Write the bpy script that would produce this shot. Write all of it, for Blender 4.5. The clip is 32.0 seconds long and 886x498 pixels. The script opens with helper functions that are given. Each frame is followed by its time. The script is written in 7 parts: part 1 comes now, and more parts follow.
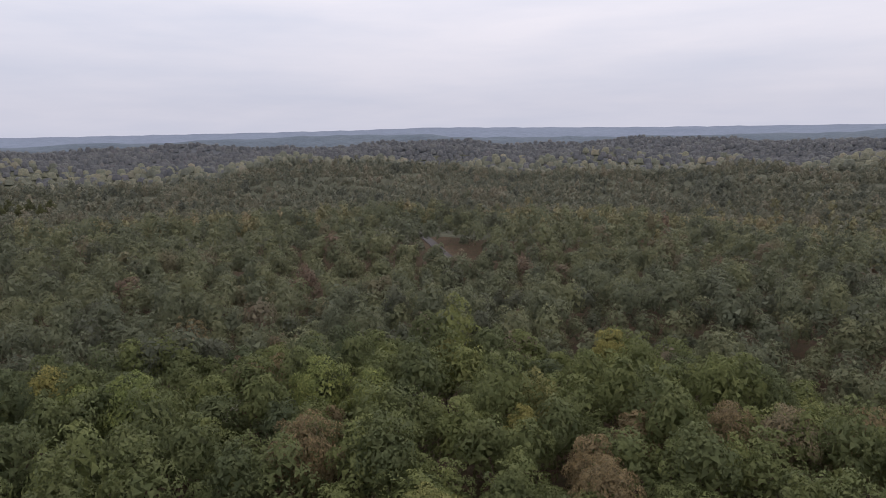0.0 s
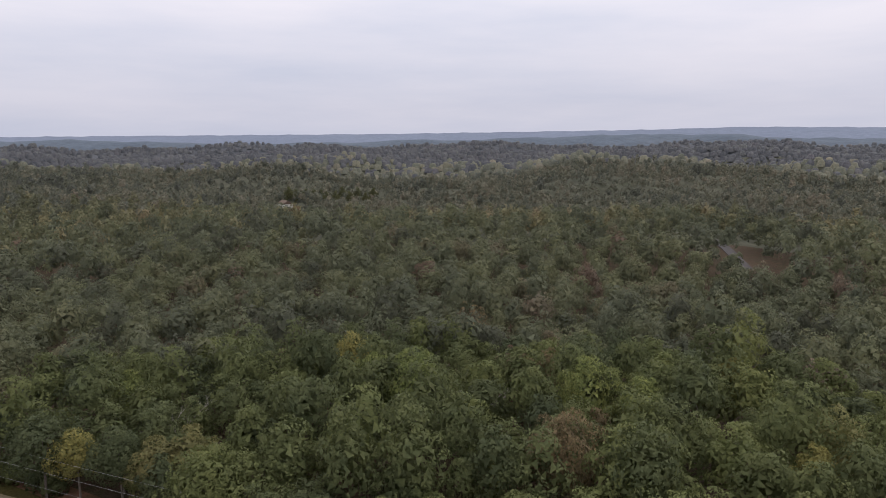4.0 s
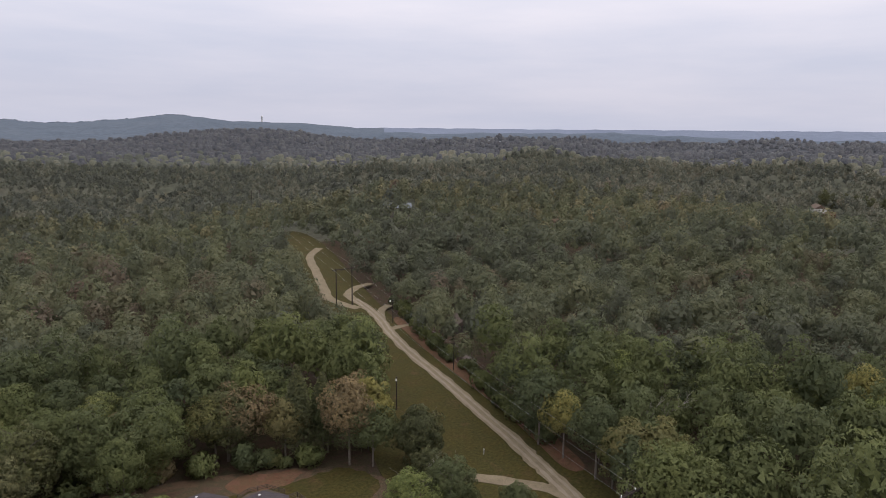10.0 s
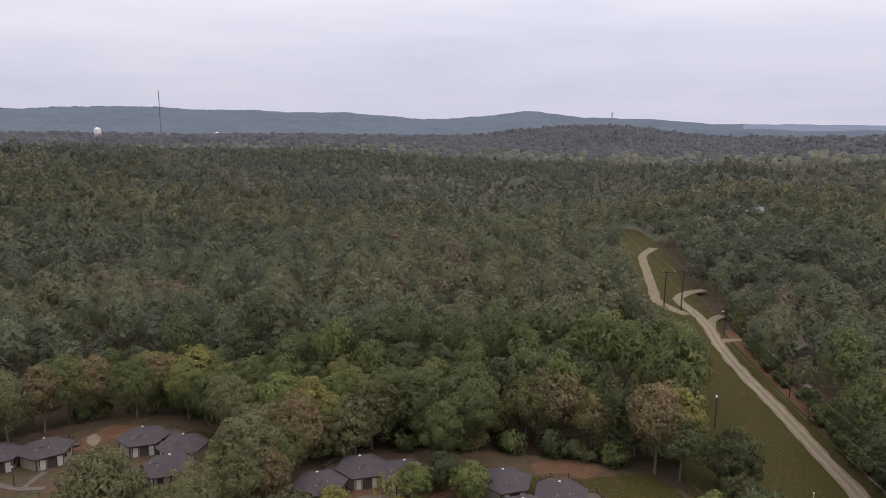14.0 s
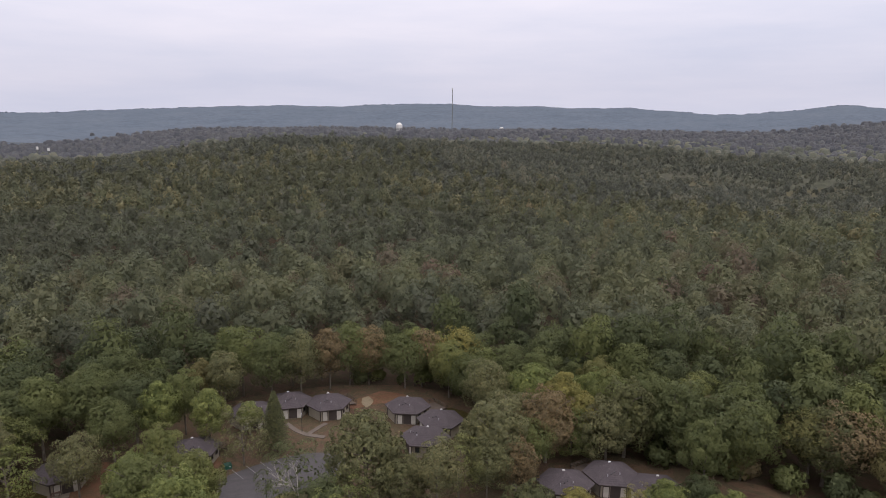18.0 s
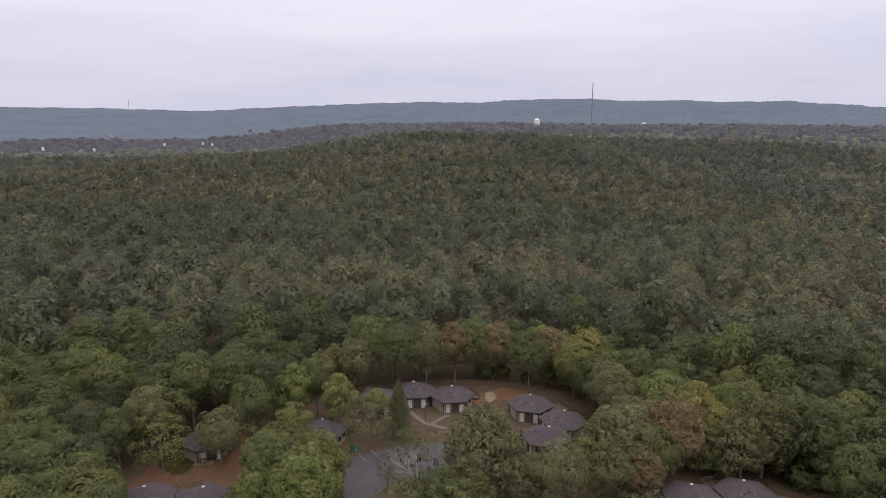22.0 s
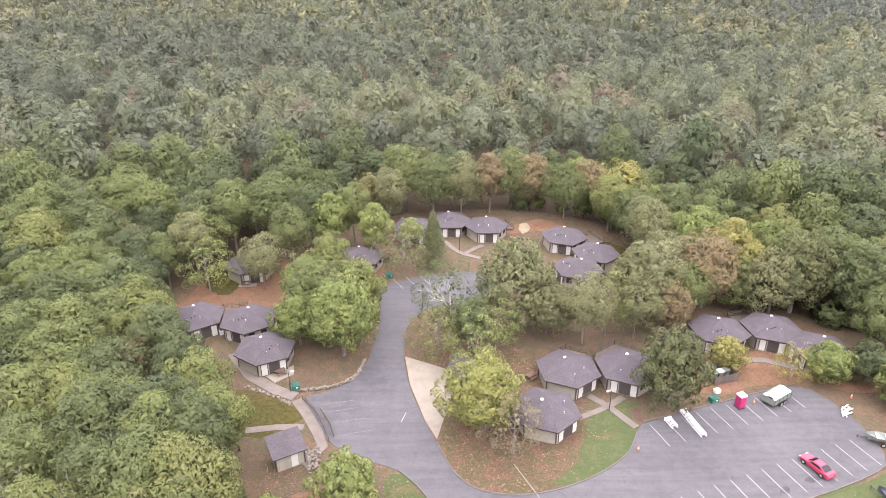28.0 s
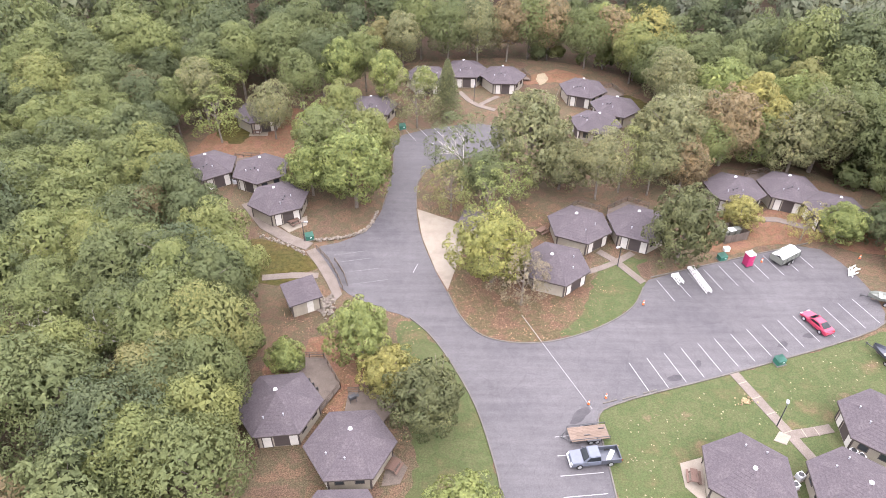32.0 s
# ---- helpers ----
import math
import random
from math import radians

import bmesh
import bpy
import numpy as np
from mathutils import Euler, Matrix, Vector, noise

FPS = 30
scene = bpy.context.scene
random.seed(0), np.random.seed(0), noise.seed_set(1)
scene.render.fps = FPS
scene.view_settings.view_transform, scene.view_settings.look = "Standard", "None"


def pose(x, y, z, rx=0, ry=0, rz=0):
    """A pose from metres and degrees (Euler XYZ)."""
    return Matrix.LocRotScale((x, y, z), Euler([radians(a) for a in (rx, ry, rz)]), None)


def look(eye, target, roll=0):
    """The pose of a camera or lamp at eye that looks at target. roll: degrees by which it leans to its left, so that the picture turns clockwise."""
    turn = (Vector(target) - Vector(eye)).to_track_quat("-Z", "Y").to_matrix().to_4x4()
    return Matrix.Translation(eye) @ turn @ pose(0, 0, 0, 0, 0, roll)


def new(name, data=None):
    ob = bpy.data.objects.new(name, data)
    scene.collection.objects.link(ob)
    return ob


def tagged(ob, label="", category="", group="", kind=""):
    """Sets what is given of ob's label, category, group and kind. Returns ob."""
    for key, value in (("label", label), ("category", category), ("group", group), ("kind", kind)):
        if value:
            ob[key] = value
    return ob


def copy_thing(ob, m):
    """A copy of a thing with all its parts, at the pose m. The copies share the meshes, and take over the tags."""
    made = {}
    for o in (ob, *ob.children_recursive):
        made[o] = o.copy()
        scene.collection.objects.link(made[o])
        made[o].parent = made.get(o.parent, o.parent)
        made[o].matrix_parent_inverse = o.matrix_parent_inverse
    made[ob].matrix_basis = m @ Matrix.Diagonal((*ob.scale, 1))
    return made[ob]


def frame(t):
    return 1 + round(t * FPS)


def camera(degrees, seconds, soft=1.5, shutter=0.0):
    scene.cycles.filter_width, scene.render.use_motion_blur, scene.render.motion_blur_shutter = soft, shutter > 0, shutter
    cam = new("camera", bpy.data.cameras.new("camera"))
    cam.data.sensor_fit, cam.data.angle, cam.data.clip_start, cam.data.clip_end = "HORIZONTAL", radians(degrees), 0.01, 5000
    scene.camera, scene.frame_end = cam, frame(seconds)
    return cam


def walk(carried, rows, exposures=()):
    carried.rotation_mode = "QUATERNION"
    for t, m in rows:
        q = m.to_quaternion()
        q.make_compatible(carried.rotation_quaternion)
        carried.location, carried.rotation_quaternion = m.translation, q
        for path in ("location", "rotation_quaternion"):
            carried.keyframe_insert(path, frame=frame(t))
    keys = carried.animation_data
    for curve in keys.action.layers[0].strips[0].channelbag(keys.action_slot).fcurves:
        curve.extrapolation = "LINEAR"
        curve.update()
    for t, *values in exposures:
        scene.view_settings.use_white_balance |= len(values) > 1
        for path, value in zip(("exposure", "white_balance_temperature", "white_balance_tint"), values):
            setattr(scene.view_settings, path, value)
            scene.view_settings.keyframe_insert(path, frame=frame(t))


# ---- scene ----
# ---------------------------------------------------------------- camera
cam = camera(65.95, 32.0, soft=0.6)
PATH = [  # seconds, x, y, z, turn to the left, pitch, roll
    (0, 0.00, 0.00, 68.00, -133.54, -9.46, -0.91),
    (0.5, 0.02, -0.24, 67.79, -131.22, -9.44, -0.80),
    (1, -0.00, -0.61, 67.59, -128.13, -9.38, -0.55),
    (1.5, -0.10, -1.04, 67.35, -124.99, -9.32, -0.41),
    (2, -0.29, -1.45, 67.09, -121.99, -9.25, -0.42),
    (2.5, -0.41, -1.81, 66.95, -118.92, -9.26, -0.30),
    (4.5, -0.11, -3.21, 67.77, -105.86, -9.27, -0.44),
    (5, -0.05, -3.70, 67.89, -102.32, -9.24, -0.47),
    (5.5, 0.03, -4.25, 67.87, -98.26, -9.20, -0.35),
    (6, 0.02, -4.79, 67.75, -93.92, -9.19, -0.28),
    (6.5, 0.11, -5.24, 67.69, -90.31, -9.30, -0.28),
    (7, 0.25, -5.57, 67.56, -86.80, -9.36, -0.25),
    (7.5, 0.48, -5.70, 67.39, -83.99, -9.40, -0.20),
    (8, 0.79, -5.69, 67.18, -80.33, -9.46, -0.07),
    (8.5, 1.03, -5.68, 67.02, -76.91, -9.49, 0.10),
    (9, 1.13, -5.79, 67.00, -73.36, -9.58, 0.23),
    (9.5, 1.02, -5.86, 67.19, -70.51, -9.68, 0.49),
    (10, 0.79, -5.93, 67.45, -67.15, -9.83, 0.71),
    (10.5, 0.62, -6.20, 67.71, -64.21, -9.95, 0.74),
    (11, 0.73, -6.71, 67.86, -61.33, -10.07, 0.64),
    (11.5, 1.01, -7.37, 67.84, -58.36, -10.15, 0.46),
    (12, 1.39, -7.91, 67.74, -54.56, -10.20, 0.34),
    (12.5, 1.68, -8.23, 67.58, -50.80, -10.26, 0.45),
    (13, 1.87, -8.48, 67.51, -46.59, -10.31, 0.55),
    (13.5, 2.01, -8.82, 67.64, -42.56, -10.42, 0.64),
    (14, 2.14, -8.93, 67.67, -38.84, -10.50, 0.75),
    (14.5, 2.34, -8.84, 67.66, -35.93, -10.56, 0.80),
    (16.5, 3.77, -8.21, 67.17, -24.48, -10.89, 0.70),
    (17, 4.26, -7.73, 66.99, -21.68, -10.99, 0.62),
    (17.5, 4.70, -7.30, 66.79, -18.90, -11.03, 0.63),
    (18, 5.13, -7.01, 66.61, -15.85, -11.09, 0.62),
    (18.5, 5.48, -6.86, 66.50, -13.21, -11.13, 0.64),
    (19, 5.77, -6.77, 66.50, -10.74, -11.21, 0.61),
    (19.5, 6.02, -6.75, 66.47, -8.53, -11.26, 0.63),
    (20, 6.29, -6.80, 66.43, -6.93, -11.31, 0.56),
    (20.5, 6.53, -6.91, 66.50, -6.03, -11.35, 0.44),
    (21, 6.64, -6.97, 66.56, -5.36, -11.40, 0.30),
    (21.5, 6.70, -6.94, 66.61, -4.86, -11.46, 0.21),
    (22, 6.70, -6.83, 66.57, -4.42, -11.51, 0.17),
    (22.5, 6.73, -6.59, 66.48, -4.07, -11.72, 0.04),
    (23, 6.72, -6.30, 66.39, -3.70, -12.79, 0.06),
    (23.5, 6.79, -6.08, 66.39, -3.34, -14.05, 0.08),
    (24, 6.89, -5.94, 66.50, -3.02, -15.42, -0.06),
    (24.5, 7.02, -5.82, 66.61, -2.68, -16.68, -0.06),
    (25, 7.01, -5.65, 66.71, -2.43, -18.07, -0.08),
    (25.5, 7.04, -5.49, 66.80, -2.22, -19.35, -0.07),
    (27.5, 7.19, -4.90, 67.09, -1.39, -24.70, 0.07),
    (28, 7.21, -4.75, 67.20, -1.17, -26.11, 0.03),
    (28.5, 7.17, -4.69, 67.29, -0.98, -27.41, 0.05),
    (29, 7.09, -4.60, 67.40, -0.79, -28.95, 0.09),
    (29.5, 7.08, -4.46, 67.43, -0.65, -30.37, 0.17),
    (30, 7.12, -4.38, 67.40, -0.47, -32.04, 0.22),
    (30.5, 7.11, -4.26, 67.37, -0.36, -33.62, 0.30),
    (31, 7.13, -4.17, 67.30, -0.21, -35.28, 0.34),
    (31.5, 7.17, -4.05, 67.20, -0.10, -36.85, 0.39),
    (32, 7.17, -3.87, 67.14, 0.00, -38.57, 0.45),
]


def aim(x, y, z, turn, pitch, roll):
    a, b = radians(turn), radians(pitch)
    return look((x, y, z), (x - math.sin(a) * math.cos(b) * 10, y + math.cos(a) * math.cos(b) * 10, z + math.sin(b) * 10), roll)


walk(cam, [(row[0], aim(*row[1:])) for row in PATH], exposures=[
    (0, -0.12, 6480, 14.5), (10, -0.1, 6480, 15.2), (17, 0.01, 6520, 17), (22, 0.02, 6520, 17.5), (23.5, 0.27, 6320, 16.5), (25.5, 1.2, 6250, 19), (27.5, 2.0, 6270, 18.8), (32, 2.05, 6220, 18.8)])

# ---------------------------------------------------------------- sky and light
world = bpy.data.worlds.new("overcast_sky")
scene.world = world
world.use_nodes = True
wn, wl = world.node_tree.nodes, world.node_tree.links
wn.clear()
w_out, w_bg = wn.new("ShaderNodeOutputWorld"), wn.new("ShaderNodeBackground")
sky = wn.new("ShaderNodeTexSky")
sky.sky_type, sky.sun_disc, sky.sun_elevation, sky.sun_rotation = "NISHITA", False, radians(48), radians(157)
sky.dust_density, sky.air_density = 4.0, 1.0
w_dim = wn.new("ShaderNodeMix")
w_dim.data_type, w_dim.blend_type = "RGBA", "MULTIPLY"
w_dim.inputs["Factor"].default_value = 1.0
w_dim.inputs["B"].default_value = (0.09, 0.09, 0.09, 1)
w_co, w_map = wn.new("ShaderNodeTexCoord"), wn.new("ShaderNodeMapping")
w_map.inputs["Scale"].default_value = (1.4, 1.4, 9.0)
w_noise = wn.new("ShaderNodeTexNoise")
w_noise.inputs["Scale"].default_value, w_noise.inputs["Detail"].default_value, w_noise.inputs["Roughness"].default_value = 1.7, 7, 0.55
w_ramp = wn.new("ShaderNodeValToRGB")
w_ramp.color_ramp.elements[0].position, w_ramp.color_ramp.elements[0].color = 0.3, (0.605, 0.65, 0.775, 1)
w_ramp.color_ramp.elements[1].position, w_ramp.color_ramp.elements[1].color = 0.68, (0.74, 0.752, 0.845, 1)
w_sep = wn.new("ShaderNodeSeparateXYZ")
w_high = wn.new("ShaderNodeMapRange")
w_high.inputs["From Min"].default_value, w_high.inputs["From Max"].default_value = 0.04, 1.0
w_tone = wn.new("ShaderNodeMix")
w_tone.data_type = "RGBA"
w_tone.inputs["A"].default_value, w_tone.inputs["B"].default_value = (1.0, 1.0, 1.0, 1), (3.2, 2.98, 2.56, 1)
w_lift = wn.new("ShaderNodeMix")
w_lift.data_type, w_lift.blend_type = "RGBA", "MULTIPLY"
w_lift.inputs["Factor"].default_value = 1.0
w_mix = wn.new("ShaderNodeMix")
w_mix.data_type = "RGBA"
w_mix.inputs["Factor"].default_value = 0.93
wl.new(w_co.outputs["Generated"], w_map.inputs["Vector"])
wl.new(w_map.outputs["Vector"], w_noise.inputs["Vector"])
wl.new(w_noise.outputs["Fac"], w_ramp.inputs["Fac"])
wl.new(w_co.outputs["Generated"], w_sep.inputs["Vector"])
wl.new(w_sep.outputs["Z"], w_high.inputs["Value"])
wl.new(w_ramp.outputs["Color"], w_lift.inputs["A"])
wl.new(w_high.outputs["Result"], w_tone.inputs["Factor"])
wl.new(w_tone.outputs["Result"], w_lift.inputs["B"])
wl.new(sky.outputs["Color"], w_dim.inputs["A"])
wl.new(w_dim.outputs["Result"], w_mix.inputs["A"])
wl.new(w_lift.outputs["Result"], w_mix.inputs["B"])
wl.new(w_mix.outputs["Result"], w_bg.inputs["Color"])
wl.new(w_bg.outputs["Background"], w_out.inputs["Surface"])

sun = new("sun", bpy.data.lights.new("sun", "SUN"))
sun.data.energy, sun.data.angle, sun.data.color = 0.6, radians(25), (1.0, 0.96, 0.90)
sun.matrix_world = look((0, 0, 200), (-30, 70, 115))

# ---------------------------------------------------------------- materials


def nodes_of(name):
    m = bpy.data.materials.new(name)
    m.use_nodes = True
    t = m.node_tree
    return m, t.nodes, t.links, t.nodes["Principled BSDF"]


def ramp(n, stops):
    r = n.new("ShaderNodeValToRGB")
    e = r.color_ramp.elements
    while len(e) < len(stops):
        e.new(0.5)
    for el, (p, c) in zip(e, stops):
        el.position, el.color = p, (*c, 1)
    return r


def noise_tex(n, l, co, scale, detail=5.0, rough=0.6):
    x = n.new("ShaderNodeTexNoise")
    x.inputs["Scale"].default_value, x.inputs["Detail"].default_value, x.inputs["Roughness"].default_value = scale, detail, rough
    l.new(co.outputs["Object"], x.inputs["Vector"])
    return x


def mixed(n, l, kind, fac, a, b):
    m = n.new("ShaderNodeMix")
    m.data_type, m.blend_type = "RGBA", kind
    for key, v in (("Factor", fac), ("A", a), ("B", b)):
        if isinstance(v, (int, float)):
            m.inputs[key].default_value = v
        elif isinstance(v, tuple):
            m.inputs[key].default_value = (*v, 1)
        else:
            l.new(v, m.inputs[key])
    return m.outputs["Result"]


def surface(name, stops, big=0.3, fine=8.0, speck=0.35, rough=0.85, metal=0.0, bump=0.3, dist=0.03, vary=0.0):
    """A surface with stains at a large scale, grain at a small one and fine relief."""
    m, n, l, bsdf = nodes_of(name)
    co = n.new("ShaderNodeTexCoord")
    a, b = noise_tex(n, l, co, big, 6, 0.65), noise_tex(n, l, co, fine, 4, 0.7)
    r = ramp(n, stops)
    l.new(a.outputs["Fac"], r.inputs["Fac"])
    grain = ramp(n, [(0.3, (1 - speck,) * 3), (0.7, (1 + speck * 0.6,) * 3)])
    l.new(b.outputs["Fac"], grain.inputs["Fac"])
    colour = mixed(n, l, "MULTIPLY", 1.0, r.outputs["Color"], grain.outputs["Color"])
    if vary:
        info = n.new("ShaderNodeObjectInfo")
        v = ramp(n, [(0.0, (1 - vary,) * 3), (1.0, (1 + vary,) * 3)])
        l.new(info.outputs["Random"], v.inputs["Fac"])
        colour = mixed(n, l, "MULTIPLY", 1.0, colour, v.outputs["Color"])
    l.new(colour, bsdf.inputs["Base Color"])
    bsdf.inputs["Roughness"].default_value, bsdf.inputs["Metallic"].default_value = rough, metal
    if rough >= 0.85:
        bsdf.inputs["Specular IOR Level"].default_value = 0.12
    if bump:
        bp = n.new("ShaderNodeBump")
        bp.inputs["Strength"].default_value, bp.inputs["Distance"].default_value = bump, dist
        l.new(b.outputs["Fac"], bp.inputs["Height"])
        l.new(bp.outputs["Normal"], bsdf.inputs["Normal"])
    return m


def asphalt(name):
    """Old asphalt: faint clouds, patches, streaks along the drive, cracks and coarse grit."""
    m, n, l, bsdf = nodes_of(name)
    co = n.new("ShaderNodeTexCoord")
    cloud = noise_tex(n, l, co, 0.1, 4, 0.6)
    base = ramp(n, [(0.3, (0.060, 0.057, 0.061)), (0.5, (0.072, 0.068, 0.071)), (0.7, (0.079, 0.075, 0.078))])
    l.new(cloud.outputs["Fac"], base.inputs["Fac"])
    colour = base.outputs["Color"]
    for turn, scale in ((18, (0.07, 1.1, 1)), (100, (0.05, 0.8, 1))):
        mp = n.new("ShaderNodeMapping")
        mp.inputs["Rotation"].default_value, mp.inputs["Scale"].default_value = (0, 0, radians(-turn)), scale
        l.new(co.outputs["Object"], mp.inputs["Vector"])
        st = noise_tex(n, l, co, 1.0, 4, 0.6)
        l.new(mp.outputs["Vector"], st.inputs["Vector"])
        sr = ramp(n, [(0.36, (0.94, 0.94, 0.94)), (0.5, (1, 1, 1)), (0.66, (1.06, 1.055, 1.05))])
        l.new(st.outputs["Fac"], sr.inputs["Fac"])
        colour = mixed(n, l, "MULTIPLY", 1.0, colour, sr.outputs["Color"])
    for scale, lo, hi in ((0.8, 0.95, 1.05), (7.0, 0.88, 1.13)):
        t = noise_tex(n, l, co, scale, 4, 0.7)
        tr = ramp(n, [(0.34, (lo,) * 3), (0.66, (hi,) * 3)])
        l.new(t.outputs["Fac"], tr.inputs["Fac"])
        colour = mixed(n, l, "MULTIPLY", 1.0, colour, tr.outputs["Color"])
    bend = noise_tex(n, l, co, 0.5, 3, 0.6)
    shift = mixed(n, l, "ADD", 0.9, co.outputs["Object"], bend.outputs["Color"])
    vor = n.new("ShaderNodeTexVoronoi")
    vor.feature = "DISTANCE_TO_EDGE"
    vor.inputs["Scale"].default_value = 0.2
    l.new(shift, vor.inputs["Vector"])
    crack = ramp(n, [(0.0, (0.55, 0.55, 0.56)), (0.012, (1, 1, 1))])
    l.new(vor.outputs["Distance"], crack.inputs["Fac"])
    colour = mixed(n, l, "MULTIPLY", 0.25, colour, crack.outputs["Color"])
    l.new(colour, bsdf.inputs["Base Color"])
    bsdf.inputs["Roughness"].default_value, bsdf.inputs["Specular IOR Level"].default_value = 0.85, 0.12
    bp = n.new("ShaderNodeBump")
    bp.inputs["Strength"].default_value, bp.inputs["Distance"].default_value = 0.3, 0.01
    l.new(t.outputs["Fac"], bp.inputs["Height"])
    l.new(bp.outputs["Normal"], bsdf.inputs["Normal"])
    return m


def plain(name, c, rough=0.5, metal=0.0, speck=0.15):
    return surface(name, [(0.3, tuple(v * 0.85 for v in c)), (0.7, tuple(min(1, v * 1.1) for v in c))], 1.2, 14, speck, rough, metal, 0.1, 0.01)


def foliage(name, stops, by="object", thin=0.3, clump=0.0, mark=1.0, fleck=1.0):
    """Leaves: tone by the tree, a little by the spray, some light passing through. clump: the size in metres of the rounded clumps in the relief."""
    m, n, l, bsdf = nodes_of(name)
    r = ramp(n, stops)
    if by == "object":
        l.new(n.new("ShaderNodeObjectInfo").outputs["Random"], r.inputs["Fac"])
    else:
        at = n.new("ShaderNodeAttribute")
        at.attribute_name = "tone"
        l.new(at.outputs["Fac"], r.inputs["Fac"])
    leaf = ramp(n, [(0.0, (1 - 0.20 * fleck, 1 - 0.18 * fleck, 1 - 0.18 * fleck)), (0.6, (1.0, 1.0, 0.98)), (1.0, (1 + 0.17 * fleck, 1 + 0.15 * fleck, 1 + 0.05 * fleck))])
    l.new(n.new("ShaderNodeNewGeometry").outputs["Random Per Island"], leaf.inputs["Fac"])
    colour = mixed(n, l, "MULTIPLY", 1.0, r.outputs["Color"], leaf.outputs["Color"])
    co = n.new("ShaderNodeTexCoord")
    patch = noise_tex(n, l, co, 0.30, 3)
    pr = ramp(n, [(0.3, (0.86, 0.90, 0.92)), (0.7, (1.13, 1.09, 1.0))])
    l.new(patch.outputs["Fac"], pr.inputs["Fac"])
    colour = mixed(n, l, "MULTIPLY", 1.0, colour, pr.outputs["Color"])
    spray = noise_tex(n, l, co, 2.2 / clump if clump else 1.6, 4, 0.7)
    k = 0.32 * mark
    sr = ramp(n, [(0.36, (1 - k, 1 - k, 1 - 0.95 * k)), (0.52, (1.0, 1.0, 1.0)), (0.66, (1 + 0.8 * k, 1 + 0.72 * k, 1 + 0.5 * k))])
    l.new(spray.outputs["Fac"], sr.inputs["Fac"])
    colour = mixed(n, l, "MULTIPLY", 1.0, colour, sr.outputs["Color"])
    if clump:
        cells = n.new("ShaderNodeTexVoronoi")
        cells.feature = "SMOOTH_F1"
        cells.inputs["Scale"].default_value, cells.inputs["Smoothness"].default_value = 1.0 / clump, 0.25
        l.new(co.outputs["Object"], cells.inputs["Vector"])
        low = n.new("ShaderNodeMath")
        low.operation = "MULTIPLY_ADD"
        low.inputs[1].default_value = -1.0
        l.new(cells.outputs["Distance"], low.inputs[0])
        fine = n.new("ShaderNodeMath")
        fine.operation = "MULTIPLY"
        fine.inputs[1].default_value = 0.5
        l.new(spray.outputs["Fac"], fine.inputs[0])
        l.new(fine.outputs["Value"], low.inputs[2])
        bp = n.new("ShaderNodeBump")
        bp.inputs["Strength"].default_value, bp.inputs["Distance"].default_value = 0.75 * mark, clump * 0.8
        l.new(low.outputs["Value"], bp.inputs["Height"])
        l.new(bp.outputs["Normal"], bsdf.inputs["Normal"])
    l.new(colour, bsdf.inputs["Base Color"])
    bsdf.inputs["Roughness"].default_value = 0.6
    bsdf.inputs["Specular IOR Level"].default_value = 0.1
    tr = n.new("ShaderNodeBsdfTranslucent")
    l.new(colour, tr.inputs["Color"])
    mx = n.new("ShaderNodeMixShader")
    mx.inputs["Fac"].default_value = thin
    l.new(bsdf.outputs["BSDF"], mx.inputs[1])
    l.new(tr.outputs["BSDF"], mx.inputs[2])
    l.new(mx.outputs["Shader"], n["Material Output"].inputs["Surface"])
    return m


DARK, GREEN, FRESH = (0.121, 0.134, 0.095), (0.143, 0.155, 0.102), (0.169, 0.180, 0.107)
OLIVE, RUST = (0.157, 0.144, 0.098), (0.178, 0.134, 0.106)
WOODS = [(0.0, (0.104, 0.112, 0.084)), (0.22, DARK), (0.45, GREEN), (0.62, (0.163, 0.171, 0.105)), (0.76, FRESH), (0.86, OLIVE), (0.95, (0.176, 0.150, 0.116)), (1.0, RUST)]
# The woods' leaves made lighter and greyer, haze being in the colour.
DIM_HAZE = [(0.0, (0.132, 0.139, 0.095)), (0.25, (0.172, 0.175, 0.113)), (0.5, (0.211, 0.207, 0.129)), (0.75, (0.249, 0.232, 0.139)), (1.0, (0.271, 0.227, 0.150))]
# Blue-grey haze mixed into the colour of the farthest leaves.
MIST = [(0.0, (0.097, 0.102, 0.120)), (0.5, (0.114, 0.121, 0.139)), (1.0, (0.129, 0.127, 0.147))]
NEAR = [(0, (0.085, 0.103, 0.057)), (0.3, (0.114, 0.132, 0.063)), (0.6, (0.137, 0.156, 0.067)), (0.84, (0.160, 0.180, 0.073)), (0.93, (0.183, 0.195, 0.077)), (0.97, (0.178, 0.160, 0.077)), (1.0, (0.169, 0.132, 0.077))]
M_LEAF = foliage("leaves_green", NEAR, thin=0.38, clump=0.7, mark=0.4, fleck=0.5)
M_LEAF_FAR = foliage("leaves_of_the_woods", WOODS, "tone", 0.42, 0.0, 0.35, 0.3)
M_LEAF_GREEN = foliage("leaves_of_the_near_woods", NEAR, "tone", 0.38, 0.8, 0.45, 0.45)
# Two steps of distance haze painted into the leaves.
M_LEAF_DIM_HAZE = foliage("leaves_hazed_dull", DIM_HAZE, "tone", 0.35, 1.8, 0.9, 0.5)
M_LEAF_DUSK_HAZE = foliage("leaves_hazed_dusky", [(0.0, (0.125, 0.135, 0.117)), (0.3, (0.172, 0.179, 0.145)), (0.6, (0.206, 0.206, 0.162)), (1.0, (0.241, 0.218, 0.176))], "tone", 0.35, 2.2, 0.8, 0.5)
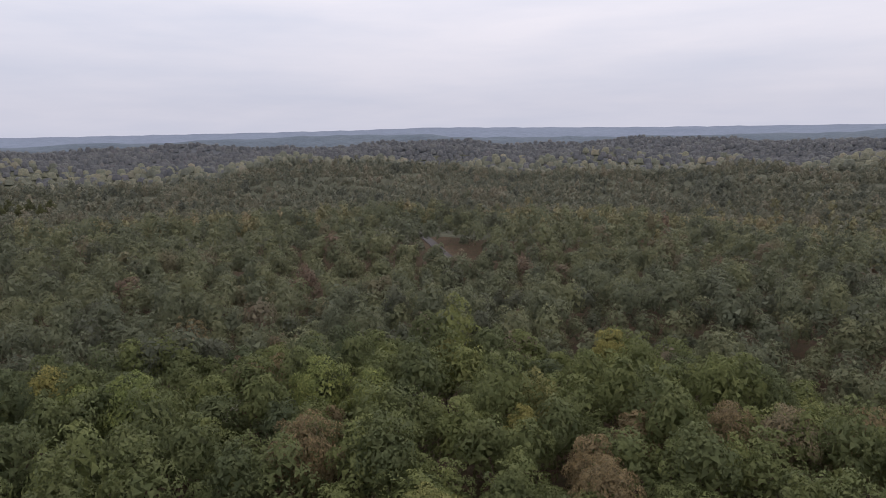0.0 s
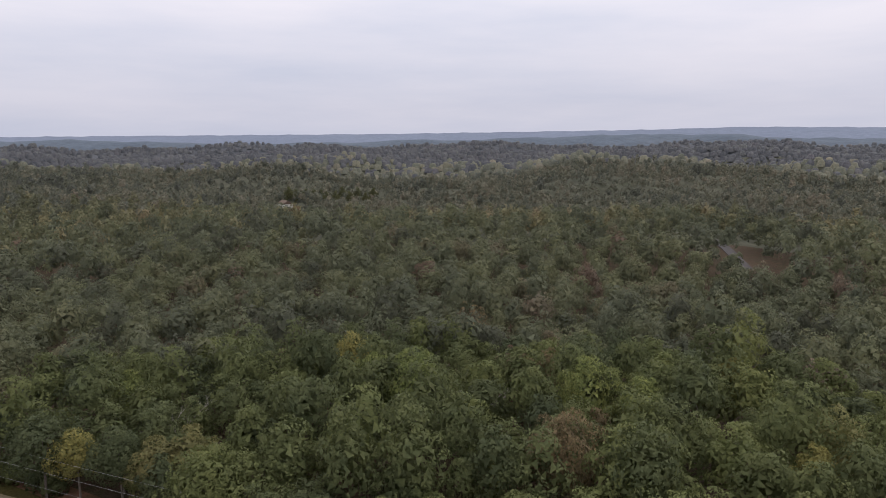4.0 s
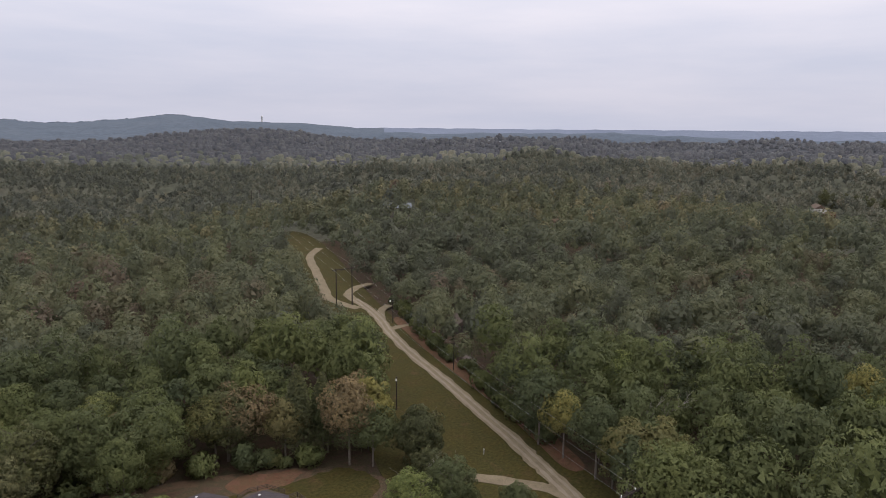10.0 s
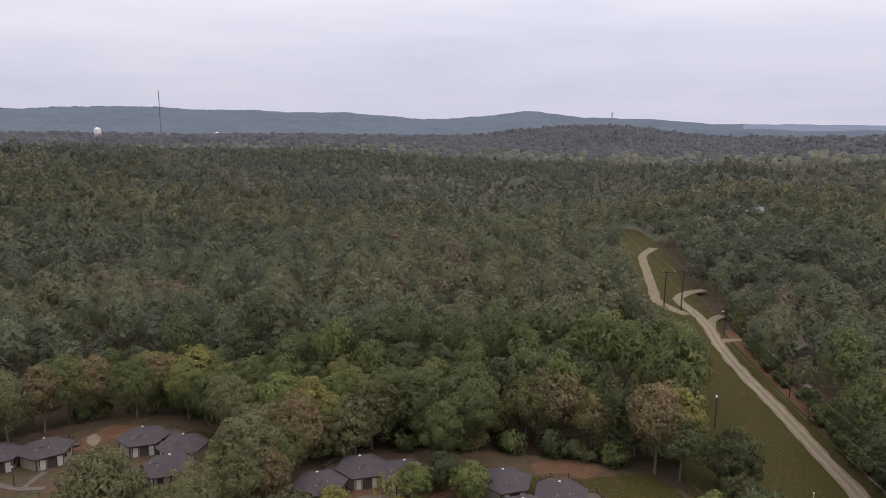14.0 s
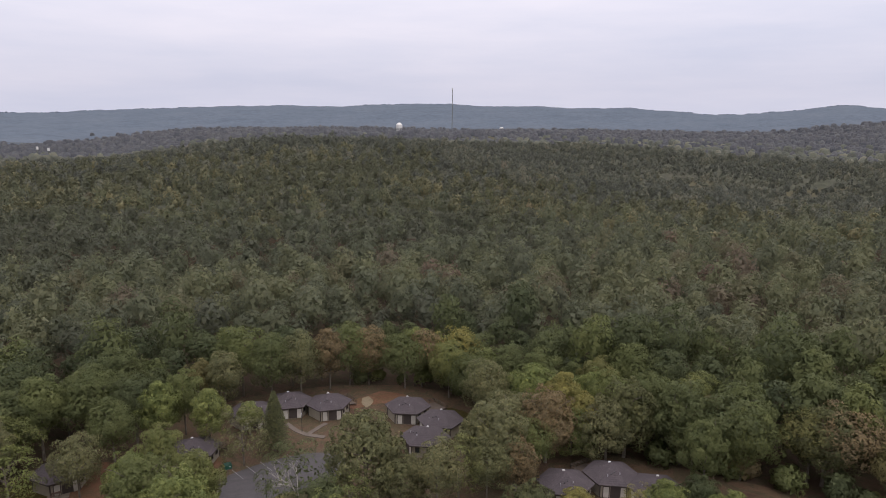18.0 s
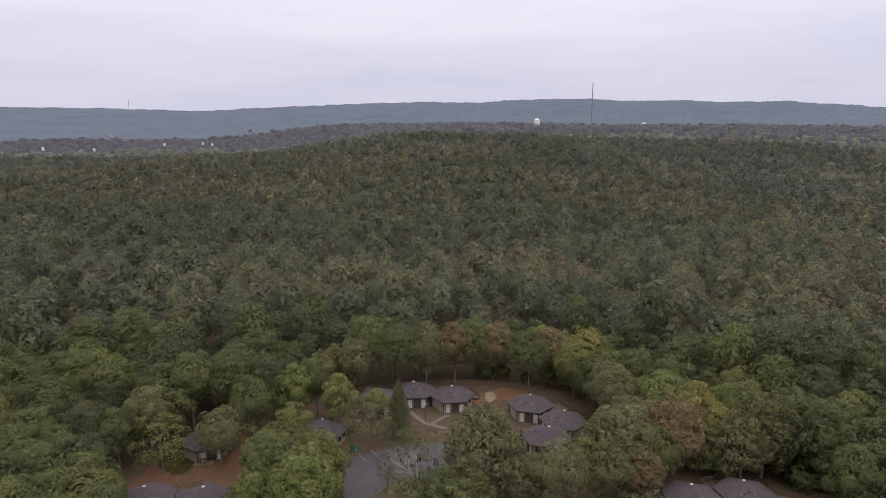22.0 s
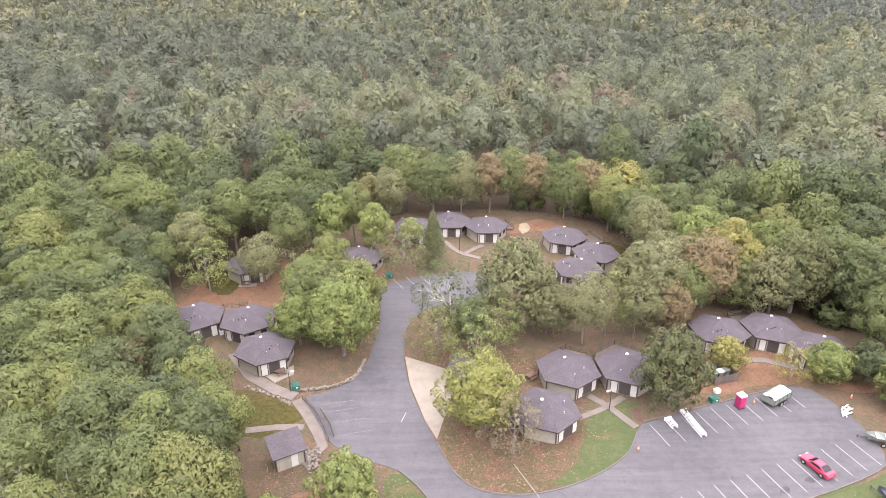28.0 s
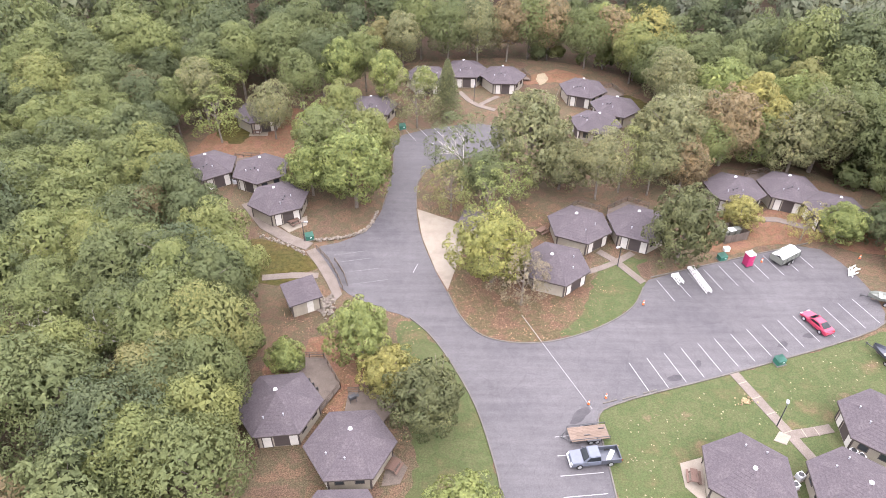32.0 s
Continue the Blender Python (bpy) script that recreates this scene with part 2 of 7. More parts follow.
M_LEAF_MIST = foliage("leaves_hazed_grey", MIST, "tone", 0.3, 5.0, 0.6)
M_LEAF_LIME = foliage("leaves_lime", [(0, (0.200, 0.210, 0.069)), (1, (0.220, 0.222, 0.078))], thin=0.35)
M_LEAF_TAN = foliage("leaves_tan", [(0, (0.185, 0.158, 0.112)), (1, (0.206, 0.173, 0.119))], thin=0.35)
M_LEAF_YELLOW = foliage("leaves_yellow", [(0, (0.222, 0.208, 0.076)), (1, (0.248, 0.230, 0.086))], thin=0.35)
M_LEAF_FRESH = foliage("leaves_bright_green", [(0, (0.170, 0.200, 0.075)), (1, (0.195, 0.220, 0.083))], thin=0.35)
M_LEAF_RUST = foliage("leaves_rust", [(0, (0.202, 0.158, 0.096)), (1, (0.224, 0.174, 0.102))], thin=0.35)
M_LEAF_RED = foliage("leaves_red", [(0, (0.177, 0.103, 0.083)), (1, (0.198, 0.112, 0.094))], thin=0.35)
M_LEAF_DULL = foliage("leaves_grey_green", [(0, (0.155, 0.160, 0.084)), (1, (0.181, 0.180, 0.097))], thin=0.35)
M_LEAF_DARK = foliage("leaves_dark", [(0, (0.097, 0.106, 0.057)), (1, (0.118, 0.124, 0.060))], thin=0.35)
M_BARK = surface("bark", [(0.3, (0.10, 0.085, 0.07)), (0.7, (0.20, 0.175, 0.15))], 1.5, 12, 0.4, 0.95, 0, 0.6, 0.05)
M_PALE_BARK = surface("pale_bark", [(0.3, (0.28, 0.26, 0.23)), (0.7, (0.42, 0.40, 0.36))], 1.5, 12, 0.3, 0.95, 0, 0.5, 0.04)
M_LITTER = surface("leaf_litter", [(0.28, (0.046, 0.030, 0.023)), (0.42, (0.068, 0.046, 0.033)), (0.5, (0.053, 0.047, 0.026)), (0.58, (0.080, 0.050, 0.035)), (0.72, (0.047, 0.047, 0.023))], 0.18, 5.0, 0.7, 0.95, 0, 0.8, 0.1)
M_LEAFY = surface("fallen_leaves", [(0.3, (0.078, 0.047, 0.031)), (0.45, (0.104, 0.065, 0.042)), (0.56, (0.072, 0.062, 0.032)), (0.7, (0.098, 0.062, 0.040))], 0.35, 6.5, 0.75, 0.95, 0, 0.9, 0.08)
M_GRASS = surface("mown_grass", [(0.30, (0.095, 0.066, 0.042)), (0.37, (0.083, 0.070, 0.036)), (0.43, (0.060, 0.064, 0.028)), (0.50, (0.047, 0.062, 0.024)), (0.56, (0.064, 0.068, 0.031)), (0.62, (0.050, 0.064, 0.025)), (0.68, (0.090, 0.074, 0.042))], 0.2, 5.0, 0.34, 0.95, 0, 0.6, 0.06)
M_VERGE = surface("dry_verge", [(0.28, (0.063, 0.044, 0.018)), (0.42, (0.054, 0.045, 0.013)), (0.55, (0.046, 0.043, 0.013)), (0.65, (0.067, 0.048, 0.019)), (0.78, (0.098, 0.057, 0.033))], 0.14, 1.6, 0.5, 0.95, 0, 0.8, 0.12)
M_SOIL = surface("leafy_soil", [(0.28, (0.066, 0.044, 0.031)), (0.42, (0.100, 0.066, 0.045)), (0.5, (0.072, 0.062, 0.036)), (0.58, (0.112, 0.071, 0.047)), (0.72, (0.068, 0.064, 0.034))], 0.22, 6.0, 0.7, 0.95, 0, 0.8, 0.1)
M_CLAY = surface("bare_clay", [(0.30, (0.114, 0.062, 0.043)), (0.42, (0.147, 0.079, 0.052)), (0.50, (0.106, 0.070, 0.039)), (0.57, (0.137, 0.068, 0.043)), (0.65, (0.090, 0.062, 0.033)), (0.75, (0.129, 0.073, 0.047))], 0.3, 6.0, 0.55, 0.95, 0, 0.6, 0.06)
M_ASPHALT = asphalt("worn_asphalt")
M_GRAVEL = surface("pale_gravel", [(0.3, (0.152, 0.125, 0.083)), (0.6, (0.203, 0.170, 0.116)), (0.8, (0.162, 0.133, 0.090))], 0.25, 5.0, 0.3, 0.95, 0, 0.6, 0.04)
M_TRACK = surface("pale_wheel_track", [(0.3, (0.205, 0.172, 0.128)), (0.7, (0.265, 0.228, 0.176))], 0.4, 6.0, 0.25, 0.95, 0, 0.5, 0.03)
M_FIELD = surface("dry_field", [(0.3, (0.068, 0.064, 0.037)), (0.7, (0.093, 0.086, 0.053))], 0.05, 0.4, 0.3, 0.95, 0, 0.5, 0.1)
M_CONCRETE = surface("concrete", [(0.3, (0.152, 0.128, 0.101)), (0.55, (0.199, 0.174, 0.142)), (0.75, (0.169, 0.143, 0.114))], 0.35, 9.0, 0.16, 0.9, 0, 0.3, 0.01)
M_KERB = surface("kerb_concrete", [(0.3, (0.077, 0.070, 0.062)), (0.7, (0.114, 0.107, 0.096))], 0.6, 9.0, 0.25, 0.9, 0, 0.4, 0.02)
M_PAINT = surface("road_paint", [(0.3, (0.162, 0.162, 0.162)), (0.7, (0.223, 0.223, 0.223))], 1.3, 18, 0.3, 0.7, 0, 0.1, 0.005)
M_STONE = surface("field_stone", [(0.3, (0.115, 0.097, 0.079)), (0.7, (0.195, 0.173, 0.146))], 1.5, 9, 0.3, 0.9, 0, 0.6, 0.03, 0.25)
# Far ground matched to the crowns above it, painted haze included.
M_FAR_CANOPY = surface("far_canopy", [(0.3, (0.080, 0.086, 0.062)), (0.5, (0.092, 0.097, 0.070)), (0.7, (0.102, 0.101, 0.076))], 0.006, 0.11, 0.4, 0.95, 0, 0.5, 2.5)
M_HAZED_CANOPY = surface("far_hazed_canopy", [(0.3, (0.068, 0.076, 0.087)), (0.5, (0.078, 0.085, 0.096)), (0.7, (0.085, 0.091, 0.101))], 0.006, 0.08, 0.35, 0.95, 0, 0.5, 3.0)
# Haze put into the colour: distant ridges blue, the farthest paler.
M_RIDGE_HAZE = surface("distant_ridge_hazed", [(0.3, (0.076, 0.098, 0.126)), (0.5, (0.089, 0.112, 0.142)), (0.7, (0.100, 0.122, 0.150))], 0.006, 0.04, 0.2, 1.0, 0, 0.5, 6.0)
M_PALE_RIDGE_HAZE = surface("pale_distant_ridge_hazed", [(0.3, (0.132, 0.159, 0.215)), (0.7, (0.152, 0.182, 0.241))], 0.004, 0.03, 0.15, 1.0, 0, 0.4, 6.0)

# ---------------------------------------------------------------- helpers for meshes


def part(name, bm, material, parent, label="", m=None):
    me = bpy.data.meshes.new(name)
    bm.to_mesh(me)
    bm.free()
    for x in material if isinstance(material, (list, tuple)) else [material]:
        me.materials.append(x)
    ob = new(name, me)
    if parent is not None:
        ob.parent = parent
    if m is not None:
        ob.matrix_basis = m
    return tagged(ob, label)


def shared(name, me, parent, m, label=""):
    ob = new(name, me)
    ob.parent = parent
    ob.matrix_basis = m
    return tagged(ob, label)


def mesh_of(name, bm, material):
    me = bpy.data.meshes.new(name)
    bm.to_mesh(me)
    bm.free()
    me.materials.append(material)
    return me


def array_mesh(name, verts, faces, materials, tone=None, which=None, smooth=False, normals=None):
    """A mesh from number arrays; faces all have the same count of corners."""
    verts, faces = np.asarray(verts, np.float32), np.asarray(faces, np.int32)
    me = bpy.data.meshes.new(name)
    k = faces.shape[1]
    me.vertices.add(len(verts))
    me.vertices.foreach_set("co", verts.ravel())
    me.loops.add(faces.size)
    me.loops.foreach_set("vertex_index", faces.ravel())
    me.polygons.add(len(faces))
    me.polygons.foreach_set("loop_start", np.arange(0, faces.size, k, dtype=np.int32))
    if which is not None:
        me.polygons.foreach_set("material_index", np.asarray(which, np.int32))
    if smooth:
        me.polygons.foreach_set("use_smooth", np.ones(len(faces), bool))
    for x in materials:
        me.materials.append(x)
    if tone is not None:
        me.attributes.new("tone", "FLOAT", "POINT").data.foreach_set("value", np.asarray(tone, np.float32))
    me.update(calc_edges=True)
    me.validate()
    if normals is not None:
        me.normals_split_custom_set_from_vertices(np.asarray(normals, np.float32).tolist())
    return me


def thing(name, m, label, category, group="", kind=""):
    ob = new(name)
    ob.empty_display_size = 0.3
    ob.matrix_basis = m
    return tagged(ob, label, category, group, kind)


def box(bm, x, y, z, dx, dy, dz, m=None, bevel=0.0):
    """A box of that size, its base centre at x, y, z."""
    t = Matrix.Translation((x, y, z + dz / 2)) @ Matrix.Diagonal((dx, dy, dz, 1))
    r = bmesh.ops.create_cube(bm, size=1, matrix=(m or Matrix()) @ t)
    if bevel:
        es = list({e for v in r["verts"] for e in v.link_edges})
        bmesh.ops.bevel(bm, geom=es, offset=bevel, segments=2, affect="EDGES", profile=0.6)
    return bm


def boxed(*a, **k):
    return box(bmesh.new(), *a, **k)


def rod(bm, a, b, r0, r1=None, n=8):
    a, b = Vector(a), Vector(b)
    d = b - a
    m = Matrix.Translation((a + b) / 2) @ d.to_track_quat("Z", "Y").to_matrix().to_4x4()
    bmesh.ops.create_cone(bm, cap_ends=True, segments=n, radius1=r0, radius2=r0 if r1 is None else r1, depth=d.length, matrix=m)
    return bm


def prism(points, z0, z1):
    """An upright prism on a polygon."""
    bm = bmesh.new()
    low = [bm.verts.new((x, y, z0)) for x, y in points]
    top = [bm.verts.new((x, y, z1)) for x, y in points]
    bm.faces.new(top)
    bm.faces.new(low[::-1])
    for i in range(len(points)):
        j = (i + 1) % len(points)
        bm.faces.new((low[i], low[j], top[j], top[i]))
    bmesh.ops.recalc_face_normals(bm, faces=bm.faces)
    bmesh.ops.triangulate(bm, faces=[f for f in bm.faces if len(f.verts) > 4])
    return bm


def rounded(points, closed=True, times=2):
    """Corners cut off again and again."""
    p = [Vector(q) for q in points]
    for _ in range(times):
        out = []
        n = len(p)
        for i in range(n if closed else n - 1):
            a, b = p[i], p[(i + 1) % n]
            out += [a.lerp(b, 0.25), a.lerp(b, 0.75)]
        if not closed:
            out = [p[0]] + out[1:-1] + [p[-1]]
        p = out
    return [tuple(q) for q in p]


def band(points, width, closed=False):
    """The polygon of a strip of that width along a line, as left and right sides."""
    p = [Vector(q[:2]) for q in points]
    left, right = [], []
    for i, q in enumerate(p):
        d = (p[min(i + 1, len(p) - 1)] - p[max(i - 1, 0)]).normalized()
        s = Vector((-d.y, d.x)) * width / 2
        left.append(q + s)
        right.append(q - s)
    return left, right


def strip(points, width, z0, z1, rough=0.0):
    left, right = band(points, width)
    if rough:
        for side in (left, right):
            for k, v in enumerate(side):
                side[k] = v + Vector((random.uniform(-rough, rough), random.uniform(-rough, rough)))
    bm = bmesh.new()
    rows = []
    for a, b in zip(left, right):
        rows.append([bm.verts.new((a.x, a.y, z0)), bm.verts.new((a.x, a.y, z1)), bm.verts.new((b.x, b.y, z1)), bm.verts.new((b.x, b.y, z0))])
    for r, s in zip(rows, rows[1:]):
        for k in range(3):
            bm.faces.new((r[k], r[k + 1], s[k + 1], s[k]))
    bm.faces.new(rows[0])
    bm.faces.new(rows[-1][::-1])
    bmesh.ops.recalc_face_normals(bm, faces=bm.faces)
    return bm


def inside(px, py, polygon):
    """Which of the points lie in the polygon."""
    hit = np.zeros(np.shape(px), bool)
    n = len(polygon)
    for i in range(n):
        (x0, y0), (x1, y1) = polygon[i], polygon[(i + 1) % n]
        if y0 != y1:
            hit ^= ((y0 > py) != (y1 > py)) & (px < (x1 - x0) * (py - y0) / (y1 - y0) + x0)
    return hit


# ---------------------------------------------------------------- the lie of the land
SKYLINE = [(-180, .2), (-170, .2), (-150, .3), (-143, .4), (-133, .55), (-126, .4), (-115, .3), (-104, .2), (-85, .15), (-76, .1), (-66, .1), (-60, .05), (-56, .35), (-50, .45), (-46, .9), (-42, .4), (-39, .16), (-37, .1), (-35.5, .26), (-33.4, .37), (-30.7, .58), (-26.3, .5), (-23.3, .65), (-19.4, .59), (-15.8, .77), (-11.3, .69), (-6.8, .43), (-2.9, .5), (2, .34), (6.1, .16), (10.5, -.04), (14.6, -.3), (18, -.2), (21.5, -.1), (26, -.05), (40, .1), (180, .2)]


def smooth(a, b, v):
    k = np.clip((v - a) / (b - a), 0, 1)
    return k * k * (3 - 2 * k)


def waves(x, y):
    return (np.sin(x * 0.0063 + 1.3 * np.sin(y * 0.0041)) + np.sin(y * 0.0075 + 0.7 + 1.1 * np.sin(x * 0.0052)) + 0.6 * np.sin((x + y) * 0.0131 + 2.0)) / 2.6


def knoll(x, y, cx, cy, a, b, h):
    return h * np.exp(-(((x - cx) / a) ** 2 + ((y - cy) / b) ** 2))


FOLDS = [(900, 110, -3.0, 0.45, 0.19, 0.4), (1300, 150, -1.8, 0.4, 0.26, 2.1), (1800, 190, -1.1, 0.3, 0.21, 4.0), (2450, 240, -0.6, 0.2, 0.33, 1.2), (3150, 280, -0.3, 0.14, 0.27, 5.0)]


def polar(az, r):
    return -math.sin(math.radians(az)) * r, math.cos(math.radians(az)) * r


HOLLOW_LANE = [polar(*p) for p in ((-129.0, 480), (-130.6, 456), (-132.0, 430), (-133.1, 392), (-134.4, 354), (-135.2, 340))]


def off_line(x, y, line):
    """The distance of points from a line of points."""
    best = np.full(np.shape(x), 1e9)
    for (x0, y0), (x1, y1) in zip(line, line[1:]):
        ux, uy = x1 - x0, y1 - y0
        k = np.clip(((x - x0) * ux + (y - y0) * uy) / (ux * ux + uy * uy), 0, 1)
        best = np.minimum(best, np.hypot(x - x0 - k * ux, y - y0 - k * uy))
    return best


def foot(az):
    """How far off the foot of the distant ridge lies."""
    return 2700 - 850 * smooth(6, 16, az)


def canopy_floor(r):
    """How far the far ground stands up among the crowns that hide it."""
    return 3.5 * smooth(400, 560, r) + 3 * smooth(1100, 1350, r)


GULLY = [(108, -168), (92, -184), (73, -190), (52, -178), (37, -151)]


def land(x, y):
    x, y = np.asarray(x, float), np.asarray(y, float)
    r, az = np.hypot(x, y), np.degrees(np.arctan2(-x, y))
    back = 1 - smooth(-98, -84, az)
    roll = 9 * smooth(170, 480, r) * back + 8 * smooth(430, 900, r) * (1 - back)
    z = waves(x, y) * roll * (1 - 0.5 * smooth(1500, 3000, r))
    z += knoll(x, y, 110, 790, 230, 250, 19) + knoll(x, y, 760, 1500, 400, 320, 24) + knoll(x, y, 30, 1480, 170, 240, 18) + knoll(x, y, 1590, 1210, 330, 330, 52)
    z += knoll(x, y, 520, 240, 130, 100, 15) + knoll(x, y, 900, 150, 260, 160, 20) + knoll(x, y, 715, -85, 55, 45, 14)
    z -= knoll(x, y, 40, 370, 380, 140, 12) + knoll(x, y, 470, 560, 300, 260, 24)
    z -= 25 * smooth(720, 1150, r) * smooth(0, 12, az)
    z -= 14 * smooth(420, 900, r) * (1 - smooth(-62, -48, az)) * (0.6 + 0.4 * back)
    z -= back * 16 * np.exp(-(((r - 610 - 40 * np.sin(az * 0.2)) / 110) ** 2))
    west = 1 - smooth(-64, -52, az)
    for rad, wide, tilt, sway, often, late in FOLDS:
        lift = tilt + sway * (np.sin(az * often + late) + 0.5 * np.sin(az * often * 2.7 + late * 2))
        crest = 54 + rad * np.tan(np.radians(lift))
        shape = np.exp(-(((r / (1 + 0.09 * np.sin(az * 0.13 + late)) - rad) / wide) ** 2))
        z = z + west * np.maximum(0, crest * shape - 20 * (1 - shape) - z)
    hollow = np.maximum(np.exp(-((off_line(x, y, HOLLOW_LANE) / 42) ** 2)), knoll(x, y, *polar(-134.5, 285), 62, 62, 1.0))
    z = z * (1 - hollow) + hollow * np.interp(r, [250, 318, 346, 470], [-7, -10, 1.5, 6])
    z -= 9 * np.exp(-((off_line(x, y, GULLY) / 16) ** 2))
    ridge = 68 + 4300 * np.tan(np.radians(np.interp(az, [a for a, _ in SKYLINE], [e for _, e in SKYLINE])))
    k = smooth(foot(az), 4250, r)
    z = z * (1 - k) + ridge * k
    return z + 16 * k * (1 - k) * np.sin(az * 1.7 + r * 0.004) * np.sin(az * 0.6) + 2.5 * k * np.sin(az * 3.1) * np.sin(az * 1.3 + 1)


radii = np.concatenate([np.linspace(0, 200, 21)[1:], np.geomspace(210, 4950, 120)])
turns = np.radians(np.arange(0, 360, 0.75))
gx, gy = np.outer(radii, -np.sin(turns)), np.outer(radii, np.cos(turns))
gz = land(gx, gy)
kept = np.minimum(np.minimum(off_line(gx, gy, [(225, 140), (376, 266)]), off_line(gx, gy, HOLLOW_LANE)), np.minimum(np.hypot(gx - 449, gy - 220), np.hypot(gx - 707, gy + 84)))
gz = gz + canopy_floor(np.hypot(gx, gy)) * smooth(28, 70, kept)
gv = np.concatenate([[[0, 0, 0]], np.stack([gx, gy, gz], -1).reshape(-1, 3)])
nr, na = gx.shape
ii, jj = np.meshgrid(np.arange(nr - 1), np.arange(na), indexing="ij")
q = lambda i, j: 1 + i * na + j % na
gf = np.stack([q(ii, jj), q(ii, jj + 1), q(ii + 1, jj + 1), q(ii + 1, jj)], -1).reshape(-1, 4)[:, ::-1]
rr = radii[ii].ravel()
side = np.degrees(turns[jj]).ravel()
side = (side + 180) % 360 - 180
# Ground colour goes dull, grey, blue, then pale with distance to paint in haze.
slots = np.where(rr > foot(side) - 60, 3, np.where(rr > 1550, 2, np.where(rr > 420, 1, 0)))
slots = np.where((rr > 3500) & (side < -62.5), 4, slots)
ground = new("ground", array_mesh("ground", gv, gf, [M_LITTER, M_FAR_CANOPY, M_HAZED_CANOPY, M_RIDGE_HAZE, M_PALE_RIDGE_HAZE], which=slots, smooth=True))
tagged(ground, "rolling land under autumn woods with distant blue-grey ridges", "ground", kind="structure")
bmh = bmesh.new()
bmesh.ops.create_circle(bmh, cap_ends=True, segments=48, radius=10.2, matrix=Matrix.Translation((0, 0, -0.01)))
middle = part("ground_middle", bmh, M_LITTER, None)
tagged(middle, "leaf-strewn soil in the middle of the grounds", "ground", kind="structure")

# ---------------------------------------------------------------- clearings
COMPOUND = [(-19, -20), (-19, 56), (-22, 68), (-30, 82), (-42, 96), (-46, 114), (-36, 130), (-15, 144), (0, 153), (25, 156), (48, 148), (56, 130), (62, 113), (80, 100), (92, 90), (101, 80), (110, 68), (112, 52), (113, 30), (108, 6), (85, -20), (40, -30)]
CORRIDOR = [(108, 50), (122, 62), (148, 86), (182, 115), (214, 153), (274, 200), (330, 240), (372, 268), (380, 260), (366, 240), (334, 206), (251, 136), (203, 92), (173, 60), (139, 28), (125, 9), (104, -6)]
FIELDS = [(640, 640, 60, 17), (520, 720, 50, 14), (760, 900, 80, 20), (458, 800, 46, 9), (473, 1350, 70, 24), (-675, 1990, 60, 22), (-560, 2020, 40, 18)]
GLADES = [(698, -82, 48, 17), (436, 213, 30, 15), (212, 75, 9, 8), (180, -72, 6, 5)] + FIELDS


CLEAR_LANE = [(108, 50), (118, 58), (131, 65), (155, 81), (180, 100), (188, 113), (207, 136), (253, 173), (313, 222), (368, 266), (376, 258), (356, 229), (309, 185), (265, 148), (235, 118), (208, 95), (188, 78), (168, 57), (151, 42), (139, 31), (127, 18), (110, 1), (100, -6)]


def clear(x, y):
    hit = inside(x, y, COMPOUND) | inside(x, y, CLEAR_LANE) | (off_line(x, y, HOLLOW_LANE) < 7.6)
    for cx, cy, a, b in GLADES:
        hit |= ((x - cx) / a) ** 2 + ((y - cy) / b) ** 2 < 1
    return hit


def sheet(name, polygon, z, material, label, kind="structure", category="ground", thick=0.4, times=2):
    pts = rounded(polygon, True, times) if times else polygon
    if name in ("lawn", "leaf_bed"):
        pts = [(x + 0.8 * noise.noise(Vector((x * 0.6, y * 0.6, 1))), y + 0.8 * noise.noise(Vector((x * 0.6, y * 0.6, 9)))) for x, y in rounded(pts, True, 2)]
    if name == "clay_patch":
        pts = [(x + 3.2 * noise.noise(Vector((x * 0.14, y * 0.14, 1))), y + 3.2 * noise.noise(Vector((x * 0.14, y * 0.14, 9)))) for x, y in rounded(pts, True, 1)]
    ob = part(name, prism(pts, z - thick, z), material, None)
    return tagged(ob, label, category, kind=kind)


sheet("compound_ground", [(x, y) for x, y in COMPOUND], 0.02, M_SOIL, "brown leaf-strewn clay soil among cottages")
ASPHALT = [(14, 20), (14, 37), (12.5, 45), (11.1, 50.3), (8.5, 56.3), (5.6, 61.6), (2, 65.2), (-1.5, 66.4), (-8, 70.5), (-11.2, 76.6), (-13.5, 80.3), (-8, 82.2), (-4.6, 86.2), (-3.1, 91), (-2.4, 98), (-1.9, 106), (-3.4, 115.4), (6, 120.2), (17, 122), (22, 116), (18, 109), (8, 107.5), (4, 104), (2.3, 98), (2.5, 91), (3.5, 83.4), (6, 75), (7.7, 70.5), (9.6, 65), (12.2, 61.4), (16.1, 60.1), (20.7, 60.1), (25, 61.3), (29, 63.2), (32.6, 65.6), (35, 68), (37, 72), (38.2, 73.6), (55.4, 79.2), (66, 82.6), (69.6, 76), (70.6, 67.6), (68, 63), (45, 55.2), (28, 50), (25.6, 48), (26.2, 43), (26.5, 20)]
sheet("road", ASPHALT, 0.06, M_ASPHALT, "worn grey asphalt drive and car park with pale patches", category="road", times=1)

LAID = []


def bed(name, polygon, material, label):
    """A patch of lawn, leaves or soil, each a little above the one before."""
    k = len(LAID)
    LAID.append(sheet(name, polygon, 0.035 + 0.0015 * k + 0.012 * (k > 13), material, label, category="lawn" if name == "lawn" else "soil", thick=0.2))


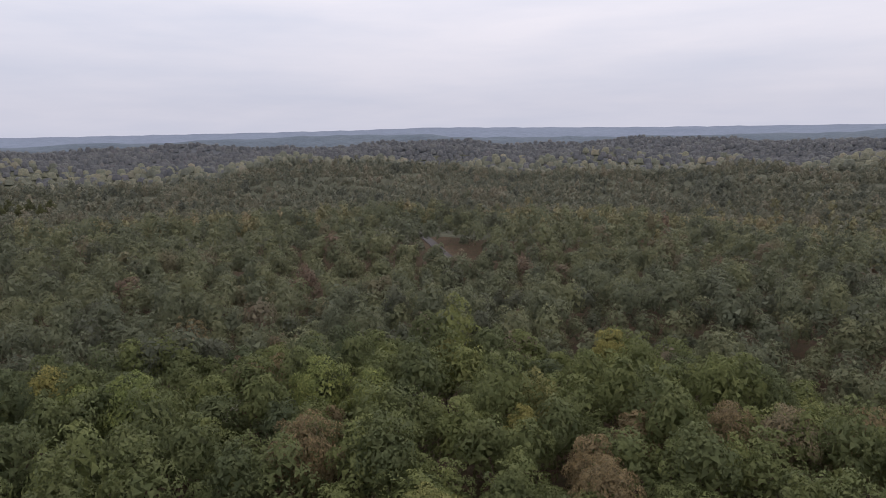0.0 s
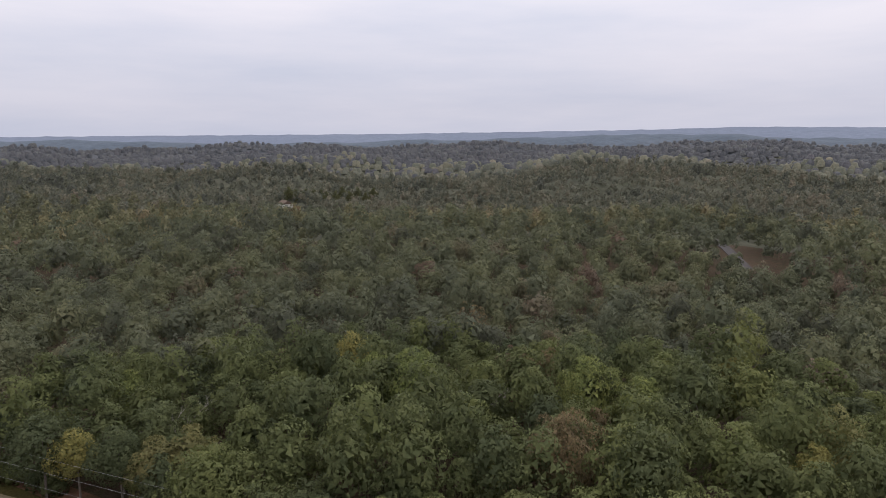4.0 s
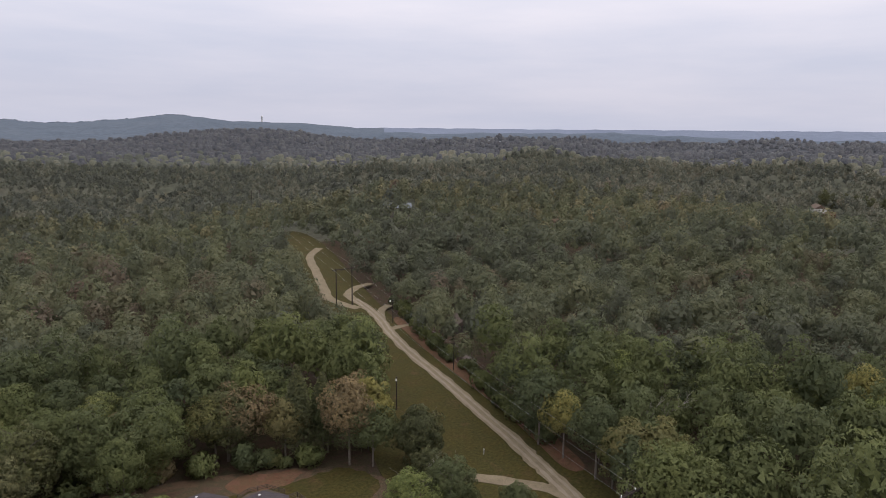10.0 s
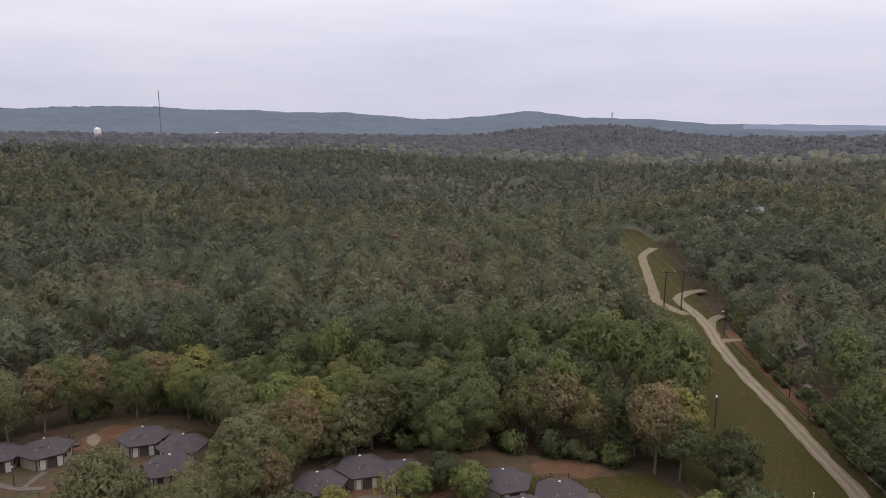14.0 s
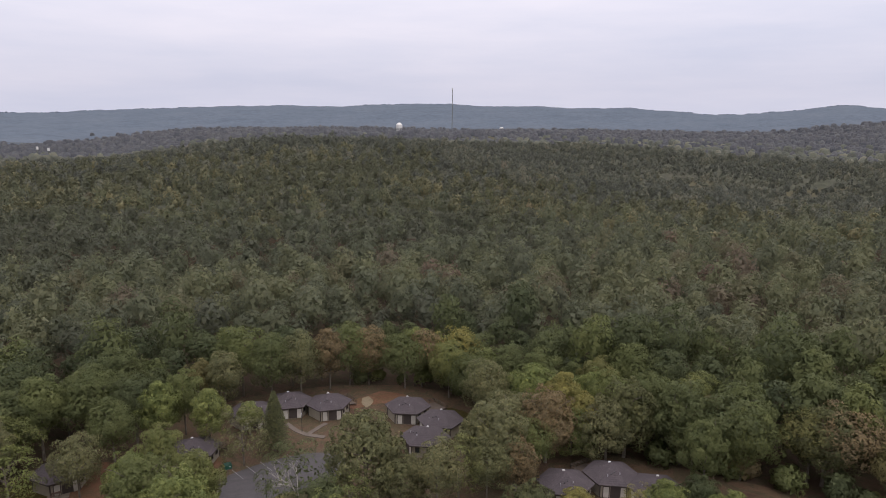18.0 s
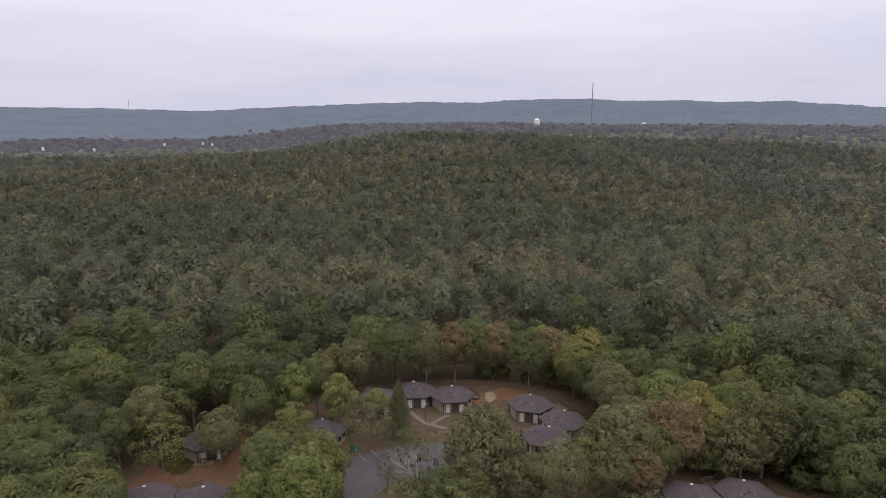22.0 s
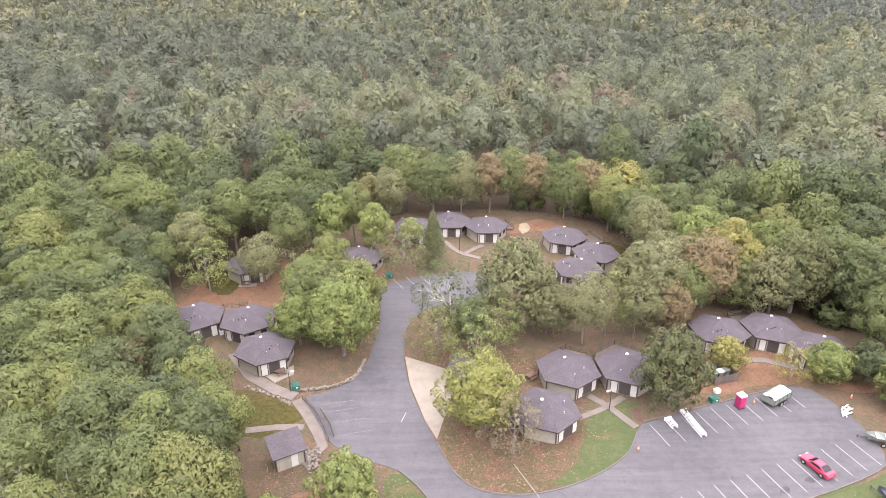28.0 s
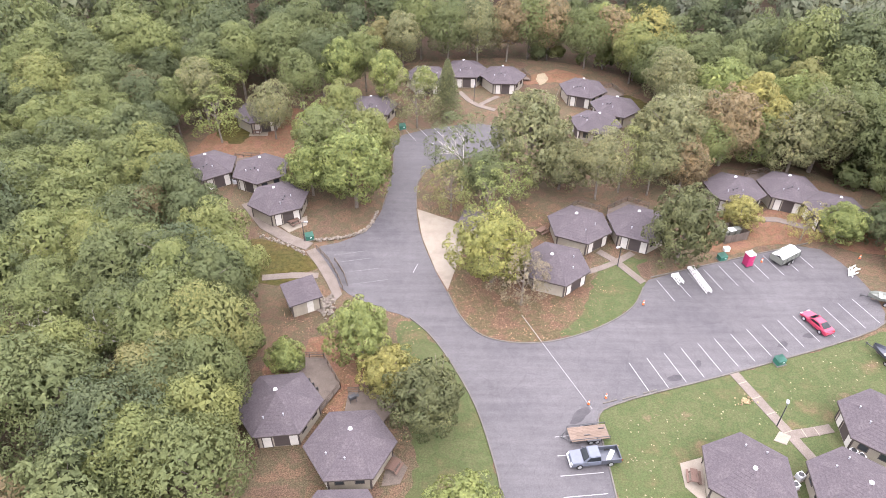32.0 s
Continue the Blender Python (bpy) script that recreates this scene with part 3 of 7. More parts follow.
bed("lawn", [(26.5, 20), (26.2, 43), (25.6, 48), (28, 50), (45, 55.2), (68, 63), (74, 62), (80, 50), (78, 20)], M_GRASS, "mown green lawn beside the car park")
bed("lawn", [(14, 20), (14, 37), (12.5, 45), (11.1, 50.3), (8.5, 56.3), (5.6, 61.6), (2, 65.2), (0.5, 62), (3, 55), (2.6, 48), (4.6, 42), (3.4, 36), (5, 28), (4, 20)], M_GRASS, "mown grass verge along the asphalt drive")
bed("lawn", [(22, 61.2), (25, 61.4), (29, 63.3), (32.6, 65.7), (35, 68.1), (37, 72), (38, 74), (36, 76), (40, 78), (34, 79), (30, 75), (29, 69)], M_GRASS, "short green grass in front of cottages")
bed("lawn", [(-14, 72), (-12, 76), (-14, 79), (-24, 84), (-26, 76), (-22, 71)], M_VERGE, "thin grass bank below a cottage")
bed("leaf_bed", [(3.6, 83.4), (6, 75), (7.7, 70.5), (9.6, 65), (12.2, 61.4), (16.1, 60.1), (20.7, 60.1), (23, 61), (29, 69), (30, 78), (24, 92), (12, 96), (4, 92)], M_LEAFY, "bed of fallen rust-brown leaves under trees")
bed("clay_patch", [(-10, 100), (-4, 96), (-4, 115), (-2, 125), (-12, 124), (-14, 110)], M_CLAY, "bare reddish clay beside the upper car park")
bed("clay_patch", [(-40, 98), (-20, 102), (-15, 118), (-24, 128), (-36, 122), (-43, 110)], M_CLAY, "bare tan clay yard beneath the trees")
bed("clay_patch", [(24, 141), (31, 139), (38, 141), (40, 145), (33, 148), (25, 147)], M_CLAY, "reddish clay yard behind the far cottages")
bed("lawn", [(38, 139), (47, 136), (54, 128), (56, 118), (50, 122), (44, 131), (36, 137)], M_VERGE, "thin olive grass behind the far cottages")
bed("lawn", [(-39.7, 124.5), (-34.1, 125.6), (-30.4, 116.8), (-32.7, 111.7), (-38.0, 114.7)], M_VERGE, "thin green grass in the clay yard")
bed("clay_patch", [(-14, 60), (-2, 63), (-3, 52), (-3, 45), (-17, 50)], M_CLAY, "tan clay yard by the small shed")
bed("clay_patch", [(44, 79), (66, 84), (74, 78), (84, 84), (74, 92), (50, 90)], M_CLAY, "bare pinkish clay beside the car park")
bed("clay_patch", [(93, 74), (99, 68), (106, 66), (108, 71), (102, 74), (100, 80), (95, 79)], M_CLAY, "orange clay yard near the woods")
bed("lawn", [(84, 58), (96, 54), (110, 50), (113, 62), (106, 66), (98, 70), (92, 78), (86, 74)], M_VERGE, "thin olive grass near the woods")
bed("clay_strip", [(128, 20), (140, 30), (156, 45), (172, 62), (188, 79), (204, 94), (214, 104), (219, 103), (206, 91), (190, 74), (174, 57), (156, 39), (142, 25), (132, 16)], M_CLAY, "bare reddish soil along the lane's edge")
sheet("mown_corridor", CORRIDOR, 0.034, M_VERGE, "mown olive-brown grass strip beside the gravel road", category="grass", times=1)

GRAVEL = rounded([(104, 4), (113, 11), (120, 17.5), (127.5, 24.5), (136, 32.4), (150, 47), (164, 61), (181, 79.5), (199, 97), (212, 107), (226, 121), (234, 131)], False, 3)
road2 = part("gravel_road", strip(GRAVEL, 3.9, -0.2, 0.09, 0.35), M_GRAVEL, None)
tagged(road2, "pale gravel lane with darker wheel tracks", "road", kind="structure")
for side_ in band(GRAVEL, 1.75):
    trk = part("wheel_track", strip(side_, 0.75, 0.0, 0.112, 0.2), M_TRACK, None)
    tagged(trk, "pale worn wheel track on the gravel lane", "road", kind="structure")
for name, pts, w in (
        ("gravel_branch", [(226, 121), (233, 131), (240, 138), (253, 141), (262, 139)], 4.0),
        ("gravel_branch", [(222, 122), (226, 134), (232, 143), (246, 153), (258, 163), (276, 177), (295, 193), (308, 202), (330, 210)], 4.2),
        ("gravel_branch", [(202, 98.5), (207, 97), (213, 93)], 2.6),
        ("gravel_branch", [(212, 107), (222, 113), (232, 114)], 3.2),
        ("gravel_drive", [(113, 46), (118, 40), (120, 30), (121, 20), (118, 15)], 3.4)):
    g = part(name, strip(rounded(pts, False, 2), w, -0.2, 0.10, 0.3), M_GRAVEL, None)
    tagged(g, "pale gravel side track joining the lane", "road", kind="structure")
tar = part("asphalt_apron", strip([(70, -24), (90, -8), (104, 4), (112, 10.5)], 5.6, -0.2, 0.105), M_ASPHALT, None)
tagged(tar, "grey asphalt end of the lane", "road", kind="structure")
lr = rounded(HOLLOW_LANE, False, 3)
lrb = strip(lr, 5.4, -0.5, 0.0)
for v in lrb.verts:
    v.co.z += float(land(v.co.x, v.co.y)) + 0.4
far_lane = part("far_lane", lrb, M_ASPHALT, None)
tagged(far_lane, "grey-brown lane cut through the woods", "road", kind="structure")

# ---------------------------------------------------------------- trees
rng = np.random.default_rng(11)


def unit(v):
    return v / np.maximum(np.linalg.norm(v, axis=-1, keepdims=True), 1e-6)


def spread(g, n, low):
    """Directions spaced evenly over a ball, none lower than that."""
    k = np.arange(n) + 0.5
    z = 1 - (1 - low) * k / n
    a = k * 2.39996 + g.uniform(0, 6.28)
    s = np.sqrt(np.maximum(0, 1 - z * z))
    return unit(np.stack([s * np.cos(a), s * np.sin(a), z], -1) + g.normal(0, 0.9 / math.sqrt(n), (n, 3)))


def crown_arrays(g, lobes, leaves, size, rx, rz, zc, lobe=0.3, low=-0.45, ragged=0.2, inner=0, web=0.5, dome=0.3):
    """A crown round an axis at the origin: rounded clumps over an uneven dome, under leaf sprays. Gives places, triangles and shading normals.
    inner, web: how many larger sprays close the crown within, and their size; dome: how far the crown's own roundness turns the leaves."""
    shape, bumps = np.array([rx, rx, rz]), [(a, unit(g.normal(size=3))) for a in g.uniform(-ragged, ragged * 1.2, 6)]
    swell = lambda q: 1 + sum(a * np.clip(q @ u, 0, 1) ** 2 for a, u in bumps)
    d = spread(g, lobes, low)
    lr_ = lobe * rx * g.uniform(0.55, 1.4, len(d))
    c = d * shape * (swell(d) * g.uniform(0.78, 1.08, len(d)))[:, None] - d * lr_[:, None] * 0.75
    c[:, :2] *= 1 - 0.32 * np.clip(d[:, 2:], 0, 1) ** 2
    c[:, 2] += zc
    pick = g.choice(len(d), leaves, p=lr_ ** 2 / (lr_ ** 2).sum())
    n = unit(g.normal(size=(leaves, 3)) + 0.95 * d[pick] + np.array([0, 0, 0.45]))
    p = c[pick] + n * lr_[pick][:, None] * g.uniform(0.86, 1.1, (leaves, 1)) * np.array([1, 1, 0.85])
    nn = unit(n + 0.5 * g.normal(size=(leaves, 3)) + np.array([0, 0, 0.1]))
    a = unit(np.cross(nn, g.normal(size=(leaves, 3))))
    b = np.cross(nn, a)
    s = size * g.uniform(0.6, 1.35, (leaves, 1))
    v = np.stack([p - a * s, p - b * s * 0.95 + nn * s * 0.16, p + a * s], 1).reshape(-1, 3)
    f = np.arange(len(v)).reshape(-1, 3)
    shade = np.repeat(unit(0.9 * n + dome * d[pick] + 0.2 * g.normal(size=(leaves, 3))), 3, axis=0)
    vs, fs, ns, at = [v], [f], [shade], len(v)
    if inner:
        w = spread(g, inner, low - 0.1)
        p = w * (1 - np.array([0.32, 0.32, 0]) * np.clip(w[:, 2:], 0, 1) ** 2) * shape * (swell(w) * g.uniform(0.5, 0.8, inner))[:, None] + np.array([0, 0, zc])
        nn = unit(w + 0.35 * g.normal(size=(inner, 3)))
        a = unit(np.cross(nn, g.normal(size=(inner, 3)))) * web
        b = np.cross(nn, a)
        vs.append(np.stack([p - a, p - b, p + a], 1).reshape(-1, 3))
        fs.append(np.arange(inner * 3).reshape(-1, 3) + at)
        ns.append(np.repeat(unit(w + 0.4 * g.normal(size=(inner, 3))), 3, axis=0))
        at += inner * 3
    return np.concatenate(vs), np.concatenate(fs), np.concatenate(ns)


def crown_mesh(seed, lobes, leaves, size, rx, rz, zc, material, **k):
    v, f, n = crown_arrays(np.random.default_rng(seed), lobes, leaves, size, rx, rz, zc, **k)
    return array_mesh("crown", v, f, [material], smooth=True, normals=n)


def trunk_mesh(seed, height, r, material, limbs=5, spread=2.4, start=0.45):
    g = random.Random(seed)
    bm = bmesh.new()
    lean = Vector((g.uniform(-0.4, 0.4), g.uniform(-0.4, 0.4), 0))
    mid, top = Vector((0, 0, height * 0.5)) + lean * 0.5, Vector((0, 0, height)) + lean
    rod(bm, (0, 0, -0.3), mid, r, r * 0.75, 8)
    rod(bm, mid, top, r * 0.75, r * 0.25, 7)
    for i in range(limbs):
        h = start + (0.95 - start) * (i + g.random()) / limbs
        a = g.uniform(0, 6.28)
        b0 = Vector((0, 0, height * h)) + lean * h
        b1 = b0 + Vector((math.cos(a), math.sin(a), g.uniform(0.5, 1.1))) * spread * g.uniform(0.7, 1.2)
        rod(bm, b0, b1, r * 0.35, r * 0.12, 5)
        b2 = b1 + Vector((math.cos(a + 0.6), math.sin(a + 0.6), 0.7)) * spread * 0.5
        rod(bm, b1, b2, r * 0.12, r * 0.05, 4)
    return mesh_of("trunk", bm, material)


KINDS = {}
for k, (rx, rz, zc, lobes, h) in enumerate([(5.0, 6.2, 9.9, 50, 17), (5.9, 5.7, 9.7, 58, 16), (4.4, 6.9, 10.2, 44, 18), (5.5, 6.2, 9.9, 56, 17), (4.8, 5.6, 9.4, 46, 15)]):
    trunk_ = trunk_mesh(40 + k, zc + 2, 0.24, M_BARK)
    KINDS["oak%d" % k] = (crown_mesh(20 + k, lobes - 8, 8200, 0.16, rx, rz, zc, M_LEAF, inner=800, lobe=0.275, low=-0.75, ragged=0.24), trunk_)
    KINDS["wood%d" % k] = (crown_mesh(20 + k, lobes - 12, 3800, 0.225, rx * 1.08, rz, zc, M_LEAF, inner=420, web=0.62, lobe=0.285, low=-0.6, ragged=0.24), trunk_)


def recoloured(me, material):
    c = me.copy()
    c.materials[0] = material
    return c


def tree(x, y, s=1.0, kind="oak0", turn=None, label="", group="", z=None, tint=None, tall=1.0):
    crown, trunk = KINDS[kind]
    t = random.uniform(0, 360) if turn is None else turn
    root = thing("tree", pose(x, y, float(land(x, y)) if z is None else z, 0, 0, t), label or "leafy broadleaf tree in early autumn green", "tree", group)
    root.scale = (s, s, s * tall)
    if tint is not None:
        key = kind + tint.name
        if key not in KINDS:
            KINDS[key] = (recoloured(crown, tint), trunk)
        crown = KINDS[key][0]
    shared("trunk", trunk, root, Matrix())
    shared("crown", crown, root, Matrix())
    return root


def scatter(r0, r1, gap, az0, az1, jitter=0.38):
    """Places in a ring about the origin, on a loose grid, outside of the clearings."""
    n = int(r1 / gap) + 1
    a, b = np.meshgrid(np.arange(-n, n + 1), np.arange(-n, n + 1))
    x = (a + 0.5 * (b % 2)) * gap + rng.uniform(-jitter, jitter, a.shape) * gap
    y = b * gap * 0.88 + rng.uniform(-jitter, jitter, a.shape) * gap
    x, y = x.ravel(), y.ravel()
    r, az = np.hypot(x, y), np.degrees(np.arctan2(-x, y))
    k = (r > r0) & (r <= r1) & (az > az0) & (az < az1)
    x, y = x[k], y[k]
    k = ~clear(x, y)
    return x[k], y[k]


def rings(r0, r1, gap, deep, az0, az1):
    """Places in rings about the origin, farther apart in depth than across."""
    xs, ys = [], []
    for r in np.arange(r0, r1, deep):
        n = int(r * math.radians(az1 - az0) / gap)
        a = np.radians(az0 + (np.arange(n) + rng.uniform(-0.42, 0.42, n)) * (az1 - az0) / n)
        q_ = r + rng.uniform(-0.5, 0.5, n) * deep
        xs.append(-np.sin(a) * q_)
        ys.append(np.cos(a) * q_)
    x, y = np.concatenate(xs), np.concatenate(ys)
    k = ~clear(x, y)
    return x[k], y[k]


def tone_at(x, y, g):
    """Which tone a tree takes: patches of one kind, and strays."""
    patch = 0.5 + 0.5 * waves(x * 4.1 + 300, y * 4.1 - 120)
    r, az = np.hypot(x, y), np.degrees(np.arctan2(-x, y))
    front = smooth(-60, -40, az)
    dry = 0.34 * np.exp(-(((az + 38) / 17) ** 2)) * smooth(110, 230, r) * (1 - smooth(380, 560, r))
    copse = np.clip((waves(x * 7 + 90, y * 7) - 0.2) * 3, 0, 1) * smooth(520, 700, r)
    belt = 0.17 * front * np.exp(-(((r - 235) / 34) ** 2))
    return np.clip(0.06 + 0.46 * patch + dry + belt - 0.32 * copse - 0.16 * front * smooth(275, 330, r) + 0.17 * (1 - smooth(-100, -70, az)) + g.normal(0, 0.21, len(x)), 0, 1)


def woods(name, x, y, lib, smin, smax, label, material=None, flat=1.0):
    """Many trees in one mesh, each a turned and scaled copy of one in lib."""
    g = np.random.default_rng(len(x))
    z = land(x, y)
    tones = tone_at(x, y, g)
    pick = g.integers(0, len(lib), len(x))
    vs, fs, ts, ns, at = [], [], [], [], 0
    for k, (v, f, nv) in enumerate(lib):
        i = np.where(pick == k)[0]
        if not len(i):
            continue
        a, s = g.uniform(0, 6.283, len(i)), g.uniform(smin, smax, len(i))
        h = s * g.uniform(0.74, 1.24, len(i)) * flat
        ca, sa = np.cos(a)[:, None], np.sin(a)[:, None]
        px = (v[:, 0] * ca - v[:, 1] * sa) * s[:, None] + x[i][:, None]
        py = (v[:, 0] * sa + v[:, 1] * ca) * s[:, None] + y[i][:, None]
        pz = v[:, 2] * h[:, None] + z[i][:, None]
        vs.append(np.stack([px, py, pz], -1).reshape(-1, 3))
        fs.append((f[None] + (np.arange(len(i)) * len(v))[:, None, None] + at).reshape(-1, f.shape[1]))
        ts.append(np.repeat(tones[i], len(v)))
        ns.append(np.stack([nv[:, 0] * ca - nv[:, 1] * sa, nv[:, 0] * sa + nv[:, 1] * ca, nv[:, 2] + 0 * ca], -1).reshape(-1, 3))
        at += len(i) * len(v)
    ob = new(name, array_mesh(name, np.concatenate(vs), np.concatenate(fs), [material or M_LEAF_FAR], tone=np.concatenate(ts), smooth=True, normals=np.concatenate(ns)))
    return tagged(ob, label, "woods", kind="stuff")


def cap(seed, r, h, zc):
    """A crown far off: a small uneven cap of eighteen faces."""
    g = np.random.default_rng(seed)
    a = np.arange(6) * 1.0472
    ring = np.stack([np.cos(a), np.sin(a)], -1)
    v = np.concatenate([[[0, 0, h]], np.column_stack([ring * 0.62 * r, np.full(6, 0.72 * h)]), np.column_stack([ring * r, np.full(6, -0.7 * h)])])
    v *= g.uniform(0.8, 1.15, (13, 1))
    v[:, 2] += zc
    f = [(0, 1 + i, 1 + (i + 1) % 6) for i in range(6)]
    for i in range(6):
        j = (i + 1) % 6
        f += [(1 + i, 7 + i, 7 + j), (1 + i, 7 + j, 1 + j)]
    return v, np.array(f), unit((v - np.array([0, 0, zc])) * np.array([1, 1, 0.4]) / r + np.array([0, 0, 0.8]))


LIB_NEAR = [crown_arrays(np.random.default_rng(50 + k), 24 + 2 * k, 1250, 0.28, 4.0 + 0.25 * k, 5.8 + 0.4 * (k % 3), 10.0, lobe=0.32, low=-0.35, ragged=0.24, inner=130, web=0.8, dome=0.8) for k in range(6)]
LIB_MID = [crown_arrays(np.random.default_rng(60 + k), 16 + k, 620, 0.33, 3.9 + 0.16 * k, 5.6 + 0.5 * (k % 3), 9.8, lobe=0.34, low=-0.3, ragged=0.2, inner=70, web=1.1, dome=1.3) for k in range(8)]
LIB_FAR = [crown_arrays(np.random.default_rng(70 + k), 9, 130, 0.5, 3.1 + 0.22 * k, 5.8 + 0.5 * (k % 2), 9.8, lobe=0.38, low=0.0, ragged=0.2, inner=28, web=1.3, dome=1.5) for k in range(7)]
LIB_HILL = [crown_arrays(np.random.default_rng(90 + k), 7, 64, 0.72, 3.0 + 0.25 * k, 5.2 + 0.5 * (k % 3), 10.0, lobe=0.42, low=0.1, ragged=0.2, inner=24, web=1.5, dome=1.6) for k in range(6)]
LIB_CAP = [cap(80 + k, 5.2 + 0.3 * k, 5.2, 10.5) for k in range(6)]
AZ0, AZ1 = -174, 42
nx, ny = scatter(72, 178, 7.7, AZ0, AZ1)
lx, ly = scatter(28, 72, 8.0, 5, 60)
nx, ny = np.concatenate([lx, nx]), np.concatenate([ly, ny])
edge = np.zeros(len(nx), bool)
for a in range(8):
    edge |= clear(nx + 11 * math.cos(a * 0.785), ny + 11 * math.sin(a * 0.785))
seen = (np.abs(np.degrees(np.arctan2(nx - 7, ny + 4))) < 40) & (ny > 18)
order = np.argsort(np.hypot(nx, ny) * np.where(edge, 0.72, 1.0) * np.where(seen, 0.66, 1.0))
hand = order[:225]
rest = order[225:]
AUTUMN = [M_LEAF_RUST, M_LEAF_YELLOW, M_LEAF_FRESH]
for k in hand:
    close = seen[k] and math.hypot(nx[k], ny[k]) < 150
    tree(float(nx[k]), float(ny[k]), random.uniform(0.8, 1.2), ("oak%d" if close else "wood%d") % random.randrange(5), group="trees at the edge of the woods", tall=random.uniform(0.84, 1.02), tint=AUTUMN[k % 9] if k % 9 < 3 and nx[k] > 40 and ny[k] > 20 else None)
woods("near_woods", nx[rest], ny[rest], LIB_NEAR, 0.8, 1.35, "dense mixed broadleaf woods in early autumn", M_LEAF_GREEN)
mx_, my_ = scatter(174, 330, 8.5, AZ0, AZ1)
woods("middle_woods", mx_, my_, LIB_MID, 0.72, 1.25, "dense mixed broadleaf woods in early autumn")
fx_, fy_ = rings(328, 760, 6.8, 9.6, AZ0, AZ1)
# Clear and hazed leaf colours intermixed, so the painted haze sets in gradually.
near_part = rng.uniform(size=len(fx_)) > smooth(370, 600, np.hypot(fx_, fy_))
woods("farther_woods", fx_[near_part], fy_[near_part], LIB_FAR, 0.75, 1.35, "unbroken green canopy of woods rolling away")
dusk_haze = ~near_part & (rng.uniform(size=len(fx_)) < smooth(480, 720, np.hypot(fx_, fy_)) * np.where((np.degrees(np.arctan2(-fx_, fy_)) < -16), 1.0, 0.5))
woods("valley_woods", fx_[~near_part & ~dusk_haze], fy_[~near_part & ~dusk_haze], LIB_HILL, 0.85, 1.3, "dull green canopy of woods rolling away", M_LEAF_DIM_HAZE)
woods("dusky_woods", fx_[dusk_haze], fy_[dusk_haze], LIB_HILL, 0.85, 1.3, "grey-green canopy of woods in a valley", M_LEAF_DUSK_HAZE)
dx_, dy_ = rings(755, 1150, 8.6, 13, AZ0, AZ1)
woods("hill_woods", dx_, dy_, LIB_HILL, 0.9, 1.35, "dull green canopy of woods on a low hill", M_LEAF_DUSK_HAZE)
# With distance more crowns take the greyer painted haze.
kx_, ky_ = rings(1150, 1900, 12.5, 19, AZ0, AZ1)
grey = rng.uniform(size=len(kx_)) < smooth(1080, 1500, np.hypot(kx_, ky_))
woods("far_woods", kx_[~grey], ky_[~grey], LIB_CAP, 1.0, 1.45, "far dull green canopy of woods on low hills", M_LEAF_DUSK_HAZE, 0.82)
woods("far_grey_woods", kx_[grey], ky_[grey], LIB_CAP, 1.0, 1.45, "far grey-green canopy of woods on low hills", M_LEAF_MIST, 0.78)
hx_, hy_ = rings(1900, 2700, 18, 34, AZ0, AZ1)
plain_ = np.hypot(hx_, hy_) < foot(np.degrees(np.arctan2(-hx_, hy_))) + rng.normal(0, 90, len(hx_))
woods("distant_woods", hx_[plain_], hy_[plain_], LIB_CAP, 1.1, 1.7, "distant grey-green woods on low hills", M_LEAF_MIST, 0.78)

# Crest trees take the ridge's painted haze blue.
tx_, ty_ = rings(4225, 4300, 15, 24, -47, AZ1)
woods("ridge_woods", tx_, ty_, LIB_CAP, 0.75, 1.1, "blue-grey fringe of woods along the distant ridge", M_RIDGE_HAZE, 0.62)

for cx, cy, a_, b_ in FIELDS:
    ang, rad = np.meshgrid(np.linspace(0, 2 * np.pi, 29)[:-1], np.array([0.0, 0.4, 0.75, 1.0]), indexing="ij")
    px_, py_ = cx + a_ * 1.05 * rad * np.cos(ang), cy + b_ * 1.05 * rad * np.sin(ang)
    pz_ = land(px_, py_) + canopy_floor(np.hypot(px_, py_)) + 0.5
    i4, j4 = np.meshgrid(np.arange(28), np.arange(3), indexing="ij")
    idx = lambda i, j: (i % 28) * 4 + j
    fld = np.stack([idx(i4, j4), idx(i4, j4 + 1), idx(i4 + 1, j4 + 1), idx(i4 + 1, j4)], -1).reshape(-1, 4)
    tagged(new("field", array_mesh("field", np.stack([px_, py_, pz_], -1).reshape(-1, 3), fld, [M_FIELD])), "pale dry field among the far woods", "field", kind="structure")

# ---------------------------------------------------------------- paint, wood, metal
M_ROOF = surface("roof_shingles", [(0.3, (0.059, 0.051, 0.056)), (0.5, (0.071, 0.061, 0.066)), (0.7, (0.080, 0.069, 0.073))], 0.45, 5.0, 0.34, 0.92, 0, 0.6, 0.03)
M_WALL = surface("cream_siding", [(0.3, (0.202, 0.178, 0.139)), (0.7, (0.269, 0.245, 0.197))], 0.6, 9.0, 0.12, 0.8, 0, 0.2, 0.01)
M_TRIM = plain("dark_brown_trim", (0.045, 0.035, 0.032), 0.7)
M_DOOR = plain("pale_door_paint", (0.44, 0.42, 0.38), 0.6)
M_WHITE = plain("white_paint", (0.60, 0.60, 0.58), 0.5)
M_PANE = plain("dark_window_pane", (0.03, 0.035, 0.04), 0.12, speck=0.1)
M_WOOD = surface("weathered_timber", [(0.3, (0.072, 0.058, 0.048)), (0.7, (0.125, 0.103, 0.086))], 0.9, 10, 0.3, 0.9, 0, 0.4, 0.02, 0.15)
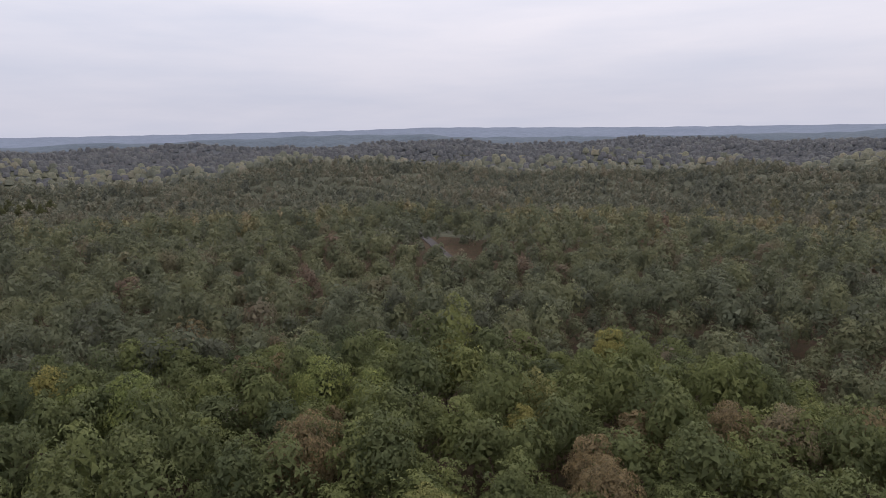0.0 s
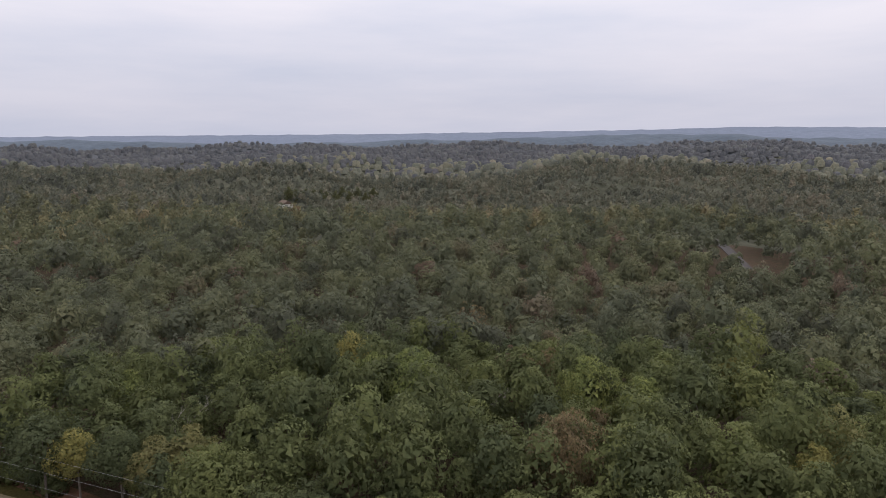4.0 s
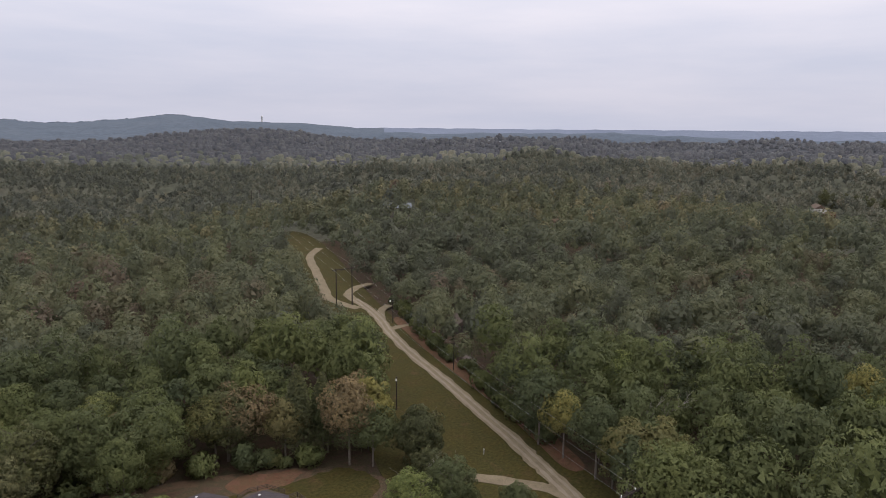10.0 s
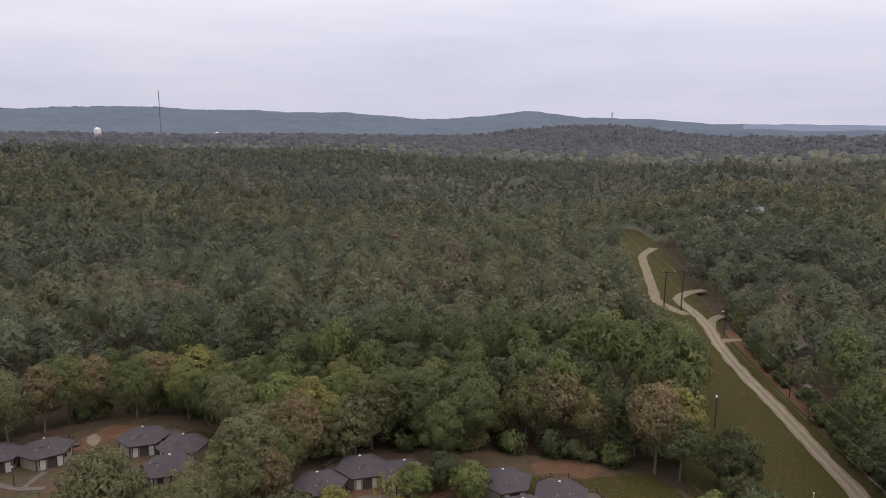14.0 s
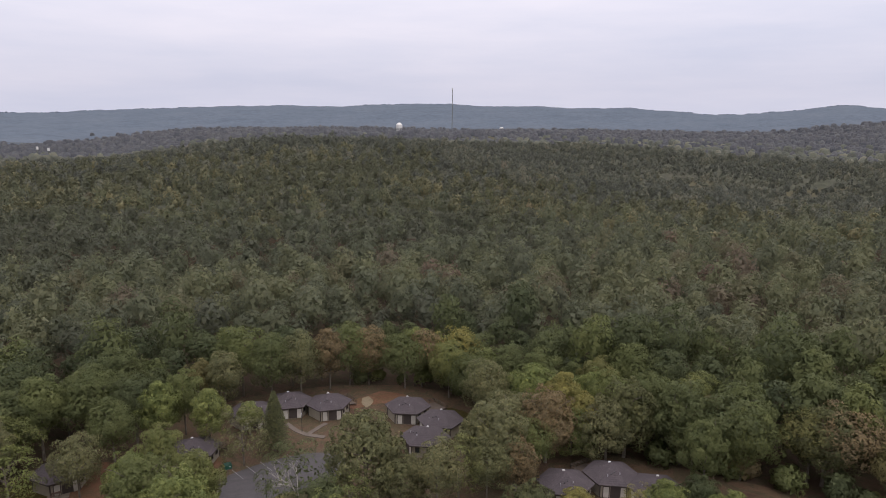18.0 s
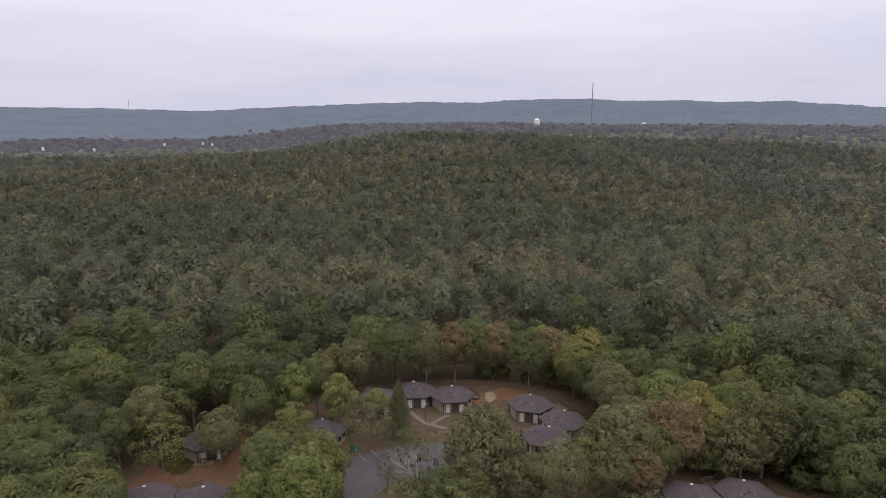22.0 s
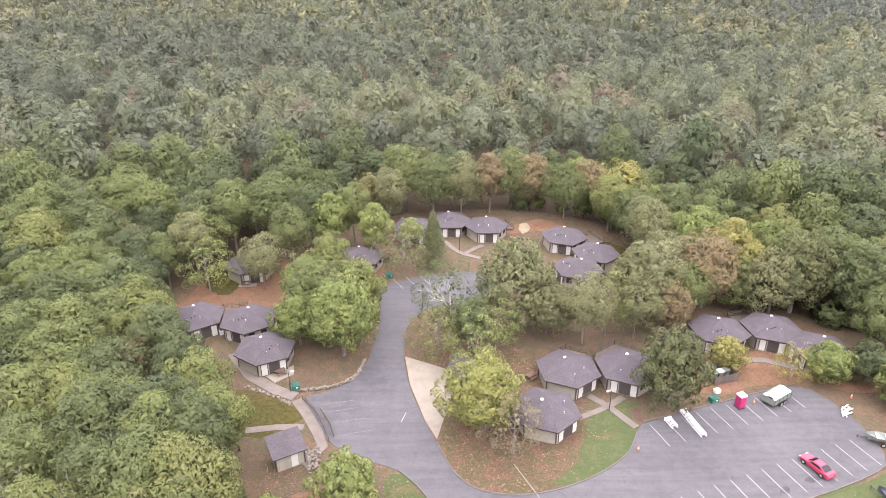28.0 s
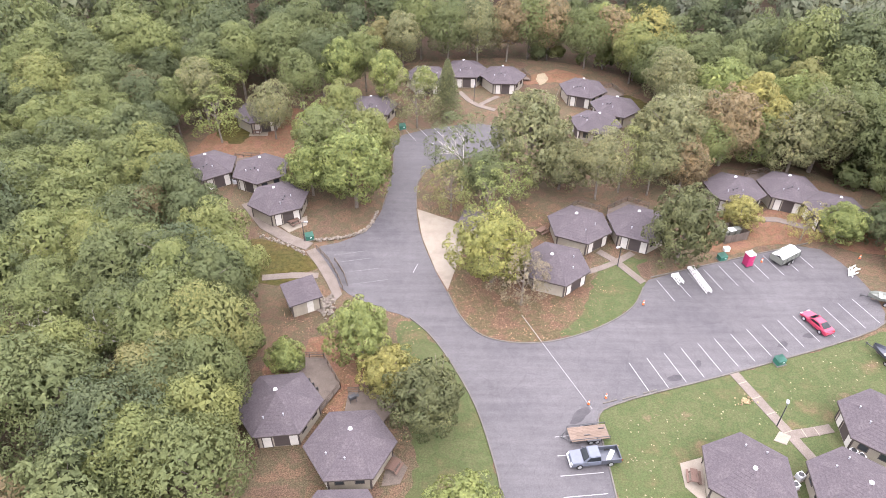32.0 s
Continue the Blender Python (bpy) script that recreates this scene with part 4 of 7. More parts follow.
M_DECK = surface("grey_deck_boards", [(0.3, (0.082, 0.066, 0.055)), (0.7, (0.128, 0.106, 0.089))], 0.7, 9, 0.25, 0.9, 0, 0.3, 0.01, 0.12)
M_REDWOOD = plain("red_brown_stained_wood", (0.090, 0.052, 0.038), 0.8)
M_TAN = surface("trailer_planks", [(0.3, (0.115, 0.085, 0.066)), (0.7, (0.150, 0.114, 0.090))], 1.0, 10, 0.2, 0.85, 0, 0.2, 0.01, 0.1)
M_BLACK = plain("black_steel", (0.03, 0.03, 0.033), 0.55)
M_RUBBER = plain("tyre_rubber", (0.022, 0.022, 0.022), 0.9)
M_RIM = plain("wheel_metal", (0.55, 0.55, 0.56), 0.35, 0.8)
M_RED = plain("pinkish_red_car_paint", (0.30, 0.028, 0.06), 0.4, 0.0, 0.04)
M_SILVER = plain("silver_blue_car_paint", (0.085, 0.095, 0.12), 0.42, 0.0, 0.05)
M_NAVY = plain("dark_pickup_paint", (0.055, 0.06, 0.075), 0.35, 0.2, 0.05)
M_GLASS = plain("car_glass", (0.03, 0.035, 0.04), 0.08, speck=0.05)
M_LAMP = plain("lamp_glass", (0.80, 0.80, 0.76), 0.2, speck=0.05)
M_TAIL = plain("tail_light_red", (0.35, 0.02, 0.02), 0.25, speck=0.05)
M_UTIL = plain("green_box_paint", (0.018, 0.10, 0.07), 0.5)
M_MAGENTA = plain("magenta_plastic", (0.30, 0.018, 0.085), 0.5, speck=0.08)
M_TARP = plain("white_tarp", (0.62, 0.63, 0.62), 0.6)
M_GREYGREEN = plain("grey_green_steel", (0.13, 0.14, 0.12), 0.6)
M_ORANGE = plain("orange_plastic", (0.62, 0.12, 0.03), 0.5)
M_POLE = surface("weathered_pole_wood", [(0.3, (0.036, 0.030, 0.026)), (0.7, (0.064, 0.054, 0.046))], 0.8, 6, 0.3, 0.95, 0, 0.3, 0.02)
M_WIRE = plain("aluminium_wire", (0.40, 0.40, 0.42), 0.5, 0.3)
M_RUBBLE = plain("dark_rubble", (0.12, 0.10, 0.10), 0.95, speck=0.4)

# ---------------------------------------------------------------- cottages
M_LAMP_WHITE = plain("white_vent_paint", (0.50, 0.50, 0.51), 0.5)
M_VENT = plain("grey_vent_metal", (0.30, 0.30, 0.32), 0.5, 0.3)
EAVE, WALL_R, WALL_H = 5.25, 4.6, 2.55


def corner(r, k):
    a = math.pi / 3 * k
    return Vector((r * math.cos(a), r * math.sin(a), 0))


def side_frame(k):
    """Along, out and middle of the wall between corners k and k + 1."""
    a, b = corner(WALL_R, k), corner(WALL_R, k + 1)
    return (b - a).normalized(), ((a + b) / 2).normalized(), (a + b) / 2


def side_pose(k):
    along, out, mid = side_frame(k)
    m = Matrix.Identity(4)
    m.col[0][:3], m.col[1][:3], m.col[2][:3], m.col[3][:3] = along, out, (0, 0, 1), mid
    return m


def facet_mesh():
    """One of six roof slopes, with a thickness, from the eave to the peak."""
    bm = bmesh.new()
    a, b, top = corner(EAVE, 0) + Vector((0, 0, 2.5)), corner(EAVE, 1) + Vector((0, 0, 2.5)), Vector((0, 0, 4.55))
    rows, n = [], 11
    for i in range(n):
        k = i / n
        step = 0.022
        for z, kk in ((0.16 + step, k), (0.16, k + 1 / n)):
            p, q_ = a.lerp(top, kk) + Vector((0, 0, z)), b.lerp(top, kk) + Vector((0, 0, z))
            rows.append((bm.verts.new(p), bm.verts.new(q_)))
    low = (bm.verts.new(a), bm.verts.new(b))
    rows = [low] + rows
    for r, s in zip(rows, rows[1:]):
        bm.faces.new((r[0], r[1], s[1], s[0]))
    bmesh.ops.remove_doubles(bm, verts=bm.verts, dist=0.001)
    bmesh.ops.recalc_face_normals(bm, faces=bm.faces)
    return mesh_of("roof_slope", bm, M_ROOF)


def wall_mesh():
    bm = bmesh.new()
    box(bm, 0, -0.07, 0, WALL_R - 0.1, 0.14, WALL_H)
    return mesh_of("wall", bm, M_WALL)


def window_mesh(w, h, sill):
    bm = bmesh.new()
    box(bm, 0, 0.03, sill, w + 0.18, 0.06, 0.09)
    box(bm, 0, 0.03, sill + h, w + 0.18, 0.06, 0.09)
    for s in (-1, 1):
        box(bm, s * (w / 2 + 0.045), 0.03, sill + 0.09, 0.09, 0.06, h - 0.09)
    return mesh_of("window_frame", bm, M_TRIM), mesh_of("pane", boxed(0, 0.018, sill + 0.09, w, 0.02, h - 0.09), M_PANE)


ROOF_ME, WALL_ME = facet_mesh(), wall_mesh()
POST_ME = mesh_of("corner_trim", boxed(0, 0, 0, 0.2, 0.2, WALL_H), M_TRIM)
FASCIA_ME = mesh_of("fascia", boxed(0, 0, 0, EAVE + 0.02, 0.05, 0.2), M_TRIM)
WIN_ME = [window_mesh(0.9, 1.1, 1.0), window_mesh(1.5, 1.3, 0.85), window_mesh(0.7, 1.9, 0.25)]
DOOR_ME = mesh_of("door", boxed(0, 0.035, 0.02, 0.95, 0.06, 2.05, bevel=0.012), M_DOOR)
bmj = bmesh.new()
for s in (-1, 1):
    box(bmj, s * 0.54, 0.045, 0, 0.13, 0.09, 2.2)
box(bmj, 0, 0.045, 2.09, 0.95, 0.09, 0.11)
JAMB_ME = mesh_of("door_frame", bmj, M_TRIM)
# Flat panel on the wall; its dark colour stands for the porch's shade.
PORCH_SHADE_ME = mesh_of("porch_opening", boxed(0, 0.012, 0.02, 1.7, 0.02, 2.2), M_TRIM)
bmv = bmesh.new()
rod(bmv, (0, 0, 0), (0, 0, 0.16), 0.27, 0.24, 14)
rod(bmv, (0, 0, 0.16), (0, 0, 0.24), 0.24, 0.06, 14)
VENT_ME = mesh_of("roof_vent", bmv, M_LAMP_WHITE)
bmv = bmesh.new()
rod(bmv, (0, 0, -0.1), (0, 0, 0.34), 0.075, 0.075, 8)
rod(bmv, (0, 0, 0.30), (0, 0, 0.37), 0.11, 0.09, 8)
PIPE_ME = mesh_of("vent_pipe", bmv, M_VENT)
bmv = bmesh.new()
rod(bmv, (0, 0, -0.1), (0, 0, 0.25), 0.11, 0.11, 8)
FLUE_ME = mesh_of("flue", bmv, M_BLACK)


def on_roof(r, deg):
    """A pose on the roof, r metres from the peak, in the cottage's own turn."""
    a = math.radians(deg)
    near = (deg % 60) - 30
    inner = EAVE * math.cos(math.pi / 6) / math.cos(math.radians(near))
    return pose(r * math.cos(a), r * math.sin(a), 2.66 + 2.05 * (1 - r / inner) + 0.0)


def cottage(x, y, turn, front, label, doors=(0, 1), z=0.04, flues=False):
    """A six-sided cottage; front: the direction, in degrees, that its entrance faces."""
    root = thing("cottage", pose(x, y, z, 0, 0, turn), label, "cottage", "six-sided cottages")
    f0 = round((front - turn - 30) / 60) % 6
    part("floor_slab", prism([tuple(corner(WALL_R + 0.06, k)[:2]) for k in range(6)], -0.3, 0.0), M_CONCRETE, root)
    for k in range(6):
        sp = side_pose(k)
        w = shared("wall", WALL_ME, root, sp)
        shared("corner_trim", POST_ME, root, Matrix.Translation(corner(WALL_R - 0.02, k)) @ Matrix.Rotation(math.pi / 3 * k, 4, "Z"))
        shared("roof_slope", ROOF_ME, root, Matrix.Rotation(math.pi / 3 * k, 4, "Z"))
        along, out, mid = side_frame(k)
        fm = sp.copy()
        fm.col[3][:3] = out * (EAVE * math.cos(math.pi / 6)) + Vector((0, 0, 2.47))
        shared("fascia", FASCIA_ME, root, fm)
        rel = (k - f0) % 6
        if rel in (0, 1):
            if rel == 0:
                shared("porch_opening", PORCH_SHADE_ME, w, Matrix.Translation((0.35, 0, 0)))
                d = shared("door", DOOR_ME, w, Matrix.Translation((-1.25, 0, 0)))
                shared("door", DOOR_ME, w, Matrix.Translation((1.75, 0, 0)))
                for s in (-1.25, 1.75):
                    shared("door_frame", JAMB_ME, w, Matrix.Translation((s, 0, 0)))
            else:
                for s in (-1.1, 1.1):
                    fr, pn = WIN_ME[0 if rel == 1 else 2]
                    wf = shared("window", fr, w, Matrix.Translation((s, 0, 0)))
                    shared("window_pane", pn, w, Matrix.Translation((s, 0, 0)))
        elif rel == 3:
            fr, pn = WIN_ME[1]
            shared("window", fr, w, Matrix())
            shared("window_pane", pn, w, Matrix())
    shared("roof_vent", VENT_ME, root, on_roof(0.7, front - turn + 205))
    for r, d in ((2.6, 25), (3.0, -22)):
        shared("vent_pipe", PIPE_ME, root, on_roof(r, front - turn + d))
    if flues:
        for r, d in ((2.0, 5), (2.4, -9)):
            shared("flue", FLUE_ME, root, on_roof(r, front - turn + d))
    return root


CREAM = "six-sided cream cottage with grey shingle roof"
cottage(-3.0, 42.0, 4, 240, CREAM + " beside a timber deck")
cottage(-12.0, 47.5, 7, 270, CREAM + " beside a fenced deck")
cottage(-3.0, 31.8, 2, 250, CREAM)
cottage(40.3, 38.8, 21, 60, CREAM + " beside the lawn")
cottage(58.3, 45.3, 22, 170, CREAM + " beside the lawn")
cottage(51.2, 37.0, 22, 110, CREAM + " beside the lawn")
cottage(23.8, 73.8, 40, 340, CREAM + " in fallen leaves")
cottage(28.8, 83.6, 36, 300, CREAM + " behind grass")
cottage(38.4, 84.0, 36, 255, CREAM + " behind grass")
cottage(57.0, 94.3, 37, 250, CREAM + " near the car park", flues=True)
cottage(66.5, 94.9, 37, 250, CREAM + " near the car park", flues=True)
cottage(71.8, 88.5, 37, 205, CREAM + " near the car park", flues=True)
cottage(-20.3, 90.4, 25, 310, CREAM + " above the stone wall", flues=True)
cottage(-25.2, 99.5, 34, 250, CREAM + " in a row of three", flues=True)
cottage(-34.8, 100.5, 34, 280, CREAM + " in a row of three", flues=True)
cottage(11.8, 142.4, 0, 270, CREAM + " at the wood's edge", flues=True)
cottage(20.2, 139.3, 0, 250, CREAM + " at the wood's edge", flues=True)
cottage(3.4, 139.0, 0, 300, CREAM + " at the wood's edge", flues=True)
cottage(37.1, 133.1, 40, 240, CREAM + " at the wood's edge", flues=True)
cottage(42.4, 124.6, 40, 220, CREAM + " at the wood's edge", flues=True)
cottage(37.2, 117.6, 40, 190, CREAM + " half hidden by trees", flues=True)
cottage(-7.5, 124.0, 10, 270, CREAM + " half hidden by trees", flues=True)
cottage(-30.0, 121.0, 20, 280, CREAM + " alone in the clay yard", flues=True)
cottage(84.8, 74.4, 37, 250, CREAM + " on clay soil")
cottage(89.6, 65.0, 37, 230, CREAM + " on clay soil")
cottage(80.6, 65.0, 37, 250, CREAM + " on clay soil")


def hut(x, y, turn, w, d, h, label, rise=0.9):
    root = thing("shed", pose(x, y, 0.04, 0, 0, turn), label, "shed")
    part("floor_slab", boxed(0, 0, -0.25, w + 0.1, d + 0.1, 0.25), M_CONCRETE, root)
    for s in (-1, 1):
        part("wall", boxed(0, s * (d / 2 - 0.06), 0, w, 0.12, h), M_WALL, root)
        part("wall", boxed(s * (w / 2 - 0.06), 0, 0, 0.12, d - 0.24, h), M_WALL, root)
    bm = bmesh.new()
    e = 0.45
    for y0, z0, y1, z1 in ((-d / 2 - e, h - 0.02, d / 2 + e, h + rise),):
        v = [bm.verts.new(p) for p in ((-w / 2 - e, y0, z0), (w / 2 + e, y0, z0), (w / 2 + e, y1, z1), (-w / 2 - e, y1, z1))]
        t = [bm.verts.new(p.co + Vector((0, 0, 0.16))) for p in v]
        bm.faces.new(t)
        bm.faces.new(v[::-1])
        for i in range(4):
            bm.faces.new((v[i], v[(i + 1) % 4], t[(i + 1) % 4], t[i]))
    part("roof", bm, M_ROOF, root, "grey shingle roof")
    for s in (-1, 1):
        gb = bmesh.new()
        p = [gb.verts.new((s * (w / 2 - k), yy, zz)) for k in (0.0, 0.12) for yy, zz in ((-d / 2, h), (d / 2, h), (d / 2, h + rise * 0.8), (-d / 2, h + 0.02))]
        gb.faces.new(p[:4]); gb.faces.new(p[4:][::-1])
        for i in range(4):
            gb.faces.new((p[i], p[(i + 1) % 4], p[4 + (i + 1) % 4], p[4 + i]))
        bmesh.ops.recalc_face_normals(gb, faces=gb.faces)
        part("gable", gb, M_WALL, root)
    for s in (-1, 1):
        part("corner_trim", boxed(s * w / 2, -d / 2, 0, 0.14, 0.14, h), M_TRIM, root)
    part("door", boxed(0.3 * w / 2, -d / 2 - 0.02, 0.02, 0.9, 0.05, 2.0), M_DOOR, root)
    return root


hut(-12.6, 67.0, 28, 3.9, 3.2, 2.4, "small cream shed with grey shingle roof beside rubble")
hut(11.8, 84.4, -25, 3.0, 2.4, 2.3, "small grey-roofed shed at the end of a concrete pad")


def railing(parent, pts, z, h=1.0):
    """Posts and three rails along a line, as parts."""
    for a, b in zip(pts, pts[1:]):
        a, b = Vector((*a, z)), Vector((*b, z))
        n = max(1, round((b - a).length / 1.5))
        for i in range(n + 1):
            p = a.lerp(b, i / n)
            part("post", boxed(p.x, p.y, z - 0.0, 0.1, 0.1, h), M_WOOD, parent)
        d = b - a
        turn = Matrix.Translation((a + b) / 2) @ Matrix.Rotation(math.atan2(d.y, d.x), 4, "Z")
        for k in (0.35, 0.68, 0.98):
            part("rail", boxed(0, 0, h * k - 0.04, d.length, 0.05, 0.1, m=turn), M_WOOD, parent)


def deck(poly, z, label, rail):
    root = thing("deck", pose(0, 0, 0), label, "deck")
    part("deck_floor", prism(poly, z - 0.16, z), M_DECK, root)
    for p in poly:
        part("leg", boxed(p[0] * 0.98 + sum(q_[0] for q_ in poly) / len(poly) * 0.02, p[1] * 0.98 + sum(q_[1] for q_ in poly) / len(poly) * 0.02, 0, 0.14, 0.14, z - 0.16), M_WOOD, root)
    railing(root, rail, z)
    return root


deck([(-11.9, 53.0), (-11.9, 56.9), (-8.2, 56.8), (-5.5, 52.0), (-7.4, 48.2), (-8.2, 46.6), (-8.9, 47.0), (-8.0, 50.2), (-9.4, 52.9)], 0.5, "grey timber deck with a railing between two cottages", [(-11.9, 53.2), (-11.9, 56.8), (-8.2, 56.7), (-5.5, 52.0), (-8.2, 46.6)])
deck([(-4.6, 47.3), (-4.4, 51.2), (-0.6, 51.2), (1.6, 49.2), (0.2, 46.6)], 0.45, "grey timber deck with a railing behind a cottage", [(-4.4, 51.1), (-0.6, 51.1), (1.5, 49.2)])
deck([(24.8, 87.6), (30.1, 92.2), (33.4, 90.4), (31.5, 88.4), (28.6, 89.0), (26.0, 86.6)], 0.5, "weathered timber deck with a railing behind a cottage", [(24.8, 87.6), (30.1, 92.2), (33.4, 90.4)])
deck([(34.3, 88.0), (34.9, 90.6), (38.8, 93.3), (42.0, 91.4), (39.0, 89.3), (36.4, 88.8)], 0.5, "weathered timber deck with a railing behind a cottage", [(34.3, 88.0), (34.9, 90.6), (38.8, 93.3), (42.0, 91.4)])
deck([(61.4, 97.6), (61.8, 101.8), (65.8, 103.0), (67.4, 100.4), (64.0, 99.6)], 0.5, "weathered timber deck with a railing behind a cottage", [(61.4, 97.6), (61.8, 101.8), (65.8, 103.0), (67.4, 100.4)])
deck([(-31.4, 103.4), (-31.8, 106.6), (-27.4, 107.2), (-27.6, 105.0), (-29.8, 104.6)], 0.5, "weathered timber deck with a railing behind a cottage", [(-31.8, 104.0), (-31.8, 106.6), (-27.4, 107.2)])
deck([(40.8, 137.2), (44.6, 138.0), (46.4, 134.2), (42.6, 133.0)], 0.5, "weathered timber deck with a railing behind a cottage", [(40.8, 137.2), (44.6, 138.0), (46.4, 134.2)])
deck([(20.5, 144.6), (25.4, 145.8), (26.8, 141.8), (24.2, 142.0)], 0.5, "weathered timber deck with a railing behind a cottage", [(20.5, 144.6), (25.4, 145.8), (26.8, 141.8)])
deck([(-9.6, 129.0), (-4.6, 129.6), (-1.6, 126.6), (-4.0, 128.0)], 0.5, "weathered timber deck with a railing behind a cottage", [(-9.6, 129.0), (-4.6, 129.6), (-1.6, 126.6)])
deck([(92.5, 72.8), (95.0, 72.5), (97.8, 70.3), (97.7, 66.2), (94.6, 66.5), (92.7, 70.0)], 0.5, "weathered timber deck with a railing behind a cottage", [(92.5, 72.8), (95.0, 72.5), (97.8, 70.3), (97.7, 66.2)])
deck([(94.8, 64.4), (95.9, 64.6), (97.8, 63.5), (96.2, 59.6), (93.8, 61.2)], 0.5, "weathered timber deck with a railing behind a cottage", [(95.9, 64.5), (97.8, 63.5), (96.2, 59.6)])


def slab(name, poly, label, z=0.11, m=None, category="paving"):
    ob = part(name, prism(poly, z - 0.2, z), m or M_CONCRETE, None)
    return tagged(ob, label, category, kind="structure")


slab("patio", [(34.2, 41.6), (36.9, 42.4), (35.7, 36.4), (34.0, 38.6)], "pale concrete patio beside a cottage")
slab("patio", [(1.3, 43.0), (3.4, 40.8), (2.6, 38.7), (0.6, 38.4)], "brown boarded patio beside a cottage", m=M_WOOD)
slab("patio", [(-19.6, 85.9), (-17.8, 84.2), (-15.2, 86.4), (-15.6, 88.9)], "pale concrete patio beside a cottage")
slab("patio", [(-31.5, 115.6), (-27.8, 115.8), (-28.0, 117.6), (-31.4, 117.4)], "pale concrete patio beside a cottage")
slab("concrete_pad", [(2.75, 91.0), (9.9, 87.2), (12.3, 84.6), (10.6, 81.6), (7.9, 70.6), (6.1, 75.0), (3.75, 83.4)], "stained pale concrete pad beside the asphalt drive", z=0.12)
slab("light_slab", [(46.0, 44.8), (47.3, 44.2), (48.3, 45.4), (47.2, 46.1)], "clean pale concrete slab by the path")


def path(pts, w, label="pinkish concrete path through the lawn", z=0.10, m=None):
    g = part("path", strip(pts, w, -0.1, z), m or M_CONCRETE, None)
    return tagged(g, label, "path", kind="structure")


M_PATH = surface("pinkish_path", [(0.3, (0.10, 0.084, 0.072)), (0.7, (0.145, 0.122, 0.105))], 0.5, 8.0, 0.2, 0.9, 0, 0.3, 0.01)
path_rise = 0.0
for pts, w in (([(44.7, 55.2), (45.9, 52.0), (47.1, 48.8), (48.3, 45.6), (49.5, 42.4)], 1.3), ([(48.3, 45.6), (50.8, 46.0), (53.6, 46.6)], 1.2),
               ([(37.0, 72.6), (34.0, 77.4), (31.6, 80.0)], 1.2), ([(34.0, 77.4), (31.5, 76.0), (28.4, 74.6)], 1.0), ([(34.0, 77.4), (36.9, 79.6)], 1.1),
               ([(-19.8, 73.0), (-15.5, 73.6), (-11.5, 73.6)], 1.3), ([(-13.6, 79.8), (-11.4, 76.3), (-9.4, 72.6), (-8.2, 69.6), (-10.5, 66.0)], 1.6),
               ([(10.5, 136.2), (12.5, 132.0), (14.5, 129.5), (18.0, 127.5)], 1.2), ([(14.5, 129.5), (17.4, 132.6), (19.0, 134.0)], 1.1),
               ([(-26.5, 92.5), (-22.0, 86.0), (-17.5, 82.5), (-13.9, 80.6)], 2.0), ([(58.0, 89.0), (63.0, 88.8), (67.5, 86.4)], 1.4)):
    path_rise += 0.004
    path(pts, w, m=M_PATH, z=0.09 + path_rise)
for x, y, d in ((45.35, 53.5, 20.5), (46.25, 51.1, 20.5), (47.15, 48.7, 20.5), (48.15, 46.0, 20.5), (50.0, 45.85, 100), (51.6, 46.1, 100)):
    jt = part("path_joint", boxed(0, 0, 0, 1.28, 0.12, 0.02), M_CONCRETE, None, m=pose(x, y, 0.10, 0, 0, d))
    tagged(jt, "pale concrete joint across the path", "path", kind="structure")
slab("pale_patch", [(29.6 + (1.3 + 0.5 * noise.noise(Vector((math.cos(a), math.sin(a), 3)) * 2.3)) * math.cos(a) + 0.5 * math.sin(a), 143.2 + (2.9 + 1.3 * noise.noise(Vector((math.cos(a), math.sin(a), 7)) * 2.3)) * math.sin(a)) for a in [k * 0.314 for k in range(20)]], "patch of pale crushed stone at the wood's edge", z=0.09, m=M_GRAVEL)

# ---------------------------------------------------------------- kerbs, lines, stones
for pts in ([(14.05, 20), (14.05, 37), (12.5, 45), (11.1, 50.3), (8.5, 56.3), (5.6, 61.6), (2.6, 64.8)],
            [(7.9, 70.2), (9.6, 65), (12.2, 61.4), (16.1, 60.1), (20.7, 60.1), (25, 61.3), (29, 63.2), (32.6, 65.6), (35, 68), (36.8, 71.6)],
            [(26.4, 20), (26.15, 43), (25.6, 47.6), (27.6, 49.9), (45, 55.1), (68, 63), (70.4, 66.6)], [(38.4, 73.8), (55.4, 79.3), (65.6, 82.5)],
            [(2.35, 98), (2.6, 91.2)], [(4.2, 104), (2.5, 99.5), (2.35, 98)], [(-3.2, 91.4), (-2.5, 98), (-2.0, 106), (-3.3, 114.6)]):
    k = part("kerb", strip(rounded(pts, False, 2), 0.16, -0.2, 0.17), M_KERB, None)
    tagged(k, "low weathered concrete kerb along the asphalt", "kerb", kind="structure")
lot = thing("parking_markings", pose(0, 0, 0), "faded white painted parking bay lines", "road marking", kind="structure")
LINE_ME = mesh_of("bay_line", boxed(0, 0, 0, 0.1, 5.2, 0.006), M_PAINT)


WORN_ME = mesh_of("bay_line", boxed(0, 0, 0, 0.1, 5.2, 0.006), surface("worn_road_paint", [(0.35, (0.07, 0.068, 0.07)), (0.65, (0.15, 0.148, 0.148))], 1.3, 6, 0.5, 0.85, 0, 0.1, 0.005))


def bay_line(cx, cy, deg, s=1.0, me=None):
    o = shared("bay_line", me or LINE_ME, lot, pose(cx, cy, 0.0615, 0, 0, deg))
    o.scale = (1, s, 1)


